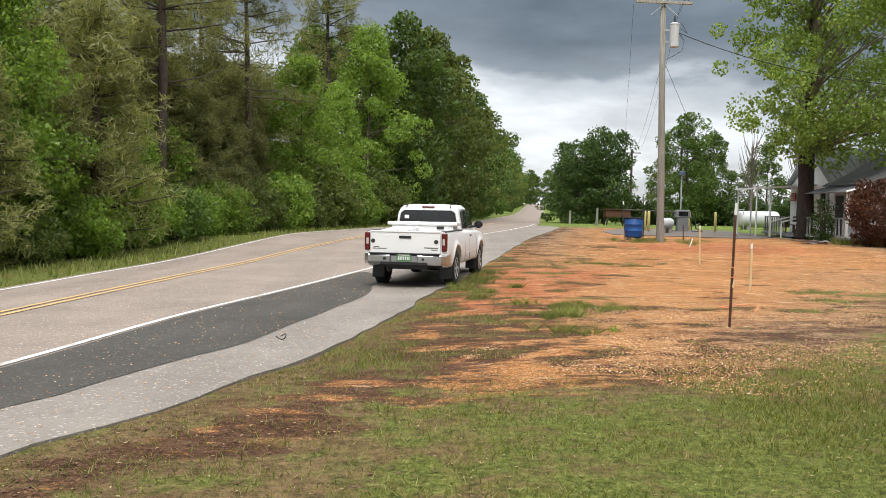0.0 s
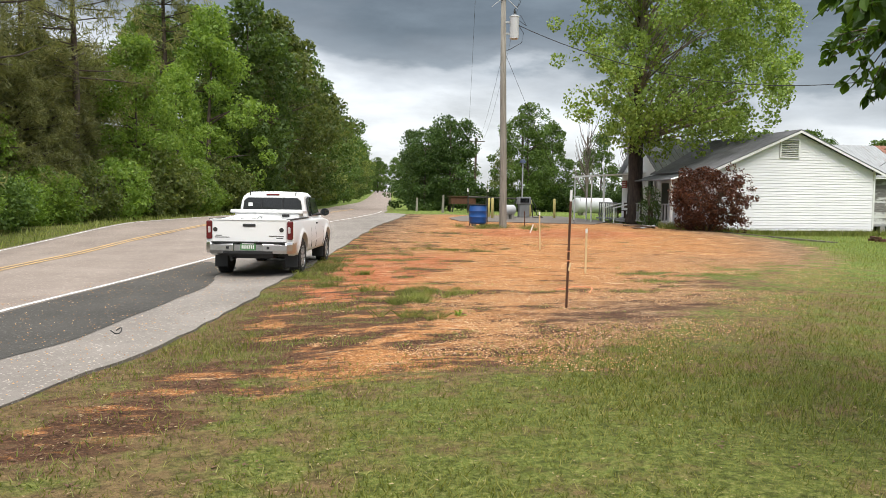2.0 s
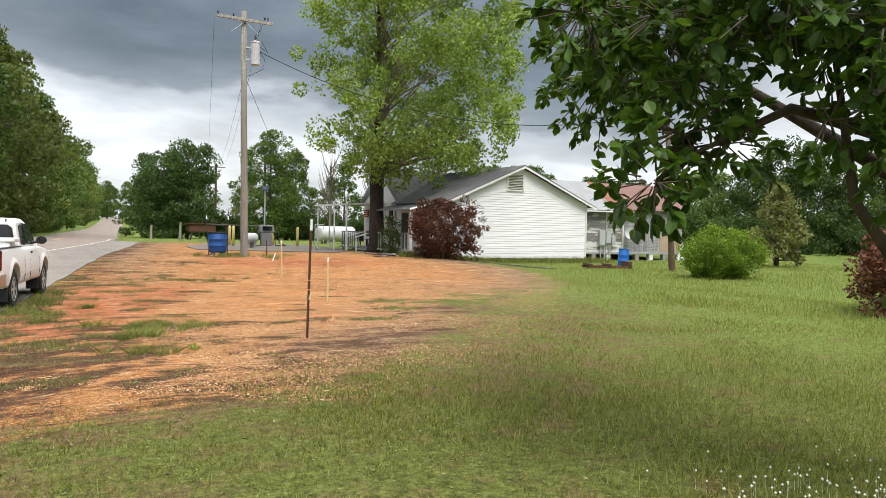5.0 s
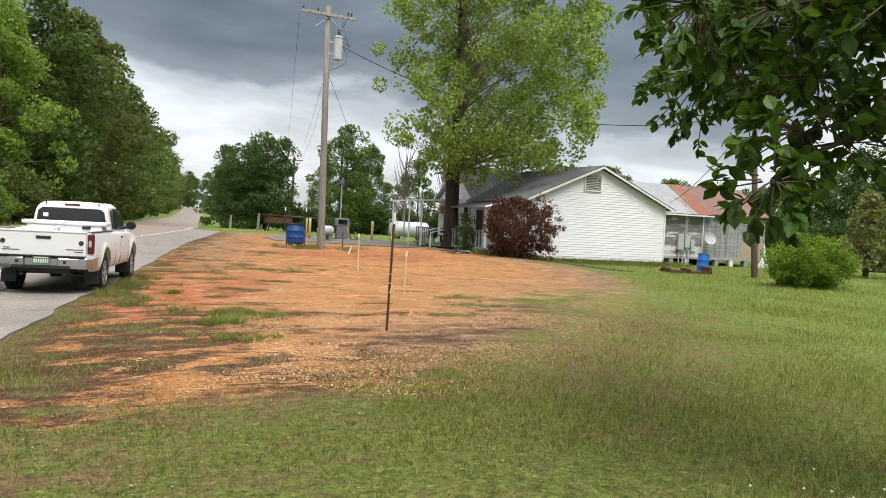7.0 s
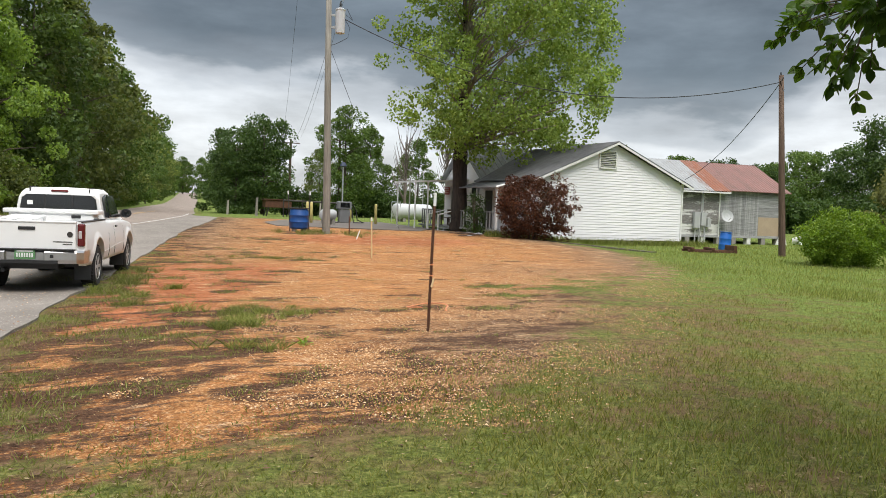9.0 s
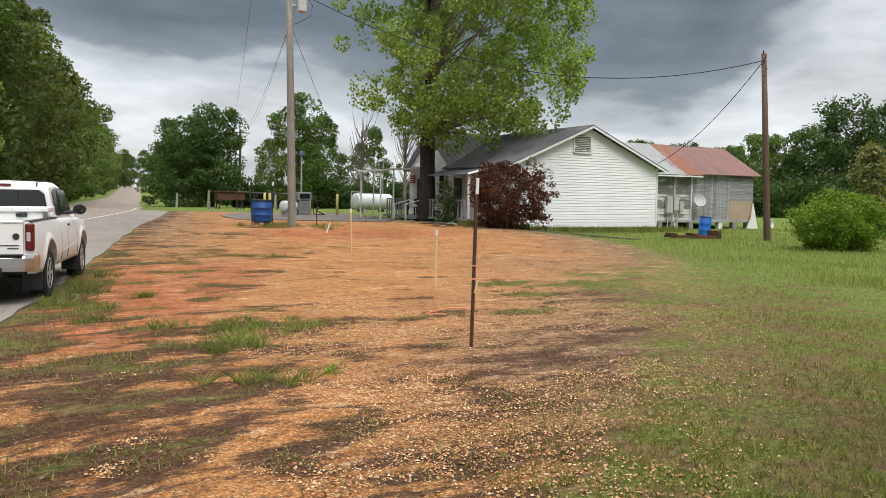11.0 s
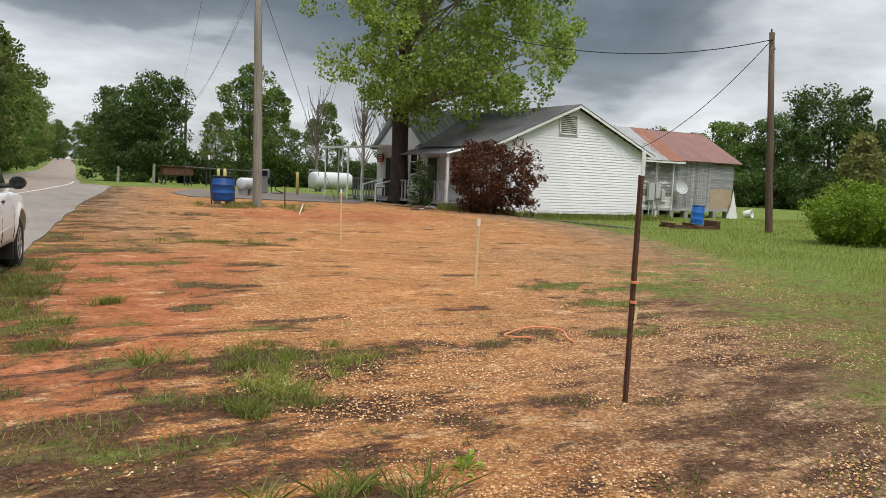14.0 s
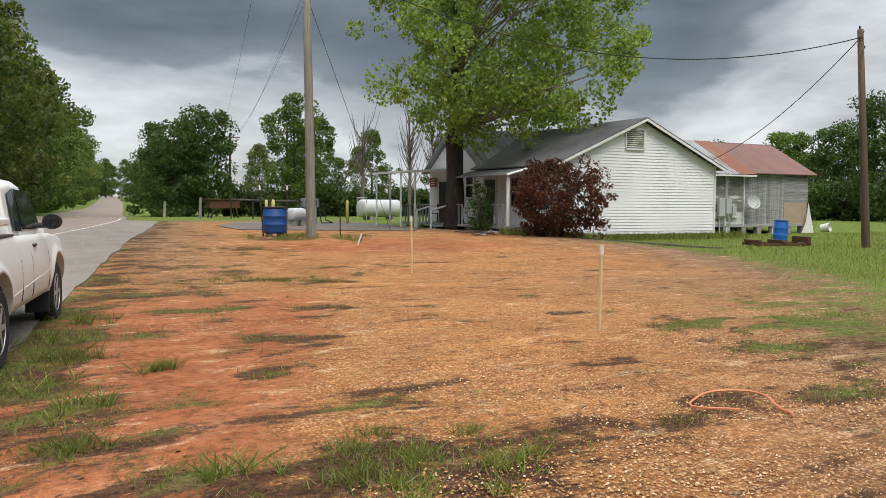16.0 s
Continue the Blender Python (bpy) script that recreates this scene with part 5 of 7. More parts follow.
# ---- farmhouse ----
def board_wall(parent, p0, p1, z0, ztop, pitch, mat, name="siding_board", depth=0.014, gable=None):
    """Lapped boards along a wall from p0 to p1 (outside on the right of the way); gable: (u, z) of the peak, boards end on the rake."""
    p0, p1 = Vector((*p0, 0)), Vector((*p1, 0))
    u = (p1 - p0)
    ln = u.length
    u.normalize()
    nrm = Vector((u.y, -u.x, 0))
    z = z0
    made = {}
    while z < (gable[1] if gable else ztop) - 0.02:
        a, b = 0.0, ln
        zt = min(z + pitch, gable[1] if gable else ztop)
        if gable and zt > ztop:
            f_ = (zt - ztop) / (gable[1] - ztop)
            a, b = gable[0] * f_, ln - (ln - gable[0]) * f_
        if b - a < 0.05:
            break
        bm = bmesh.new()
        A = p0 + u * a
        B = p0 + u * b
        lo, hi = depth + 0.014, depth * 0.3
        v = [A + Vector((0, 0, z)), B + Vector((0, 0, z)), B + Vector((0, 0, zt)), A + Vector((0, 0, zt))]
        w = [v[0] + nrm * lo, v[1] + nrm * lo, v[2] + nrm * hi, v[3] + nrm * hi]
        q = [bm.verts.new(t) for t in v + w]
        for idx in ((4, 5, 6, 7), (0, 1, 5, 4), (1, 2, 6, 5), (2, 3, 7, 6), (3, 0, 4, 7)):
            bm.faces.new([q[i] for i in idx])
        part(name, bm, mat, parent)
        z += pitch


def slab_poly(bm, pts, thick):
    """A plate over the outline pts, thickened downwards."""
    top = [bm.verts.new(p) for p in pts]
    bot = [bm.verts.new((p[0], p[1], p[2] - thick)) for p in pts]
    n = len(pts)
    bm.faces.new(top)
    bm.faces.new(bot[::-1])
    for k in range(n):
        bm.faces.new((top[k], bot[k], bot[(k + 1) % n], top[(k + 1) % n]))
    bmesh.ops.recalc_face_normals(bm, faces=bm.faces)


HX0, HX1, HXC = 20.0, 28.55, 24.27
HY0, HY1, HY2 = 36.3, 42.4, 47.6
HZ0, HZE, HZR = 0.22, 3.22, 5.08


def roof_sheet(parent, name, corners, mat, thick=0.06, label=""):
    bm = bmesh.new()
    slab_poly(bm, corners, thick)
    return part(name, bm, mat, parent, label)


def window(parent, c, w, h, nrm, name="window"):
    """A sash window on a wall: c its middle, nrm the wall's outward way."""
    t = Vector((-nrm[1], nrm[0], 0))
    n = Vector((*nrm, 0))
    R = Matrix((( t.x, n.x, 0, 0), (t.y, n.y, 0, 0), (0, 0, 1, 0), (0, 0, 0, 1)))
    bm = bmesh.new()
    c = Vector(c)
    for dx, dz, sx_, sz in ((-w / 2, 0, 0.09, h + 0.09), (w / 2, 0, 0.09, h + 0.09), (0, h / 2, w, 0.09), (0, -h / 2, w + 0.16, 0.07), (0, 0, w, 0.05)):
        box(bm, c + t * dx + n * 0.04 + Vector((0, 0, dz)), (sx_, 0.07, sz), rot=R)
    W = part(name, bm, m_trim, parent)
    for k in (-1, 1):
        g = bmesh.new()
        box(g, c + n * 0.03 + Vector((0, 0, k * h / 4)), (w - 0.07, 0.02, h / 2 - 0.05), rot=R)
        part("pane", g, m_glass, W)
    return W


def build_house():
    H = thing("farmhouse", (0, 0, 0), "white-sided single-storey farmhouse with grey gabled roof and porch", "house")
    # core walls
    bm = bmesh.new()
    box(bm, ((HX0 + HX1) / 2, (HY0 + HY1) / 2 + 0.1, (HZ0 + HZE) / 2), (HX1 - HX0 - 0.1, HY1 - HY0, HZE - HZ0))
    core = part("wall", bm, m_siding, H, "white board-sided walls")
    bm = bmesh.new()
    a = [bm.verts.new(p) for p in ((HX0 + 0.05, HY0 + 0.05, HZE), (HX1 - 0.05, HY0 + 0.05, HZE), (HXC, HY0 + 0.05, HZR - 0.06))]
    bm.faces.new(a)
    r = bmesh.ops.extrude_face_region(bm, geom=bm.faces[:])
    bmesh.ops.translate(bm, vec=(0, 0.12, 0), verts=[v for v in r["geom"] if isinstance(v, bmesh.types.BMVert)])
    bmesh.ops.recalc_face_normals(bm, faces=bm.faces)
    part("gable_wall", bm, m_siding, H)
    bm = bmesh.new()
    box(bm, (24.4, (HY1 + HY2) / 2, (HZ0 + HZE) / 2), (8.7, HY2 - HY1, HZE - HZ0))
    part("wing_wall", bm, m_siding, H)
    bm = bmesh.new()
    a = [bm.verts.new(p) for p in ((20.1, HY1, HZE), (20.1, HY2, HZE), (20.1, (HY1 + HY2) / 2, HZR - 0.06))]
    bm.faces.new(a)
    r = bmesh.ops.extrude_face_region(bm, geom=bm.faces[:])
    bmesh.ops.translate(bm, vec=(0.12, 0, 0), verts=[v for v in r["geom"] if isinstance(v, bmesh.types.BMVert)])
    bmesh.ops.recalc_face_normals(bm, faces=bm.faces)
    part("wing_gable_wall", bm, m_siding, H)
    board_wall(core, (HX0, HY0), (HX1, HY0), HZ0, HZE, 0.128, m_siding, gable=(HXC - HX0, HZR - 0.05))
    board_wall(core, (HX0, HY1), (HX0, HY0), HZ0, HZE - 0.2, 0.128, m_siding)
    board_wall(core, (20.05, HY2), (20.05, HY1), HZ0, HZE, 0.128, m_siding, gable=((HY2 - HY1) / 2, HZR - 0.05))
    board_wall(core, (HX1 - 0.02, HY0), (HX1 - 0.02, HY1), HZ0, HZE - 0.1, 0.128, m_siding)
    # main roof, ridge along y; wing roof, ridge along x
    s = (HZR - HZE) / (HXC - HX0)
    ov, ra = 0.5, 0.32
    roof_sheet(H, "roof", [(HX0 - ov, HY0 - ra, HZE - ov * s + 0.06), (HXC, HY0 - ra, HZR + 0.06), (HXC, HY1 + 2.6, HZR + 0.06), (HX0 - ov, HY1 + 0.1, HZE - ov * s + 0.06)], m_shingle, 0.05, "grey shingle roof slope")
    roof_sheet(H, "roof", [(HXC, HY0 - ra, HZR + 0.06), (HX1 + ov, HY0 - ra, HZE - ov * s + 0.06), (HX1 + ov, HY2, HZE - ov * s + 0.06), (HXC, HY2, HZR + 0.06)], m_shingle, 0.05, "grey shingle roof slope")
    yc = (HY1 + HY2) / 2
    s2 = (HZR - HZE) / (yc - HY1)
    roof_sheet(H, "roof", [(20.1 - 0.35, HY1 - 0.35, HZE - 0.35 * s2 + 0.08), (HXC, HY1 - 0.35, HZE - 0.35 * s2 + 0.08), (HXC, yc, HZR + 0.08), (20.1 - 0.35, yc, HZR + 0.08)], m_metal_roof, 0.05, "grey metal roof slope")
    roof_sheet(H, "roof", [(20.1 - 0.35, HY2 + 0.35, HZE - 0.35 * s2 + 0.08), (20.1 - 0.35, yc, HZR + 0.08), (HXC, yc, HZR + 0.08), (HXC, HY2 + 0.35, HZE - 0.35 * s2 + 0.08)], m_metal_roof, 0.05, "grey metal roof slope")
    for k in range(12):
        bm = bmesh.new()
        xx = 19.9 + 0.36 * k
        a_, b_ = Vector((xx, HY1 - 0.33, HZE - 0.33 * s2 + 0.10)), Vector((xx, yc, HZR + 0.10))
        cyl(bm, a_, b_, 0.022, n=5)
        part("roof_seam", bm, m_metal_roof, H)
    # rake boards on the gable end
    for xa, xb in ((HX0 - ov, HXC), (HX1 + ov, HXC)):
        za, zb = HZE - ov * s, HZR
        bm = bmesh.new()
        p, q = Vector((xa, HY0 - ra - 0.012, za)), Vector((xb, HY0 - ra - 0.012, zb))
        v = [bm.verts.new(t) for t in (p + Vector((0, 0, -0.11)), q + Vector((0, 0, -0.11)), q + Vector((0, 0, 0.0)), p + Vector((0, 0, 0.0)))]
        bm.faces.new(v)
        r = bmesh.ops.extrude_face_region(bm, geom=bm.faces[:])
        bmesh.ops.translate(bm, vec=(0, 0.03, 0), verts=[w for w in r["geom"] if isinstance(w, bmesh.types.BMVert)])
        bmesh.ops.recalc_face_normals(bm, faces=bm.faces)
        part("rake_board", bm, m_trim, H)
    bm = bmesh.new()
    box(bm, (HX1 + 0.02, HY0 - 0.01, (HZ0 + HZE) / 2), (0.09, 0.09, HZE - HZ0))
    part("corner_board", bm, m_trim, H)
    # louvred gable vent
    bm = bmesh.new()
    vx, vz, vw, vh = 23.85, 4.22, 1.0, 0.86
    for dx in (-vw / 2, vw / 2):
        box(bm, (vx + dx, HY0 - 0.06, vz), (0.07, 0.06, vh + 0.07))
    for dz in (-vh / 2, vh / 2):
        box(bm, (vx, HY0 - 0.06, vz + dz), (vw, 0.06, 0.07))
    vent = part("gable_vent", bm, m_trim, H, "white louvred gable vent")
    # black sheet stands in for the shade behind the slats
    bm = bmesh.new()
    box(bm, (vx, HY0 - 0.036, vz), (vw - 0.06, 0.01, vh - 0.06))
    part("vent_back", bm, m_black, vent)
    for k in range(9):
        bm = bmesh.new()
        box(bm, (vx, HY0 - 0.06, vz - vh / 2 + 0.09 + k * 0.085), (vw - 0.08, 0.07, 0.014), rot=Matrix.Rotation(radians(-38), 4, "X"))
        part("slat", bm, m_trim, vent)
    # piers under the wall
    for k in range(9):
        bm = bmesh.new()
        xx = HX0 + 0.3 + k * 1.0
        box(bm, (xx, HY0 + 0.25, HZ0 / 2 - 0.1), (0.36, 0.36, HZ0 + 0.2), 0.015)
        part("pier", bm, m_block, H)
    bm = bmesh.new()
    box(bm, ((HX0 + HX1) / 2, (HY0 + HY2) / 2 + 0.8, HZ0 - 0.05), (HX1 - HX0 - 0.5, HY2 - HY0 - 1.4, 0.1))
    part("floor_frame", bm, m_black, H)
    # porch on the road side
    px0, py0, py1 = 18.35, 37.6, HY1 - 0.05
    roof_sheet(H, "porch_roof", [(px0, py0, 2.66), (HX0 + 0.05, py0, 3.10), (HX0 + 0.05, py1, 3.10), (px0, py1, 2.66)], m_shingle, 0.05, "low grey porch roof")
    bm = bmesh.new()
    v0, v1 = Vector((px0, py0 - 0.012, 2.64)), Vector((HX0, py0 - 0.012, 3.08))
    cyl(bm, v0, v1, 0.06, n=4)
    part("porch_rake", bm, m_trim, H)
    bm = bmesh.new()
    box(bm, ((px0 + HX0) / 2, (py0 + HY2) / 2, 0.50), (HX0 - px0 - 0.05, HY2 - py0, 0.10), 0.01)
    deck = part("porch_deck", bm, m_plank, H, "weathered grey porch deck")
    for k in range(7):
        bm = bmesh.new()
        yy = py0 + 0.1 + k * 1.55
        box(bm, (px0 + 0.1, yy, 0.28), (0.12, 0.12, 0.42))
        part("deck_leg", bm, m_plank, deck)
    for yy in (py0 + 0.15, py1 - 0.1):
        bm = bmesh.new()
        box(bm, (px0 + 0.15, yy, 1.6), (0.11, 0.11, 2.1), 0.01)
        part("porch_post", bm, m_trim, H)
    for ya, yb in ((38.0, 39.4), (41.4, 42.6), (44.6, 47.2)):
        bm = bmesh.new()
        box(bm, (px0 + 0.1, (ya + yb) / 2, 1.42), (0.09, yb - ya, 0.06))
        rail = part("porch_rail", bm, m_plank, H, "grey porch railing")
        n = int((yb - ya) / 0.3)
        for k in range(n + 1):
            bm = bmesh.new()
            box(bm, (px0 + 0.1, ya + (yb - ya) * k / n, 0.96), (0.06, 0.06, 0.88))
            part("baluster", bm, m_plank, rail)
    for yy, w_ in ((41.45, 0.9), (45.9, 0.9)):
        bm = bmesh.new()
        box(bm, (HX0 - 0.05, yy, 1.55), (0.05, w_, 2.0))
        dr = part("door", bm, m_black, H, "dark doorway")
        bm = bmesh.new()
        for dy in (-w_ / 2 - 0.05, w_ / 2 + 0.05):
            box(bm, (HX0 - 0.05, yy + dy, 1.58), (0.07, 0.10, 2.1))
        box(bm, (HX0 - 0.05, yy, 2.62), (0.07, w_ + 0.2, 0.10))
        part("door_frame", bm, m_trim, dr)
    window(H, (HX0 - 0.02, 43.3, 2.35), 0.75, 1.2, (-1, 0))
    window(H, (HX0 - 0.02, 39.3, 2.0), 0.85, 1.3, (-1, 0))
    # flat canopy past the wing
    bm = bmesh.new()
    slab_poly(bm, [(16.7, 44.2, 2.98), (20.0, 44.2, 3.2), (20.0, 47.4, 3.2), (16.7, 47.4, 2.98)], 0.09)
    can = part("canopy", bm, m_trim, H, "flat white canopy on thin posts")
    for xx, yy in ((16.85, 44.4), (16.85, 47.2), (17.6, 44.4), (17.6, 47.2)):
        bm = bmesh.new()
        cyl(bm, (xx, yy, g1(xx, yy) - 0.1), (xx, yy, 2.97), 0.045, n=8)
        part("canopy_post", bm, m_trim, can)
    # steps with handrail
    for k in range(3):
        bm = bmesh.new()
        box(bm, (px0 - 0.15 - 0.28 * k, 43.2, 0.42 - 0.13 * k), (0.28, 1.2, 0.05))
        part("step", bm, m_plank, H)
    for yy in (42.5, 43.9):
        bm = bmesh.new()
        cyl(bm, (px0 + 0.1, yy, 1.42), (px0 - 0.9, yy, 1.15), 0.035, n=6)
        cyl(bm, (px0 - 0.9, yy, 0.2), (px0 - 0.9, yy, 1.2), 0.04, n=6)
        part("handrail", bm, m_trim, H)
    # porch vine, bench and the boards lying before the steps
    vine = shrub("porch_vine", 105, 0.42, 2.3, 0.12, 40, 40, m_leaf_far, "thin leafy vine climbing by the porch rail", 0.3, "vine")
    vine.matrix_basis = pose(18.00, 39.03, g1(18.00, 39.03) - 0.02)
    rb = random.Random(4)
    for k in range(6):
        bx, by = 16.6 + 0.5 * rb.uniform(-1, 1), 36.7 + 0.9 * rb.uniform(-1, 1)
        Q = thing("loose_board", (bx, by, g1(bx, by)), "weathered grey board lying by the porch", "board", "loose boards", rz=rb.uniform(20, 110))
        bm = bmesh.new()
        box(bm, (0, 0, 0.03 + 0.035 * (k % 3)), (rb.uniform(1.2, 2.2), 0.16, 0.035), 0.004)
        part("plank", bm, m_pole_dark if k % 2 else m_plank, Q)
    Bq = thing("porch_bench", (18.95, 44.50, 0.55), "dark wooden bench on the porch deck", "bench")
    for k in range(3):
        bm = bmesh.new()
        box(bm, (-0.16 + 0.16 * k, 0, 0.44), (0.13, 1.3, 0.035), 0.004)
        part("slat", bm, m_pole_dark, Bq)
    for dx, dy in ((-0.2, -0.55), (-0.2, 0.55), (0.2, -0.55), (0.2, 0.55)):
        bm = bmesh.new()
        box(bm, (dx, dy, 0.21), (0.06, 0.06, 0.43))
        part("leg", bm, m_pole_dark, Bq)
    bm = bmesh.new()
    box(bm, (0.22, 0, 0.75), (0.03, 1.3, 0.3), 0.004)
    part("backrest", bm, m_pole_dark, Bq)
    # red hanging sign
    S = thing("wall_sign", (HX0 - 0.08, 47.0, 2.55), "small faded red sign on the house wall", "sign")
    bm = bmesh.new()
    box(bm, (0, 0, 0), (0.03, 0.7, 0.45), 0.008)
    part("sign_board", bm, simple("faded_red_paint", (0.30, 0.05, 0.05), 0.7), S)
    bm = bmesh.new()
    for k in range(3):
        box(bm, (-0.02, 0, 0.12 - 0.12 * k), (0.012, 0.45, 0.04))
    part("sign_bars", bm, m_trim, S)


# ---- old barn-like annex ----
def corrugated(parent, x0, x1, ye, ze, yr, zr, mat, label):
    """Ribbed metal slope between eave and ridge."""
    n = max(2, int((x1 - x0) / 0.115))
    V, F = [], []
    for i in range(n * 2 + 1):
        x = x0 + (x1 - x0) * i / (n * 2)
        dz = 0.03 if i % 4 == 1 else 0.0
        V += [(x, ye, ze + dz), (x, yr, zr + dz), (x, ye, ze - 0.03), (x, yr, zr - 0.03)]
    for i in range(n * 2):
        a, b = i * 4, i * 4 + 4
        F += [(a, b, b + 1, a + 1), (a + 2, a + 3, b + 3, b + 2), (a, a + 2, b + 2, b)]
    F += [(0, 1, 3, 2), (n * 8, n * 8 + 2, n * 8 + 3, n * 8 + 1)]
    return soup("roof_sheet", V, F, mat, parent, label)


def build_annex():
    A = thing("old_annex", (0, 0, 0), "old weathered plank annex with rusty metal roof on piers", "building")
    Y0, YR, YB, Z0, ZE, ZR = 39.2, 42.0, 44.8, 0.5, 3.12, 4.85
    X0, XM, XP, X1 = 28.9, 33.7, 36.7, 38.6
    bm = bmesh.new()
    box(bm, ((X0 + X1) / 2, (Y0 + YB) / 2 + 0.05, (Z0 + ZE) / 2), (X1 - X0 - 0.1, YB - Y0 - 0.1, ZE - Z0))
    core = part("wall", bm, m_plank, A)
    bm = bmesh.new()
    for xx in (X1 - 0.1, X0):
        a = [bm.verts.new(p) for p in ((xx, Y0, ZE), (xx, YB, ZE), (xx, YR, ZR - 0.05))]
        f_ = bm.faces.new(a)
        r = bmesh.ops.extrude_face_region(bm, geom=[f_])
        bmesh.ops.translate(bm, vec=(0.08, 0, 0), verts=[w for w in r["geom"] if isinstance(w, bmesh.types.BMVert)])
    bmesh.ops.recalc_face_normals(bm, faces=bm.faces)
    part("gable_wall", bm, m_plank, A)
    board_wall(core, (X0, Y0), (XM, Y0), Z0, ZE, 0.16, m_peel, "plank")
    rnd = random.Random(3)
    x = XM
    while x < XP:
        w = rnd.uniform(0.10, 0.17)
        bm = bmesh.new()
        z0 = Z0 - rnd.uniform(0, 0.05)
        box(bm, (x + w / 2, Y0 - 0.012 - rnd.uniform(0, 0.008), (z0 + ZE) / 2), (w - 0.012, 0.025, ZE - z0))
        part("plank", bm, m_plank, core)
        x += w
    for k in range(9):
        bm = bmesh.new()
        box(bm, ((XP + X1) / 2, Y0 - 0.015, 1.68 + k * 0.15), (X1 - XP, 0.025, 0.14))
        part("plank", bm, m_plank, core)
    bm = bmesh.new()
    box(bm, ((XP + X1) / 2 - 0.05, Y0 - 0.03, 1.03), (X1 - XP - 0.1, 0.03, 1.18))
    part("plywood_sheet", bm, m_plywood, A, "tan plywood sheet nailed over an opening")
    bm = bmesh.new()
    box(bm, (XM, Y0 - 0.05, 1.72), (0.07, 0.06, 2.6))
    box(bm, (32.4, Y0 - 0.06, 1.75), (0.06, 0.06, 2.6))
    part("corner_strip", bm, m_trim, A)
    bm = bmesh.new()
    box(bm, ((X0 + X1) / 2, Y0, Z0 - 0.06), (X1 - X0, 0.14, 0.14))
    part("sill_beam", bm, m_plank, A)
    corrugated(A, 28.6, 33.0, Y0 - 0.42, ZE - 0.10, YR, ZR + 0.05, m_metal_roof, "grey metal roof sheet")
    corrugated(A, 33.0, 34.2, Y0 - 0.42, ZE - 0.09, YR, ZR + 0.06, m_rust_roof, "orange-rusted metal roof sheet")
    corrugated(A, 34.2, 39.0, Y0 - 0.30, ZE - 0.02, YR, ZR + 0.02, m_red_roof, "dull red metal roof sheet")
    corrugated(A, 28.6, 39.0, YB + 0.35, ZE - 0.1, YR, ZR + 0.03, m_red_roof, "dull red metal roof sheet")
    bm = bmesh.new()
    box(bm, (31.4, Y0 - 0.40, ZE - 0.15), (5.6, 0.04, 0.12))
    part("fascia", bm, m_trim, A)
    for k in range(9):
        for yy in (Y0 + 0.1, YB - 0.2):
            bm = bmesh.new()
            xx = X0 + 0.3 + k * 1.14
            box(bm, (xx, yy, 0.12), (0.3, 0.3, 0.6), 0.01)
            part("pier", bm, m_block if k % 3 else m_trim, A)
    # white leaning panel and curled sheet at the corner
    P = thing("leaning_panel", (38.5, 38.9, 0), "white torn sheet leaning on the annex corner", "panel")
    bm = bmesh.new()
    prism(bm, [(0, 0), (0.75, 0.0), (0.5, 0.6), (0.38, 1.6)], 0, 0.04)
    part("sheet", bm, m_trim, P).matrix_basis = pose(0.2, -0.1, 0, 0, 0, 75)
    B = thing("white_bin", (39.0, 38.6, 0), "white plastic bin lying on its side", "bin")
    bm = bmesh.new()
    lathe(bm, [(0.2, 0.0), (0.24, 0.4), (0.26, 0.42), (0.26, 0.45), (0.23, 0.45), (0.19, 0.03)], 18, pose(0, 0, 0.25, 80, 0, 20))
    part("bin_shell", bm, m_trim, B)
    # meters and dish
    E_ = thing("meter_boxes", (32.3, 39.1, 1.35), "grey electric meter boxes on the annex wall", "meter box")
    for dx, w, h, dz in ((-0.35, 0.42, 0.9, 0), (0.12, 0.36, 0.75, 0.06), (0.52, 0.26, 0.5, -0.15)):
        bm = bmesh.new()
        box(bm, (dx, -0.09, dz), (w, 0.18, h), 0.015)
        part("box_case", bm, m_grey_box, E_)
    for dx in (-0.4, -0.1, 0.3):
        bm = bmesh.new()
        cyl(bm, (dx, -0.06, -1.35), (dx, -0.06, -0.3), 0.035, n=8)
        part("conduit", bm, m_grey_box, E_)
    bm = bmesh.new()
    cyl(bm, (0.1, -0.06, 0.4), (0.1, -0.06, 1.9), 0.03, n=8)
    part("conduit", bm, m_grey_box, E_)
    D = thing("satellite_dish", (33.9, 39.1, 1.5), "grey satellite dish on the annex wall", "dish")
    bm = bmesh.new()
    lathe(bm, [(0.02, 0.0), (0.2, 0.03), (0.36, 0.1), (0.365, 0.11), (0.2, 0.045), (0.02, 0.02)], 22, pose(0, -0.35, 0.1, 70, 0, -15))
    part("reflector", bm, m_grey_box, D)
    bm = bmesh.new()
    tube(bm, [(0, 0, -0.2), (0, -0.2, -0.2), (0, -0.33, 0.1)], [0.025] * 3, 6)
    tube(bm, [(0, -0.4, -0.2), (0, -0.75, 0.05)], [0.015] * 2, 6)
    part("arm", bm, m_grey_box, D)


# ---- poles and wires ----
def cable(name, pts, r, label):
    bm = bmesh.new()
    tube(bm, pts, [r] * len(pts), 5)
    return tagged(part(name, bm, m_wire), label, "cable")


def sag(a, b, drop, n=18):
    a, b = Vector(a), Vector(b)
    return [a.lerp(b, t) - Vector((0, 0, drop * 4 * t * (1 - t))) for t in (i / n for i in range(n + 1))]


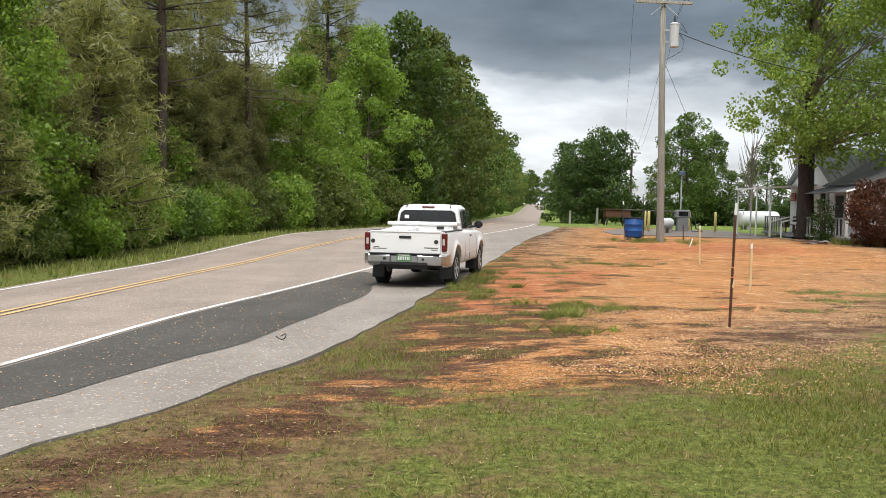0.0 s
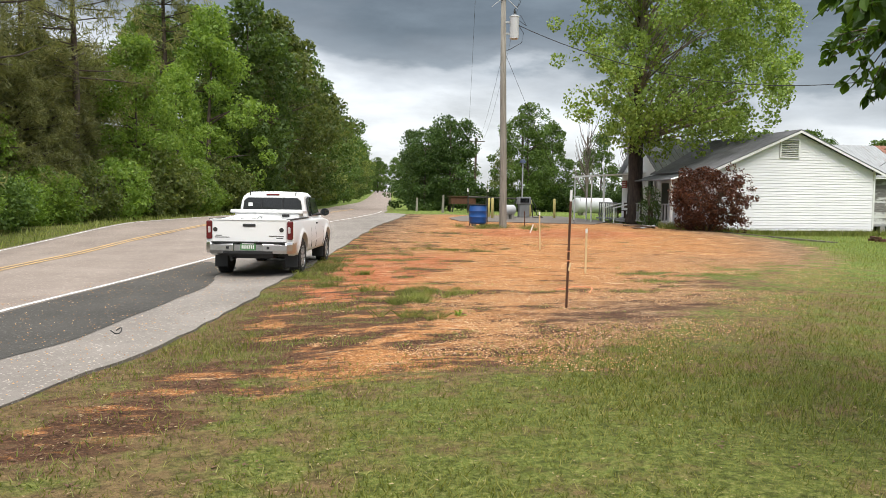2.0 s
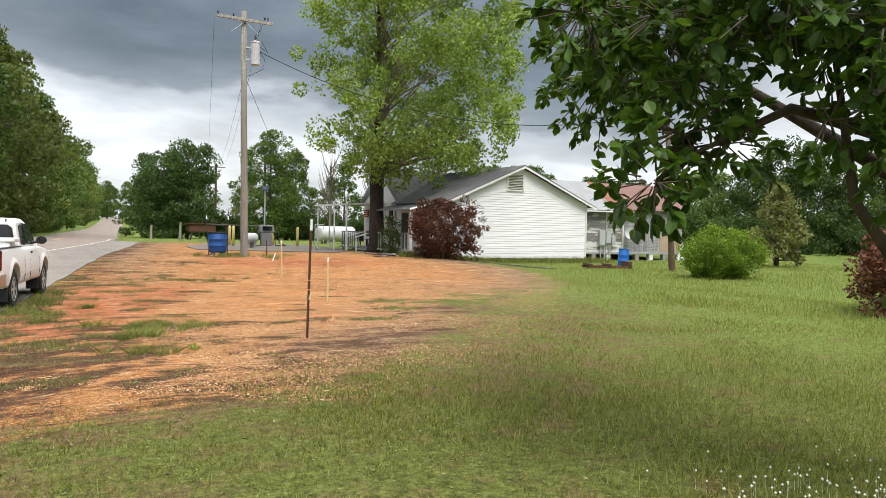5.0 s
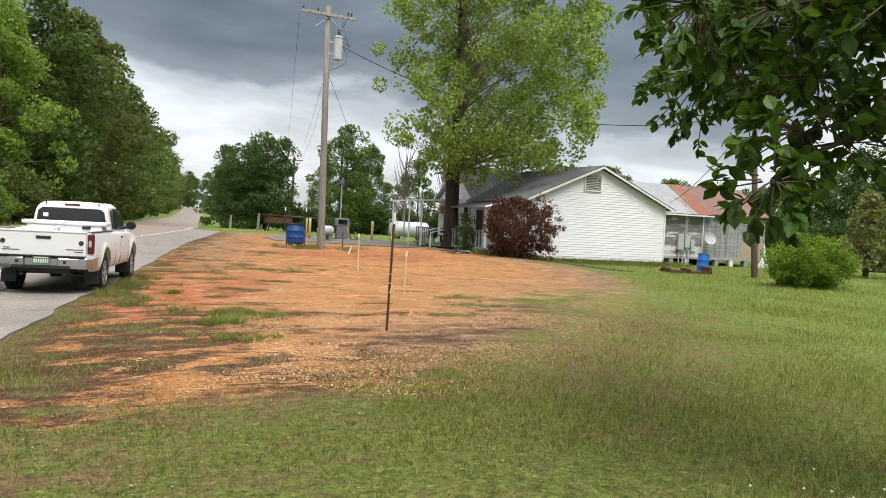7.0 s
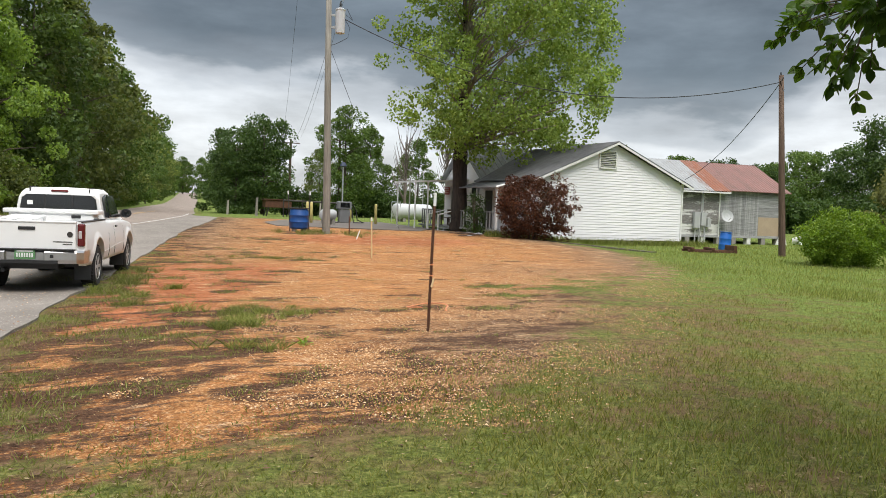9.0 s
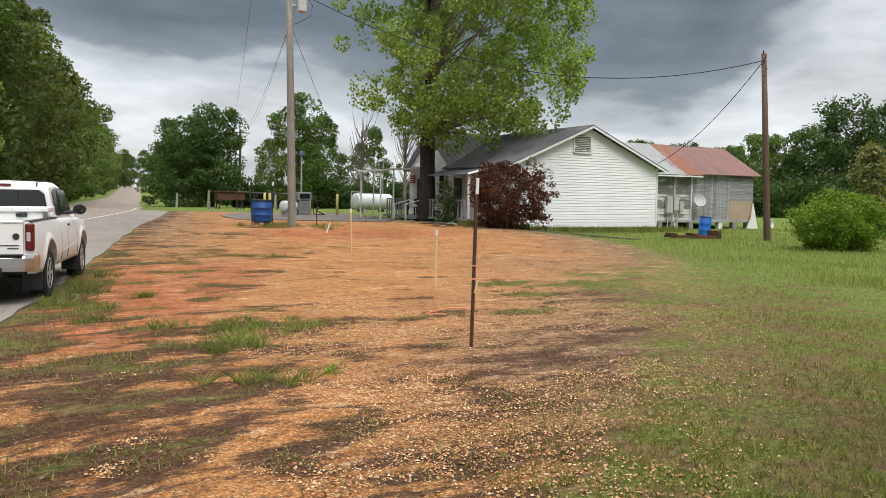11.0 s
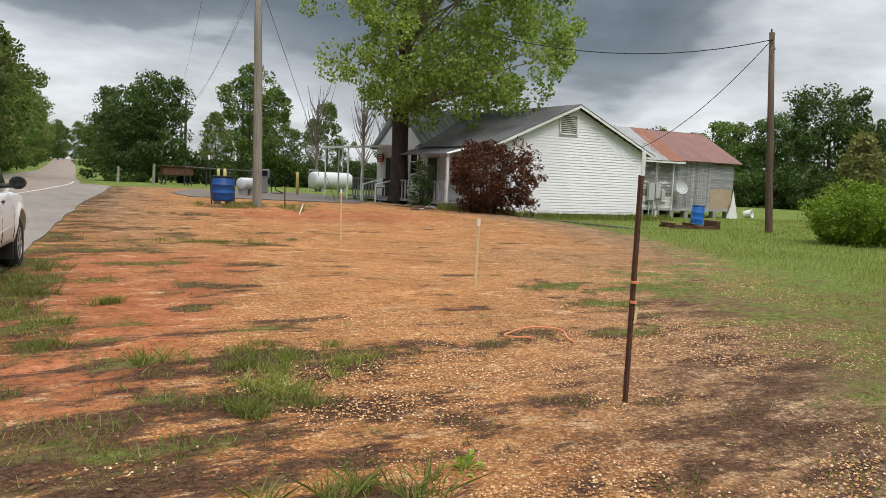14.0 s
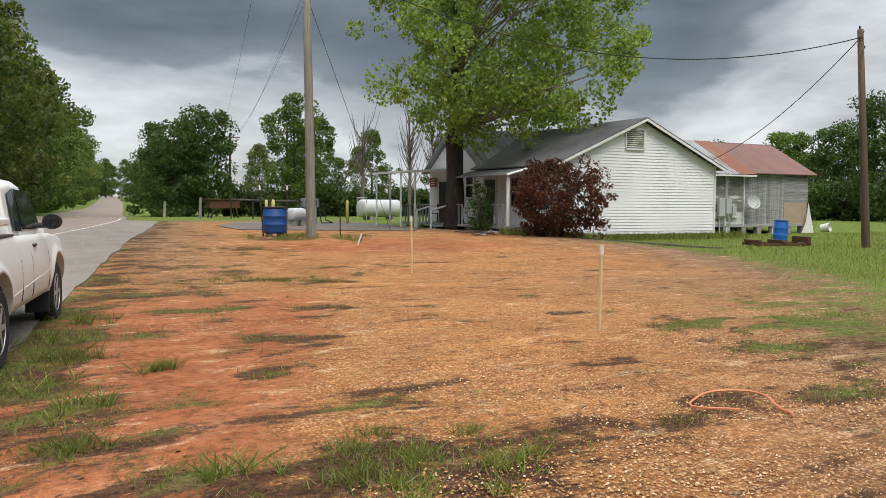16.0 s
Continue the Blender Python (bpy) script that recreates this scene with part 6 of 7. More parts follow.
def build_poles():
    x, y = 9.35, 35.5
    z = g1(x, y)
    T = thing("utility_pole", (x, y, z), "grey weathered wooden utility pole with transformer", "utility pole")
    bm = bmesh.new()
    tube(bm, [(0, 0, -0.4), (0, 0, 0.0), (-0.04, 0, 3), (-0.10, 0.0, 6), (-0.17, 0, 10.6)], [0.17, 0.165, 0.15, 0.135, 0.11], 14)
    part("pole_shaft", bm, m_pole, T, smooth=True)
    bm = bmesh.new()
    box(bm, (-0.15, -0.16, 10.2), (2.4, 0.09, 0.12), 0.01, Matrix.Rotation(radians(1.5), 4, "Y"))
    arm = part("crossarm", bm, m_pole, T)
    for dx in (-1.15, -0.5, 0.85, 1.0):
        bm = bmesh.new()
        lathe(bm, [(0.02, 0), (0.02, 0.06), (0.05, 0.07), (0.03, 0.1), (0.05, 0.12), (0.025, 0.18)], 10, pose(dx - 0.15, -0.16, 10.26))
        part("insulator", bm, m_black, arm)
    for sgn in (-1, 1):
        bm = bmesh.new()
        box(bm, (-0.15 + sgn * 0.3, -0.15, 9.88), (0.75, 0.02, 0.03), rot=Matrix.Rotation(radians(sgn * 40), 4, "Y"))
        part("brace", bm, m_galv, arm)
    bm = bmesh.new()
    lathe(bm, [(0.12, 0), (0.2, 0.03), (0.205, 0.95), (0.22, 0.96), (0.22, 1.0), (0.1, 1.06)], 20, pose(0.32, -0.12, 8.3))
    tr = part("transformer", bm, m_tank, T, "pale grey transformer can")
    bm = bmesh.new()
    lathe(bm, [(0.05, 0), (0.06, 0.05), (0.035, 0.1), (0.055, 0.14), (0.02, 0.28)], 10, pose(0.32, -0.12, 9.35))
    part("bushing", bm, m_black, tr)
    for bz in (9.05, 8.55):
        bm = bmesh.new()
        box(bm, (0.05, -0.05, bz), (0.3, 0.08, 0.08))
        part("bracket", bm, m_galv, tr)
    bm = bmesh.new()
    for q in ([(0.32, -0.12, 9.6), (0.55, -0.1, 9.85), (0.65, -0.15, 10.2)], [(0.5, -0.1, 8.95), (0.75, -0.1, 8.6), (0.7, 0, 8.2), (0.2, 0, 7.9), (-0.02, -0.15, 7.8)], [(0.5, -0.1, 9.15), (0.9, 0, 8.95), (0.62, 0, 9.4)]):
        tube(bm, q, [0.012] * len(q), 5)
    part("jumper_wire", bm, m_wire, T)
    for nm, x2, y2, h in (("utility_pole", 22.6, 100, 9.0), ("utility_pole", 24.6, 86, 8.5), ("utility_pole", 33, 70.5, 7.0)):
        q = thing(nm, (x2, y2, g1(x2, y2)), "distant wooden utility pole", "utility pole", "distant poles")
        bm = bmesh.new()
        tube(bm, [(0, 0, -0.3), (0, 0, h / 2), (0.03, 0, h)], [0.17, 0.15, 0.11], 10)
        part("pole_shaft", bm, m_pole_dark, q)
        if x2 < 30:
            bm = bmesh.new()
            box(bm, (0, -0.14, h - 0.45), (2.2, 0.09, 0.11))
            part("crossarm", bm, m_pole_dark, q)
    # second pole beside the yard, leaning
    x, y = 26.7, 27.6
    Q = thing("service_pole", (x, y, g1(x, y)), "brown wooden service pole leaning slightly", "utility pole")
    bm = bmesh.new()
    tube(bm, [(0, 0, -0.4), (0, 0, 0), (-0.17, 0.12, 3.7), (-0.34, 0.25, 7.5)], [0.15, 0.145, 0.125, 0.10], 12)
    part("pole_shaft", bm, m_pole_dark, Q, smooth=True)
    bm = bmesh.new()
    tube(bm, [(-0.3, 0.2, 7.3), (-0.42, 0.05, 7.4), (-0.62, 0, 7.2), (-0.5, -0.05, 6.8), (-0.35, 0.05, 6.9)], [0.016] * 5, 5)
    cyl(bm, (-0.34, 0.25, 7.4), (-0.36, 0.26, 7.62), 0.03, n=6)
    part("service_loop", bm, m_wire, Q)
    top = (26.25, 27.75, 7.2)
    cable("service_cable", sag((9.55, 35.4, 9.35), top, 1.75, 26), 0.018, "sagging black service cable between two poles")
    cable("service_cable", sag(top, (31.0, 39.0, 3.6), 0.5, 16), 0.016, "black cable dropping to the annex roof")
    for dx, x2, h in ((-1.3, 21.6, 8.6), (0.7, 23.6, 8.6), (0.0, 22.6, 8.0)):
        cable("power_line", sag((9.2 + dx, 35.4, 10.4 if dx else 8.1), (x2, 100, 0.4 + h), 0.9, 22), 0.007, "thin overhead power line")
    cable("guy_wire", [(9.25, 35.6, 8.2), (14.4, 40.2, 0.35)], 0.009, "thin steel guy wire from the utility pole")


# ---- yard things ----
def build_yard():
    # steel line post
    x, y = 4.09, 11.62
    P = thing("steel_fence_post", (x, y, g1(x, y)), "tall brown steel post with white top and orange tape", "post")
    rl = pose(0, 0, 0, 0, 1.4, 20)
    bm = bmesh.new()
    box(bm, (0, 0, 0.66), (0.036, 0.006, 1.9))
    box(bm, (0, 0.015, 0.66), (0.006, 0.03, 1.9))
    for k in range(24):
        box(bm, (0, -0.006, -0.1 + k * 0.07), (0.012, 0.008, 0.018))
    part("stem", bm, m_rust, P).matrix_basis = rl
    bm = bmesh.new()
    box(bm, (0, 0, 1.69), (0.04, 0.012, 0.17))
    part("white_top", bm, m_trim, P).matrix_basis = rl
    for zz in (0.86, 0.72):
        bm = bmesh.new()
        cyl(bm, (0, 0, zz - 0.008), (0, 0, zz + 0.008), 0.027, n=10)
        part("tape_band", bm, m_orange, P).matrix_basis = rl
    bm = bmesh.new()
    box(bm, (0.012, -0.02, 0.63), (0.03, 0.004, 0.12), rot=Matrix.Rotation(0.3, 4, "Y"))
    part("label_tag", bm, m_stake, P).matrix_basis = rl
    # wooden stakes
    for (x, y, h, tx, ty) in ((7.72, 24.67, 1.2, -4.0, 3.0), (6.42, 17.1, 1.0, -1.2, 2.0)):
        S = thing("survey_stake", (x, y, g1(x, y)), "pale wooden survey stake driven in gravel", "stake", "survey stakes")
        bm = bmesh.new()
        box(bm, (0, 0, h / 2 - 0.1), (0.042, 0.022, h + 0.2), 0.003)
        part("stake_shaft", bm, m_stake, S).matrix_basis = pose(0, 0, 0, ty, tx, 15)
        bm = bmesh.new()
        box(bm, (0, 0, h - 0.06), (0.046, 0.026, 0.1), 0.003)
        part("painted_top", bm, m_trim, S).matrix_basis = pose(0, 0, 0, ty, tx, 15)
    S = thing("short_stake", (9.6, 32.2, g1(9.6, 32.2)), "short leaning white stake", "stake")
    bm = bmesh.new()
    cyl(bm, (0, 0, -0.1), (0.16, 0, 0.34), 0.022, n=6)
    part("stake_shaft", bm, m_trim, S)
    S = thing("rusty_stake", (10.3, 35.3, g1(10.3, 35.3)), "rusty iron stake near the pole", "stake")
    bm = bmesh.new()
    cyl(bm, (0, 0, -0.1), (-0.02, 0, 0.75), 0.025, n=6)
    part("stake_shaft", bm, m_rust, S)
    # barrels
    for x, y, z0, rx, ry_, mat, lab in ((8.45, 36.6, 0.12, 0, 0, m_blue, "dark blue plastic drum on blocks beside the pole"), (27.4, 31.75, -0.02, 0, 4, m_blue_bright, "bright blue plastic drum standing in grass")):
        big = mat is m_blue
        B = thing("plastic_drum", (x, y, g1(x, y) + z0), lab, "barrel", "plastic drums")
        k = 1.4 if big else 0.95
        bm = bmesh.new()
        lathe(bm, [(0.24 * k, 0.0), (0.275 * k, 0.03), (0.285 * k, 0.1), (0.285 * k, 0.27), (0.295 * k, 0.29), (0.295 * k, 0.32), (0.285 * k, 0.34), (0.285 * k, 0.55), (0.295 * k, 0.57), (0.295 * k, 0.60), (0.285 * k, 0.62), (0.28 * k, 0.78), (0.26 * k, 0.84), (0.245 * k, 0.86)], 28, pose(0, 0, 0, rx, ry_, 0))
        part("drum_shell", bm, mat, B, smooth=True)
        bm = bmesh.new()
        lathe(bm, [(0.25 * k, 0.855), (0.29 * k, 0.86), (0.29 * k, 0.90), (0.25 * k, 0.905)], 28, pose(0, 0, 0, rx, ry_, 0))
        part("rim_band", bm, m_dark_metal if big else mat, B)
        if big:
            for dx in (-0.2, 0.2):
                bm = bmesh.new()
                box(bm, (dx, 0, -0.05), (0.14, 0.4, 0.16), 0.01)
                part("block", bm, m_plank, B)
    for x, y, l_ in ((8.15, 36.95, -4), (8.95, 36.9, 1)):
        Q = thing("steel_post", (x, y, g1(x, y)), "dark steel post with white top behind the drum", "post", "white-topped posts")
        bm = bmesh.new()
        box(bm, (0, 0, 0.75), (0.04, 0.02, 1.7))
        part("stem", bm, m_dark_metal, Q).matrix_basis = pose(0, 0, 0, 0, l_, 0)
        bm = bmesh.new()
        box(bm, (0, 0, 1.66), (0.05, 0.03, 0.16))
        part("white_top", bm, m_trim, Q).matrix_basis = pose(0, 0, 0, 0, l_, 0)
    # concrete pad with the old pump, bollards and tanks
    bm = bmesh.new()
    slab_poly(bm, [(x, y, g1(x, y) + 0.035) for x, y in ((9.0, 43.5), (15.5, 40.2), (18.0, 44.5), (19.0, 56), (12.5, 57), (9.6, 50))], 0.2)
    tagged(part("concrete_pad", bm, m_concrete), "grey cracked asphalt pad by the pump", "pavement", kind="structure")
    x, y = 15.2, 52.5
    z = g1(x, y) + 0.03
    U = thing("fuel_pump", (x, y, z), "old grey fuel pump with black hoses on a pad", "fuel pump")
    bm = bmesh.new()
    box(bm, (0, 0, 0.42), (0.7, 0.45, 0.84), 0.04)
    part("cabinet", bm, m_pump, U)
    bm = bmesh.new()
    box(bm, (0, 0, 1.1), (0.9, 0.5, 0.5), 0.05)
    head = part("pump_head", bm, m_pump, U)
    bm = bmesh.new()
    box(bm, (0, -0.26, 1.12), (0.6, 0.02, 0.28))
    part("dial_glass", bm, m_glass, head)
    for sgn in (-1, 1):
        bm = bmesh.new()
        tube(bm, [(sgn * 0.5, -0.1, 1.2), (sgn * 0.75, -0.2, 0.8), (sgn * 0.8, -0.3, 0.2), (sgn * 1.2, -0.4, 0.03), (sgn * 0.5, -0.5, 0.03), (sgn * 0.45, -0.2, 0.9)], [0.035] * 6, 6)
        part("hose", bm, m_rubber, U)
    L_ = thing("lamp_post", (15.4, 53.6, z), "thin pale lamp post with dark blue cap behind the pump", "lamp post")
    bm = bmesh.new()
    cyl(bm, (0, 0, 0), (0, 0, 3.6), 0.05, n=8)
    part("shaft", bm, m_galv, L_)
    bm = bmesh.new()
    lathe(bm, [(0.05, 0), (0.24, 0.05), (0.16, 0.22), (0.05, 0.3)], 14, pose(0, 0, 3.6))
    part("lamp_cap", bm, m_dark_blue, L_)
    for x, y in ((12.6, 50.6), (13.0, 53.2), (17.0, 51.5), (16.4, 55.0)):
        Q = thing("bollard", (x, y, g1(x, y)), "pale yellow guard post by the pump", "bollard", "yellow bollards")
        bm = bmesh.new()
        lathe(bm, [(0.085, -0.2), (0.085, 1.22), (0.06, 1.28), (0.02, 1.3)], 12)
        part("post_shaft", bm, m_yellow, Q, smooth=True)

    def tank(x, y, ln, r, h, rz, lab):
        z_ = g1(x, y)
        K = thing("fuel_tank", (x, y, z_), lab, "tank", rz=rz)
        b = bmesh.new()
        prof = [(0.02, -ln / 2 - 0.3 * r)] + [(r * math.sin(radians(a)), -ln / 2 - 0.3 * r * math.cos(radians(a))) for a in (30, 50, 70, 90)] + [(r * math.sin(radians(a)), ln / 2 + 0.3 * r * math.cos(radians(a))) for a in (90, 70, 50, 30)] + [(0.02, ln / 2 + 0.3 * r)]
        lathe(b, prof, 26, Matrix.Translation((0, 0, h)) @ Matrix.Rotation(radians(90), 4, "Y"))
        part("tank_shell", b, m_tank, K, smooth=True)
        for dx in (-ln * 0.32, ln * 0.32):
            b = bmesh.new()
            box(b, (dx, 0, (h - r) / 2 + 0.02), (0.25, r * 1.3, h - r + 0.16), 0.01)
            part("saddle", b, m_block, K)
        return K
    K = tank(23.8, 62.5, 3.1, 0.62, 0.78, 14, "large white horizontal fuel tank on saddles")
    for p_, q_ in (((-2.3, -0.5, 0), (-2.3, -0.5, 1.5)), ((-1.5, -0.5, 0), (-1.5, -0.5, 1.5)), ((-2.3, -0.5, 1.5), (-1.5, -0.5, 1.5)), ((1.0, 0, 1.3), (1.0, 0, 4.0))):
        bm = bmesh.new()
        cyl(bm, p_, q_, 0.03, n=6)
        part("pipe", bm, m_galv, K)
    tank(12.7, 47.2, 0.85, 0.3, 0.6, 35, "small pale fuel tank behind the utility pole")
    # trailer, rail fence by the road
    G = thing("farm_trailer", (14.9, 71, g1(14.6, 71)), "rusty slat-sided farm trailer in grass", "trailer")
    bm = bmesh.new()
    box(bm, (0, 0, 1.05), (2.2, 1.2, 0.62), 0.02)
    box(bm, (0, 0, 1.42), (2.5, 1.4, 0.07))
    part("box_body", bm, m_rust, G)
    for sgn, dy in ((-1, -0.55), (-1, 0.55), (1, -0.55), (1, 0.55)):
        bm = bmesh.new()
        cyl(bm, (sgn * 1.0, dy, 0), (sgn * 0.8, dy, 0.8), 0.06, n=6)
        part("leg", bm, m_dark_metal, G)
    Fn = thing("rail_fence", (16.5, 68, g1(16.5, 68)), "dark rail fence with thin posts by the yard", "fence")
    bm = bmesh.new()
    cyl(bm, (-1.5, 1, 1.35), (3.2, -0.25, 1.25), 0.07, n=6)
    part("rail", bm, m_dark_metal, Fn)
    for k in range(4):
        bm = bmesh.new()
        cyl(bm, (-1.5 + 1.5 * k, 1 - 0.4 * k, -0.1), (-1.5 + 1.5 * k, 1 - 0.4 * k, 1.5), 0.05, n=6)
        part("post_shaft", bm, m_dark_metal, Fn)
    for x, y, h in ((12.7, 68.5, 1.5), (11.9, 78, 1.3), (18.9, 72, 1.4)):
        Q = thing("fence_post", (x, y, g1(x, y)), "pale weathered wooden fence post", "fence post", "old fence posts")
        bm = bmesh.new()
        cyl(bm, (0, 0, -0.2), (0.05, 0, h), 0.12, 0.09, 8)
        part("post_shaft", bm, m_pole, Q)
    # timber sled in the grass
    x, y = 24.6, 29.6
    W = thing("timber_sled", (x, y, g1(x, y)), "low rusty timber drag lying in grass", "sled", rz=-20)
    for dy in (-0.4, 0.4):
        bm = bmesh.new()
        box(bm, (0, dy, 0.10), (2.1, 0.12, 0.10), 0.01)
        part("runner", bm, m_rust, W)
    for dx in (-0.9, 0.0, 0.95):
        bm = bmesh.new()
        box(bm, (dx, 0, 0.2 if dx < 0.5 else 0.26), (0.14, 1.0, 0.10 if dx < 0.5 else 0.22), 0.01)
        part("crosspiece", bm, m_rust, W)
    # concrete path edge in front of the house
    bm = bmesh.new()
    slab_poly(bm, [(x, y, g1(x, y) + 0.05) for x, y in ((19.2, 34.3), (20.3, 32.6), (20.9, 29.0), (21.35, 29.0), (20.75, 32.8), (19.6, 34.5))], 0.15)
    tagged(part("path_slab", bm, m_concrete), "narrow pale concrete path in the grass", "path", kind="structure")
    # orange tape loop on the gravel and a hose scrap on the apron
    pts = [(5.0 + 0.3 * math.cos(a) * (1 + 0.25 * math.sin(3 * a)), 13.75 + 0.36 * math.sin(a), 0.035 + 0.02 * math.sin(2 * a)) for a in np.linspace(-1.2, 3.6, 22)]
    bm = bmesh.new()
    tube(bm, pts, [0.009] * len(pts), 5)
    tagged(part("orange_tape", bm, m_orange), "loop of faded orange tape on gravel", "tape")
    pts = [(-2.0 + 0.06 * math.cos(a), 10.05 + 0.13 * math.sin(a), 0.02 + 0.02 * math.sin(2 * a)) for a in np.linspace(-2.4, 2.0, 14)]
    bm = bmesh.new()
    tube(bm, pts, [0.007] * len(pts), 5)
    tagged(part("rubber_scrap", bm, m_rubber), "curled strip of black rubber on asphalt", "rubber scrap")
    # wooden cable bench by the field
    x, y = 38.5, 31
    Bn = thing("field_bench", (x, y, g1(x, y)), "dark slatted wooden bench frame in the field", "bench")
    for k in range(3):
        bm = bmesh.new()
        box(bm, (0, 0, 0.35 + 0.28 * k), (2.2, 0.08, 0.10))
        part("slat", bm, m_pole_dark, Bn)
    for dx in (-0.9, 0.9):
        bm = bmesh.new()
        box(bm, (dx, 0.06, 0.55), (0.12, 0.1, 1.2))
        part("leg", bm, m_pole_dark, Bn)


def build_bushes():
    a = shrub("red_tip_bush", 101, 1.72, 3.1, 0.11, 300, 62, m_leaf_red, "large dark red-leaved bush in front of the house", 0.27)
    a.matrix_basis = pose(18.9, 34.9, g1(18.9, 34.9) - 0.02, 0, 0, 0)
    b = shrub("round_green_bush", 102, 1.3, 1.95, 0.09, 300, 95, m_leaf_shrub, "rounded yellow-green bush in the field", 0.30)
    b.matrix_basis = pose(24.2, 22.6, g1(24.2, 22.6) - 0.02, 0, 0, 0)
    c = shrub("dark_red_bush", 103, 1.5, 2.0, 0.12, 130, 70, m_leaf_red, "dark red-leaved bush at the field edge", 0.34)
    c.matrix_basis = pose(17.8, 10.6, g1(17.8, 10.6) - 0.02, 0, 0, 30)
    d_ = hardwood("cedar_tree", 104, 4.2, 1.9, 0.3, 0.22, 90, 80, 0.5, m_needle, "small dark green cedar in the field", shape="cone", limbs=4, r=0.08)
    d_.matrix_basis = pose(37.5, 30.8, g1(37.5, 30.8))
    # bare trees behind the tank
    rng = np.random.default_rng(8)
    for x, y, h in ((31.5, 73.5, 11.0), (34.5, 75.0, 10.0), (29.0, 78, 9.5)):
        T = thing("bare_tree", (x, y, g1(x, y)), "leafless grey tree with upright branches", "tree", "bare trees")
        bm = bmesh.new()
        tube(bm, [(0, 0, -0.2), (0.1, 0, h * 0.4), (0, 0.1, h * 0.8)], [0.2, 0.13, 0.03], 7)
        for _ in range(46):
            z0 = h * rng.uniform(0.15, 0.75)
            a0 = rng.uniform(0, 6.28)
            ln = h * rng.uniform(0.15, 0.38)
            p1 = (math.cos(a0) * ln * 0.3, math.sin(a0) * ln * 0.3, z0 + ln * 0.5)
            p2 = (math.cos(a0) * ln * 0.45, math.sin(a0) * ln * 0.45, z0 + ln * 1.05)
            tube(bm, [(0.05, 0, z0), p1, p2], [0.05, 0.03, 0.01], 4)
        part("trunk", bm, m_twig, T)


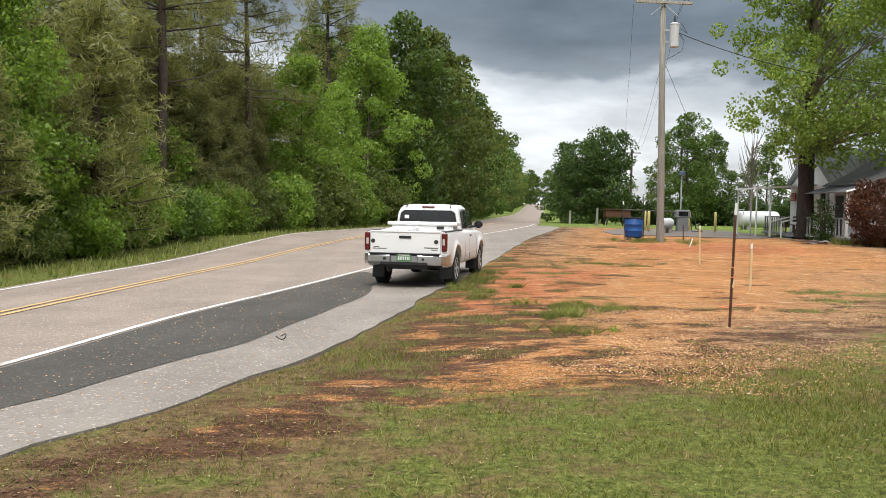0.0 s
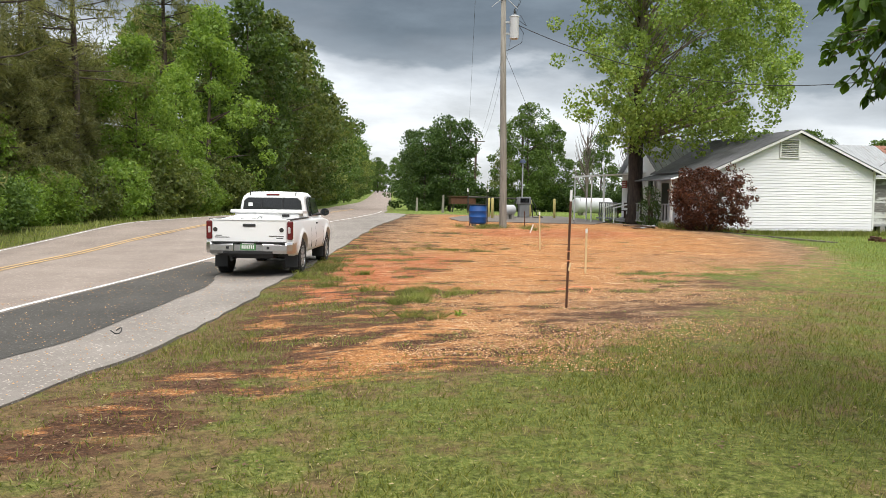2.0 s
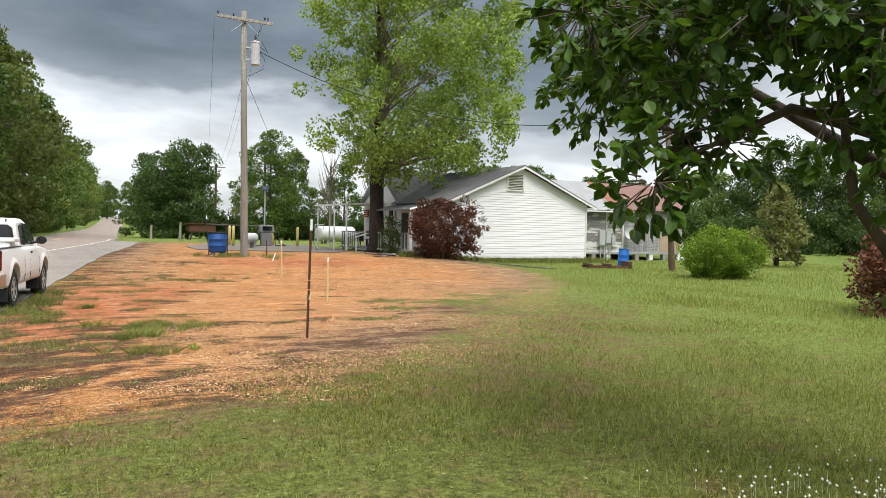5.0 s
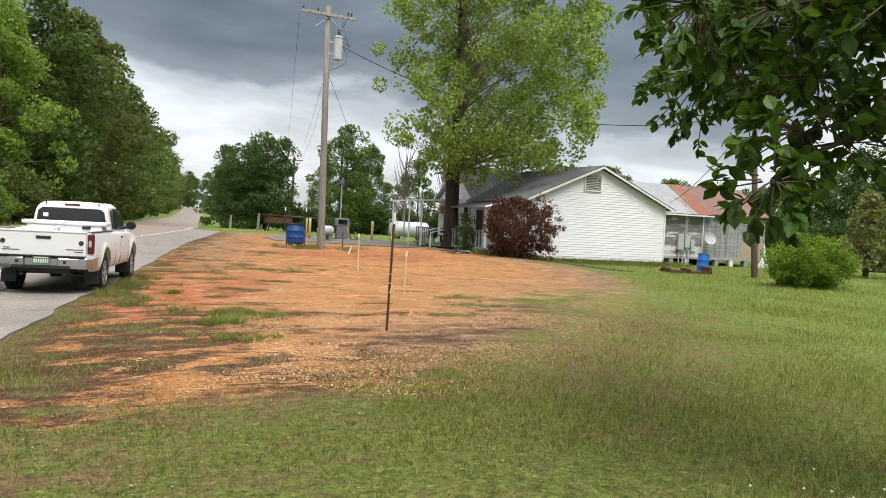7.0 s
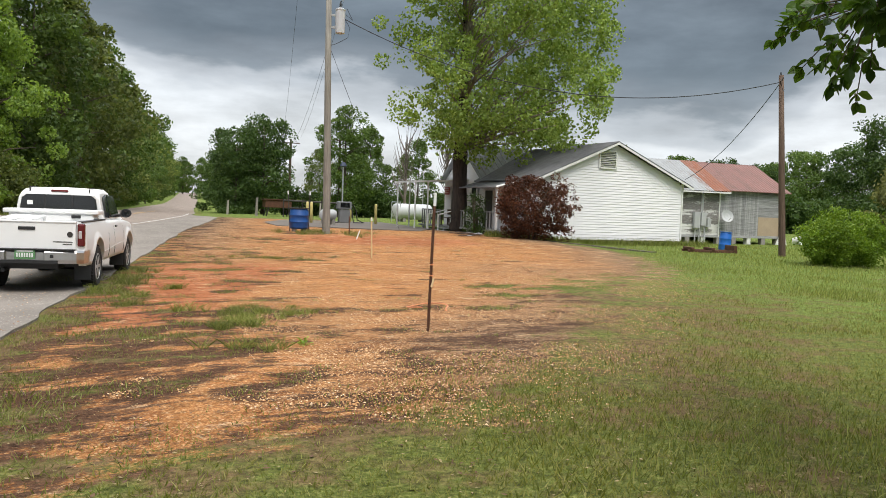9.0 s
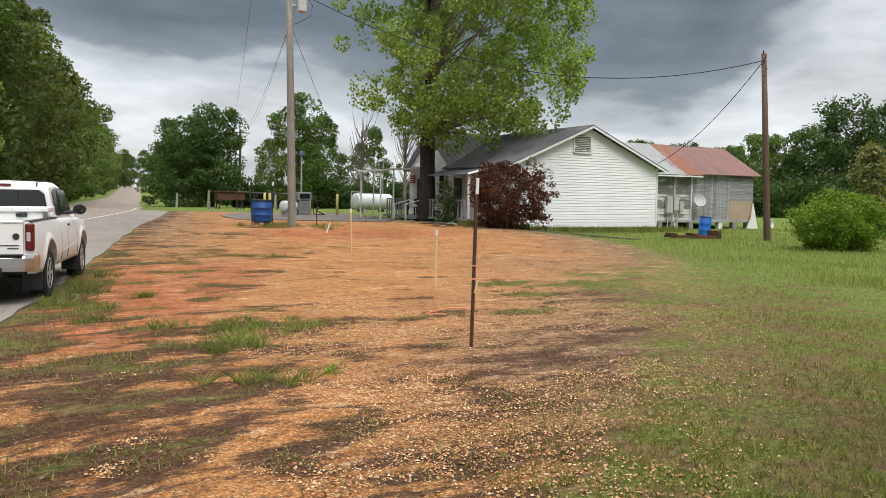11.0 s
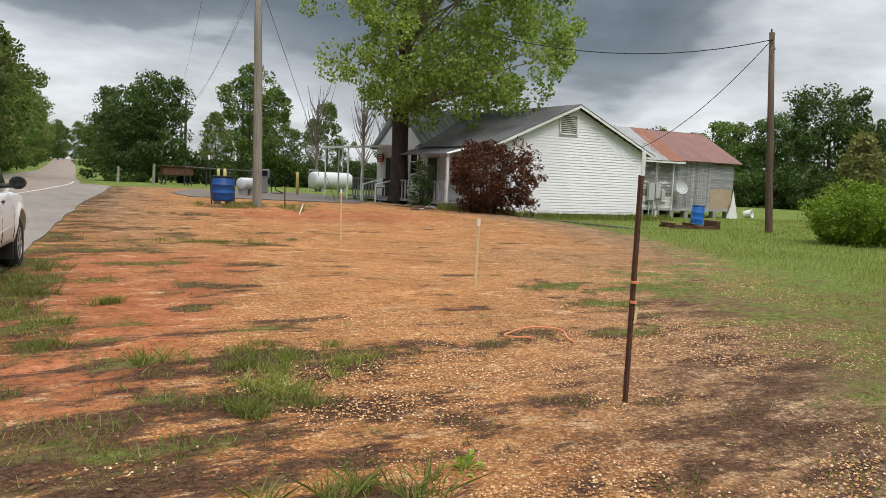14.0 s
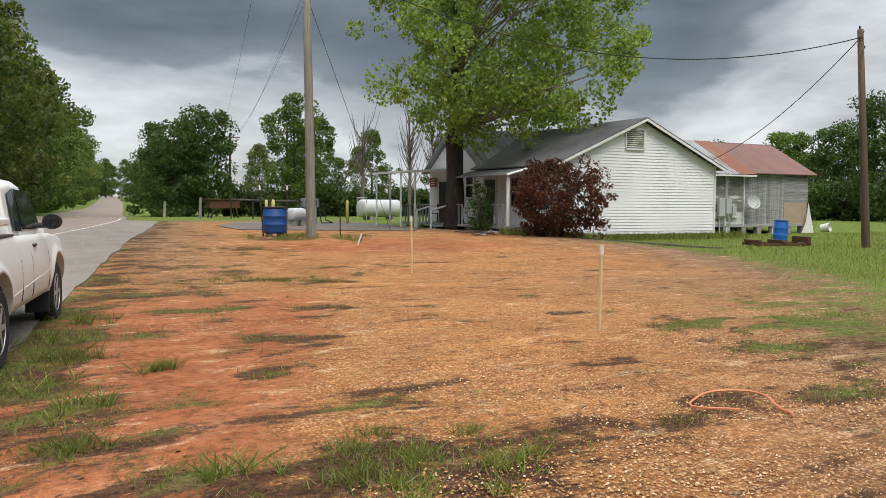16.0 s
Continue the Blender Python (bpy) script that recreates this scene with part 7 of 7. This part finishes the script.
# ---- grass blades, pebbles, clover ----
def build_grass():
    rng = np.random.default_rng(12)

    def blades(name, P, h, w, mat, label, lean=0.5):
        n = len(P)
        a = rng.uniform(0, 6.28, n)
        hh = h * rng.uniform(0.5, 1.3, n)
        t = np.stack([np.cos(a), np.sin(a), np.zeros(n)], 1)
        l_ = rng.normal(size=(n, 2)) * lean * hh[:, None]
        base = np.stack([P[:, 0], P[:, 1], gz(P[:, 0], P[:, 1]) - 0.02], 1)
        tip = base + np.stack([l_[:, 0], l_[:, 1], hh + 0.02], 1)
        mid = (base + tip) / 2 + np.array([0, 0, 0.15])[None] * hh[:, None] * 0.5
        V = np.stack([base - t * w, base + t * w, mid + t * w * 0.7, tip, mid - t * w * 0.7], 1).reshape(-1, 3)
        i = np.arange(n)[:, None] * 5
        F = [(k, k + 1, k + 2, k + 3, k + 4) for k in range(0, n * 5, 5)]
        ob = soup(name, V, F, mat)
        return tagged(ob, label, "grass", kind="stuff")

    def pts(n, x0, x1, y0, y1, f):
        x, y = rng.uniform(x0, x1, n), rng.uniform(y0, y1, n)
        keep = rng.uniform(size=n) < f(x, y)
        return np.stack([x[keep], y[keep]], 1)
    off_road = lambda x, y: (x > on(RX, y) + 0.05)
    nz = lambda x, y, s, k: np.array([noise.noise((a * s, b * s, k)) for a, b in zip(x, y)])
    near = lambda x, y: np.clip((9.0 / np.maximum(3.5, np.hypot(x, y))) ** 1.4, 0, 1)
    P = pts(430000, -4, 19, 3, 24, lambda x, y: np.where((x > 4.5) & (y > 8), np.clip(0.1 - pad_distance(x, y) * 0.3, 0, 1), np.clip(0.6 - pad_distance(x, y) * 0.5, 0, 1) * (1 - 0.55 * sm((0.8 - x) / 1.8) * sm((9.5 - y) / 2))) * near(x, y) * off_road(x, y))
    blades("lawn_grass", P, 0.042, 0.005, m_blade, "short mown lawn grass", 0.8)
    P = pts(130000, 2.5, 30, 1.5, 30, lambda x, y: np.maximum(sm((x - 13) / 4), sm((x - 2.9) / 1.5) * sm((8.5 - y) / 3)) * np.clip(0.3 - pad_distance(x, y), 0, 1) * np.clip(near(x, y) * 1.3, 0, 1))
    blades("tall_grass", P, 0.11, 0.005, m_blade_tall, "taller uncut field grass", 0.35)
    P = pts(90000, 14, 44, 8, 38, lambda x, y: np.clip(-pad_distance(x, y) * 0.3, 0, 1) * (nz(x, y, 0.3, 2.0) * 0.6 + 0.5))
    blades("field_grass", P, 0.11, 0.008, m_blade_tall, "tufty field grass", 0.3)
    # weeds in the gravel, thick along the asphalt edge
    P = pts(420000, -3, 13, 4.5, 34, lambda x, y: off_road(x, y) * np.clip((weed_field(x, y) - 0.25) * 0.75, 0, 1) * (pad_distance(x, y) > -0.6) * np.clip(14 / np.maximum(y, 8), 0, 1))
    blades("weed_grass", P, 0.045, 0.0045, m_blade_tall, "sparse weedy grass in gravel", 0.8)
    for cx, cy, r, h, n in ((0.75, 17.9, 0.25, 0.15, 260), (0.45, 16.9, 0.22, 0.14, 180), (1.2, 20.3, 0.25, 0.15, 160), (0.55, 19.0, 0.3, 0.15, 240), (9.4, 35.3, 1.2, 0.16, 1200), (8.4, 36.2, 0.9, 0.16, 700), (4.5, 24.5, 0.9, 0.06, 900),
                            (1.5, 17.1, 0.12, 0.09, 260), (1.35, 13.95, 0.12, 0.14, 160), (1.75, 10.85, 0.2, 0.13, 320), (2.2, 13.75, 0.4, 0.07, 900), (2.5, 13.4, 0.3, 0.08, 600), (1.7, 12.55, 0.3, 0.08, 600), (2.05, 12.95, 0.25, 0.08, 500), (0.75, 16.0, 0.2, 0.1, 260), (0.6, 14.95, 0.25, 0.09, 300)):
        sub_ = rng.normal(size=(9, 2)) * (r * 0.75, r * 0.5) + (cx, cy)
        q = sub_[rng.integers(0, 9, int(n * 0.7))] + rng.normal(size=(int(n * 0.7), 2)) * r * 0.16
        blades("grass_tuft", q, h, 0.005, m_blade_tall, "tuft of green grass in gravel", 0.8)
    bm = bmesh.new()
    V, F = [], []
    for k in range(46):
        a_, el_ = rng.uniform(0, 6.28), rng.uniform(0.2, 1.4)
        d_ = np.array([math.cos(a_) * math.cos(el_), math.sin(a_) * math.cos(el_), math.sin(el_)])
        t_ = np.array([-math.sin(a_), math.cos(a_), 0.0])
        o_ = np.array([2.3, 10.95, g1(2.3, 10.95)]) + d_ * rng.uniform(0.02, 0.09)
        ln_ = rng.uniform(0.03, 0.06)
        V += [tuple(o_), tuple(o_ + d_ * ln_ * 0.5 + t_ * ln_ * 0.32), tuple(o_ + d_ * ln_ + np.array([0, 0, -0.012])), tuple(o_ + d_ * ln_ * 0.5 - t_ * ln_ * 0.32)]
        F.append(tuple(range(k * 4, k * 4 + 4)))
        if k % 3 == 0:
            cyl(bm, (2.3, 10.95, g1(2.3, 10.95) - 0.02), tuple(o_), 0.003, 0.002, 4)
    W_ = thing("weed_plant", (0, 0, 0), "small leafy green weed growing in gravel", "weed")
    part("stems", bm, m_leaf_shrub, W_)
    soup("leaf_cluster", V, F, m_leaf_shrub, W_)
    P = pts(16000, -14, 4, 6, 70, lambda x, y: (x < on(LX, y) - 0.1) * (x > on(LX, y) - 2.6) * 1.0)
    blades("verge_grass", P, 0.2, 0.02, m_blade_tall, "green verge grass along the road", 0.3)
    P = pts(9000, 17, 30, 33.5, 36.2, lambda x, y: (y > 35.4) * 1.0)
    blades("wall_grass", P, 0.3, 0.014, m_blade_tall, "tall grass along the house wall", 0.3)
    # pebbles
    n = 270000
    x, y = rng.uniform(-2, 15, n), 7.3 + rng.exponential(6.0, n)
    keep = (pad_distance(x, y) > rng.uniform(-1.3, 1.6, n)) & (y < 30) & off_road(x, y) & (nz(x, y, 0.7, 3.0) > -0.35 + 0.75 * sm((np.interp(y, [8, 13.5, 17.9, 20.7, 28], [0.9, 1.9, 3.5, 4.6, 7]) - x) / 0.8 + 0.5)) & (rng.uniform(size=n) > weed_field(x, y) * 0.9)
    x, y = x[keep], y[keep]
    s = rng.uniform(0.004, 0.012, len(x))
    z = gz(x, y) + s * 0.1
    d6 = np.array([(1, 0, 0), (0, 1, 0), (-1, 0, 0), (0, -1, 0), (0.1, 0.1, 0.75), (0, 0, -0.5)])
    V = (np.stack([x, y, z], 1)[:, None] + d6[None] * s[:, None, None] * rng.uniform(0.6, 1.4, (len(x), 6, 3))).reshape(-1, 3)
    tri = np.array([(0, 1, 4), (1, 2, 4), (2, 3, 4), (3, 0, 4)])
    F = (np.arange(len(x))[:, None, None] * 6 + tri[None]).reshape(-1, 3)
    M = Mat("pebble_stone")
    g = M.n("NewGeometry")
    mp = M.done(M.ramp(g.outputs["Random Per Island"], (0.0, (0.16, 0.075, 0.032)), (0.45, (0.40, 0.20, 0.078)), (0.85, (0.56, 0.34, 0.16)), (1.0, (0.74, 0.58, 0.40))), 0.85)
    tagged(soup("gravel", V, F, mp), "loose tan and orange gravel pebbles", "gravel", kind="stuff")
    def bits(name, P, size, mat, label, lo=0.2, hi=0.5):
        n_ = len(P)
        a = rng.uniform(0, 6.28, n_)
        s_ = size * rng.uniform(0.5, 1.5, n_)
        c = np.stack([P[:, 0], P[:, 1], gz(P[:, 0], P[:, 1]) + rng.uniform(0.008, 0.03, n_)], 1)
        u = np.stack([np.cos(a), np.sin(a), rng.normal(size=n_) * 0.1], 1) * s_[:, None]
        w_ = np.stack([-np.sin(a), np.cos(a), rng.normal(size=n_) * 0.2], 1) * s_[:, None] * rng.uniform(lo, hi, (n_, 1))
        V_ = np.stack([c - u, c + w_, c + u, c - w_], 1).reshape(-1, 3)
        tagged(soup(name, V_, np.arange(n_ * 4).reshape(n_, 4), mat), label, "litter", kind="stuff")
    P = pts(120000, -4, 14, 4, 30, lambda x, y: off_road(x, y) * np.clip(0.75 * np.exp(-((x - on(RX, y) - 0.3) / 0.45) ** 2) + 0.30 * np.exp(-((pad_distance(x, y) - 0.4) / 0.9) ** 2) * (y < 15) + 0.45 * weed_field(x, y) + 0.5 * np.clip(nz(x, y, 1.1, 9.0) * 2 - 0.35, 0, 1) * (pad_distance(x, y) > -1.0), 0, 1) * np.clip(9 / np.maximum(np.hypot(x, y), 7), 0, 1))
    bits("leaf_litter", P, 0.02, simple("dead_leaf", (0.115, 0.062, 0.034), 0.9, var=0.5, scale=30, obj=False), "dark brown dead leaves and twigs on the ground")
    P = pts(9000, -1, 13, 8, 26, lambda x, y: (pad_distance(x, y) > 0.2) * off_road(x, y) * np.clip(nz(x, y, 0.8, 14.0) * 2.5, 0, 1))
    bits("twig_litter", P, 0.055, simple("dark_twig", (0.075, 0.045, 0.03), 0.9, var=0.4, scale=30, obj=False), "short dark twigs scattered on gravel", 0.04, 0.09)
    P = pts(6000, -3, 10, 3.2, 13, lambda x, y: off_road(x, y) * near(x, y) * 0.8)
    bits("straw_litter", P, 0.014, simple("pale_straw", (0.30, 0.23, 0.12), 0.9, var=0.3, scale=30, obj=False), "pale straw and clippings on the lawn")
    n2_ = 5000
    x, y = rng.uniform(-8, -0.5, n2_), rng.uniform(4.5, 24, n2_)
    k_ = (x > on(WX, y) - 0.4) & (x < on(RX, y) - 0.03)
    x, y = x[k_], y[k_]
    s = rng.uniform(0.005, 0.012, len(x))
    V = (np.stack([x, y, gz(x, y) + 0.037], 1)[:, None] + d6[None] * s[:, None, None] * rng.uniform(0.6, 1.4, (len(x), 6, 3))).reshape(-1, 3)
    F = (np.arange(len(x))[:, None, None] * 6 + tri[None]).reshape(-1, 3)
    tagged(soup("road_grit", V, F, mp), "loose pale grit on the asphalt shoulder", "gravel", kind="stuff")
    # clover heads
    q = np.array([4.75, 3.3]) + rng.normal(size=(85, 2)) * (0.55, 0.3)
    V, F = [], []
    for cx, cy in q:
        zz = g1(cx, cy) + rng.uniform(0.06, 0.13)
        i = len(V)
        r = rng.uniform(0.008, 0.013)
        V += [(cx + r, cy, zz), (cx, cy + r, zz), (cx - r, cy, zz), (cx, cy - r, zz), (cx, cy, zz + r), (cx, cy, zz - r), (cx, cy, g1(cx, cy) - 0.02), (cx + 0.004, cy, g1(cx, cy) - 0.02)]
        F += [(i, i + 1, i + 4), (i + 1, i + 2, i + 4), (i + 2, i + 3, i + 4), (i + 3, i, i + 4), (i + 1, i, i + 5), (i + 2, i + 1, i + 5), (i + 3, i + 2, i + 5), (i, i + 3, i + 5), (i + 5, i + 6, i + 7)]
    tagged(soup("clover_flowers", V, F, m_flower), "white clover flower heads in tall grass", "flowers", kind="stuff")


build_wood()
build_sycamore()
build_near_tree()
build_truck()
build_poles()
build_yard()
build_bushes()
build_grass()
build_annex()
build_house()
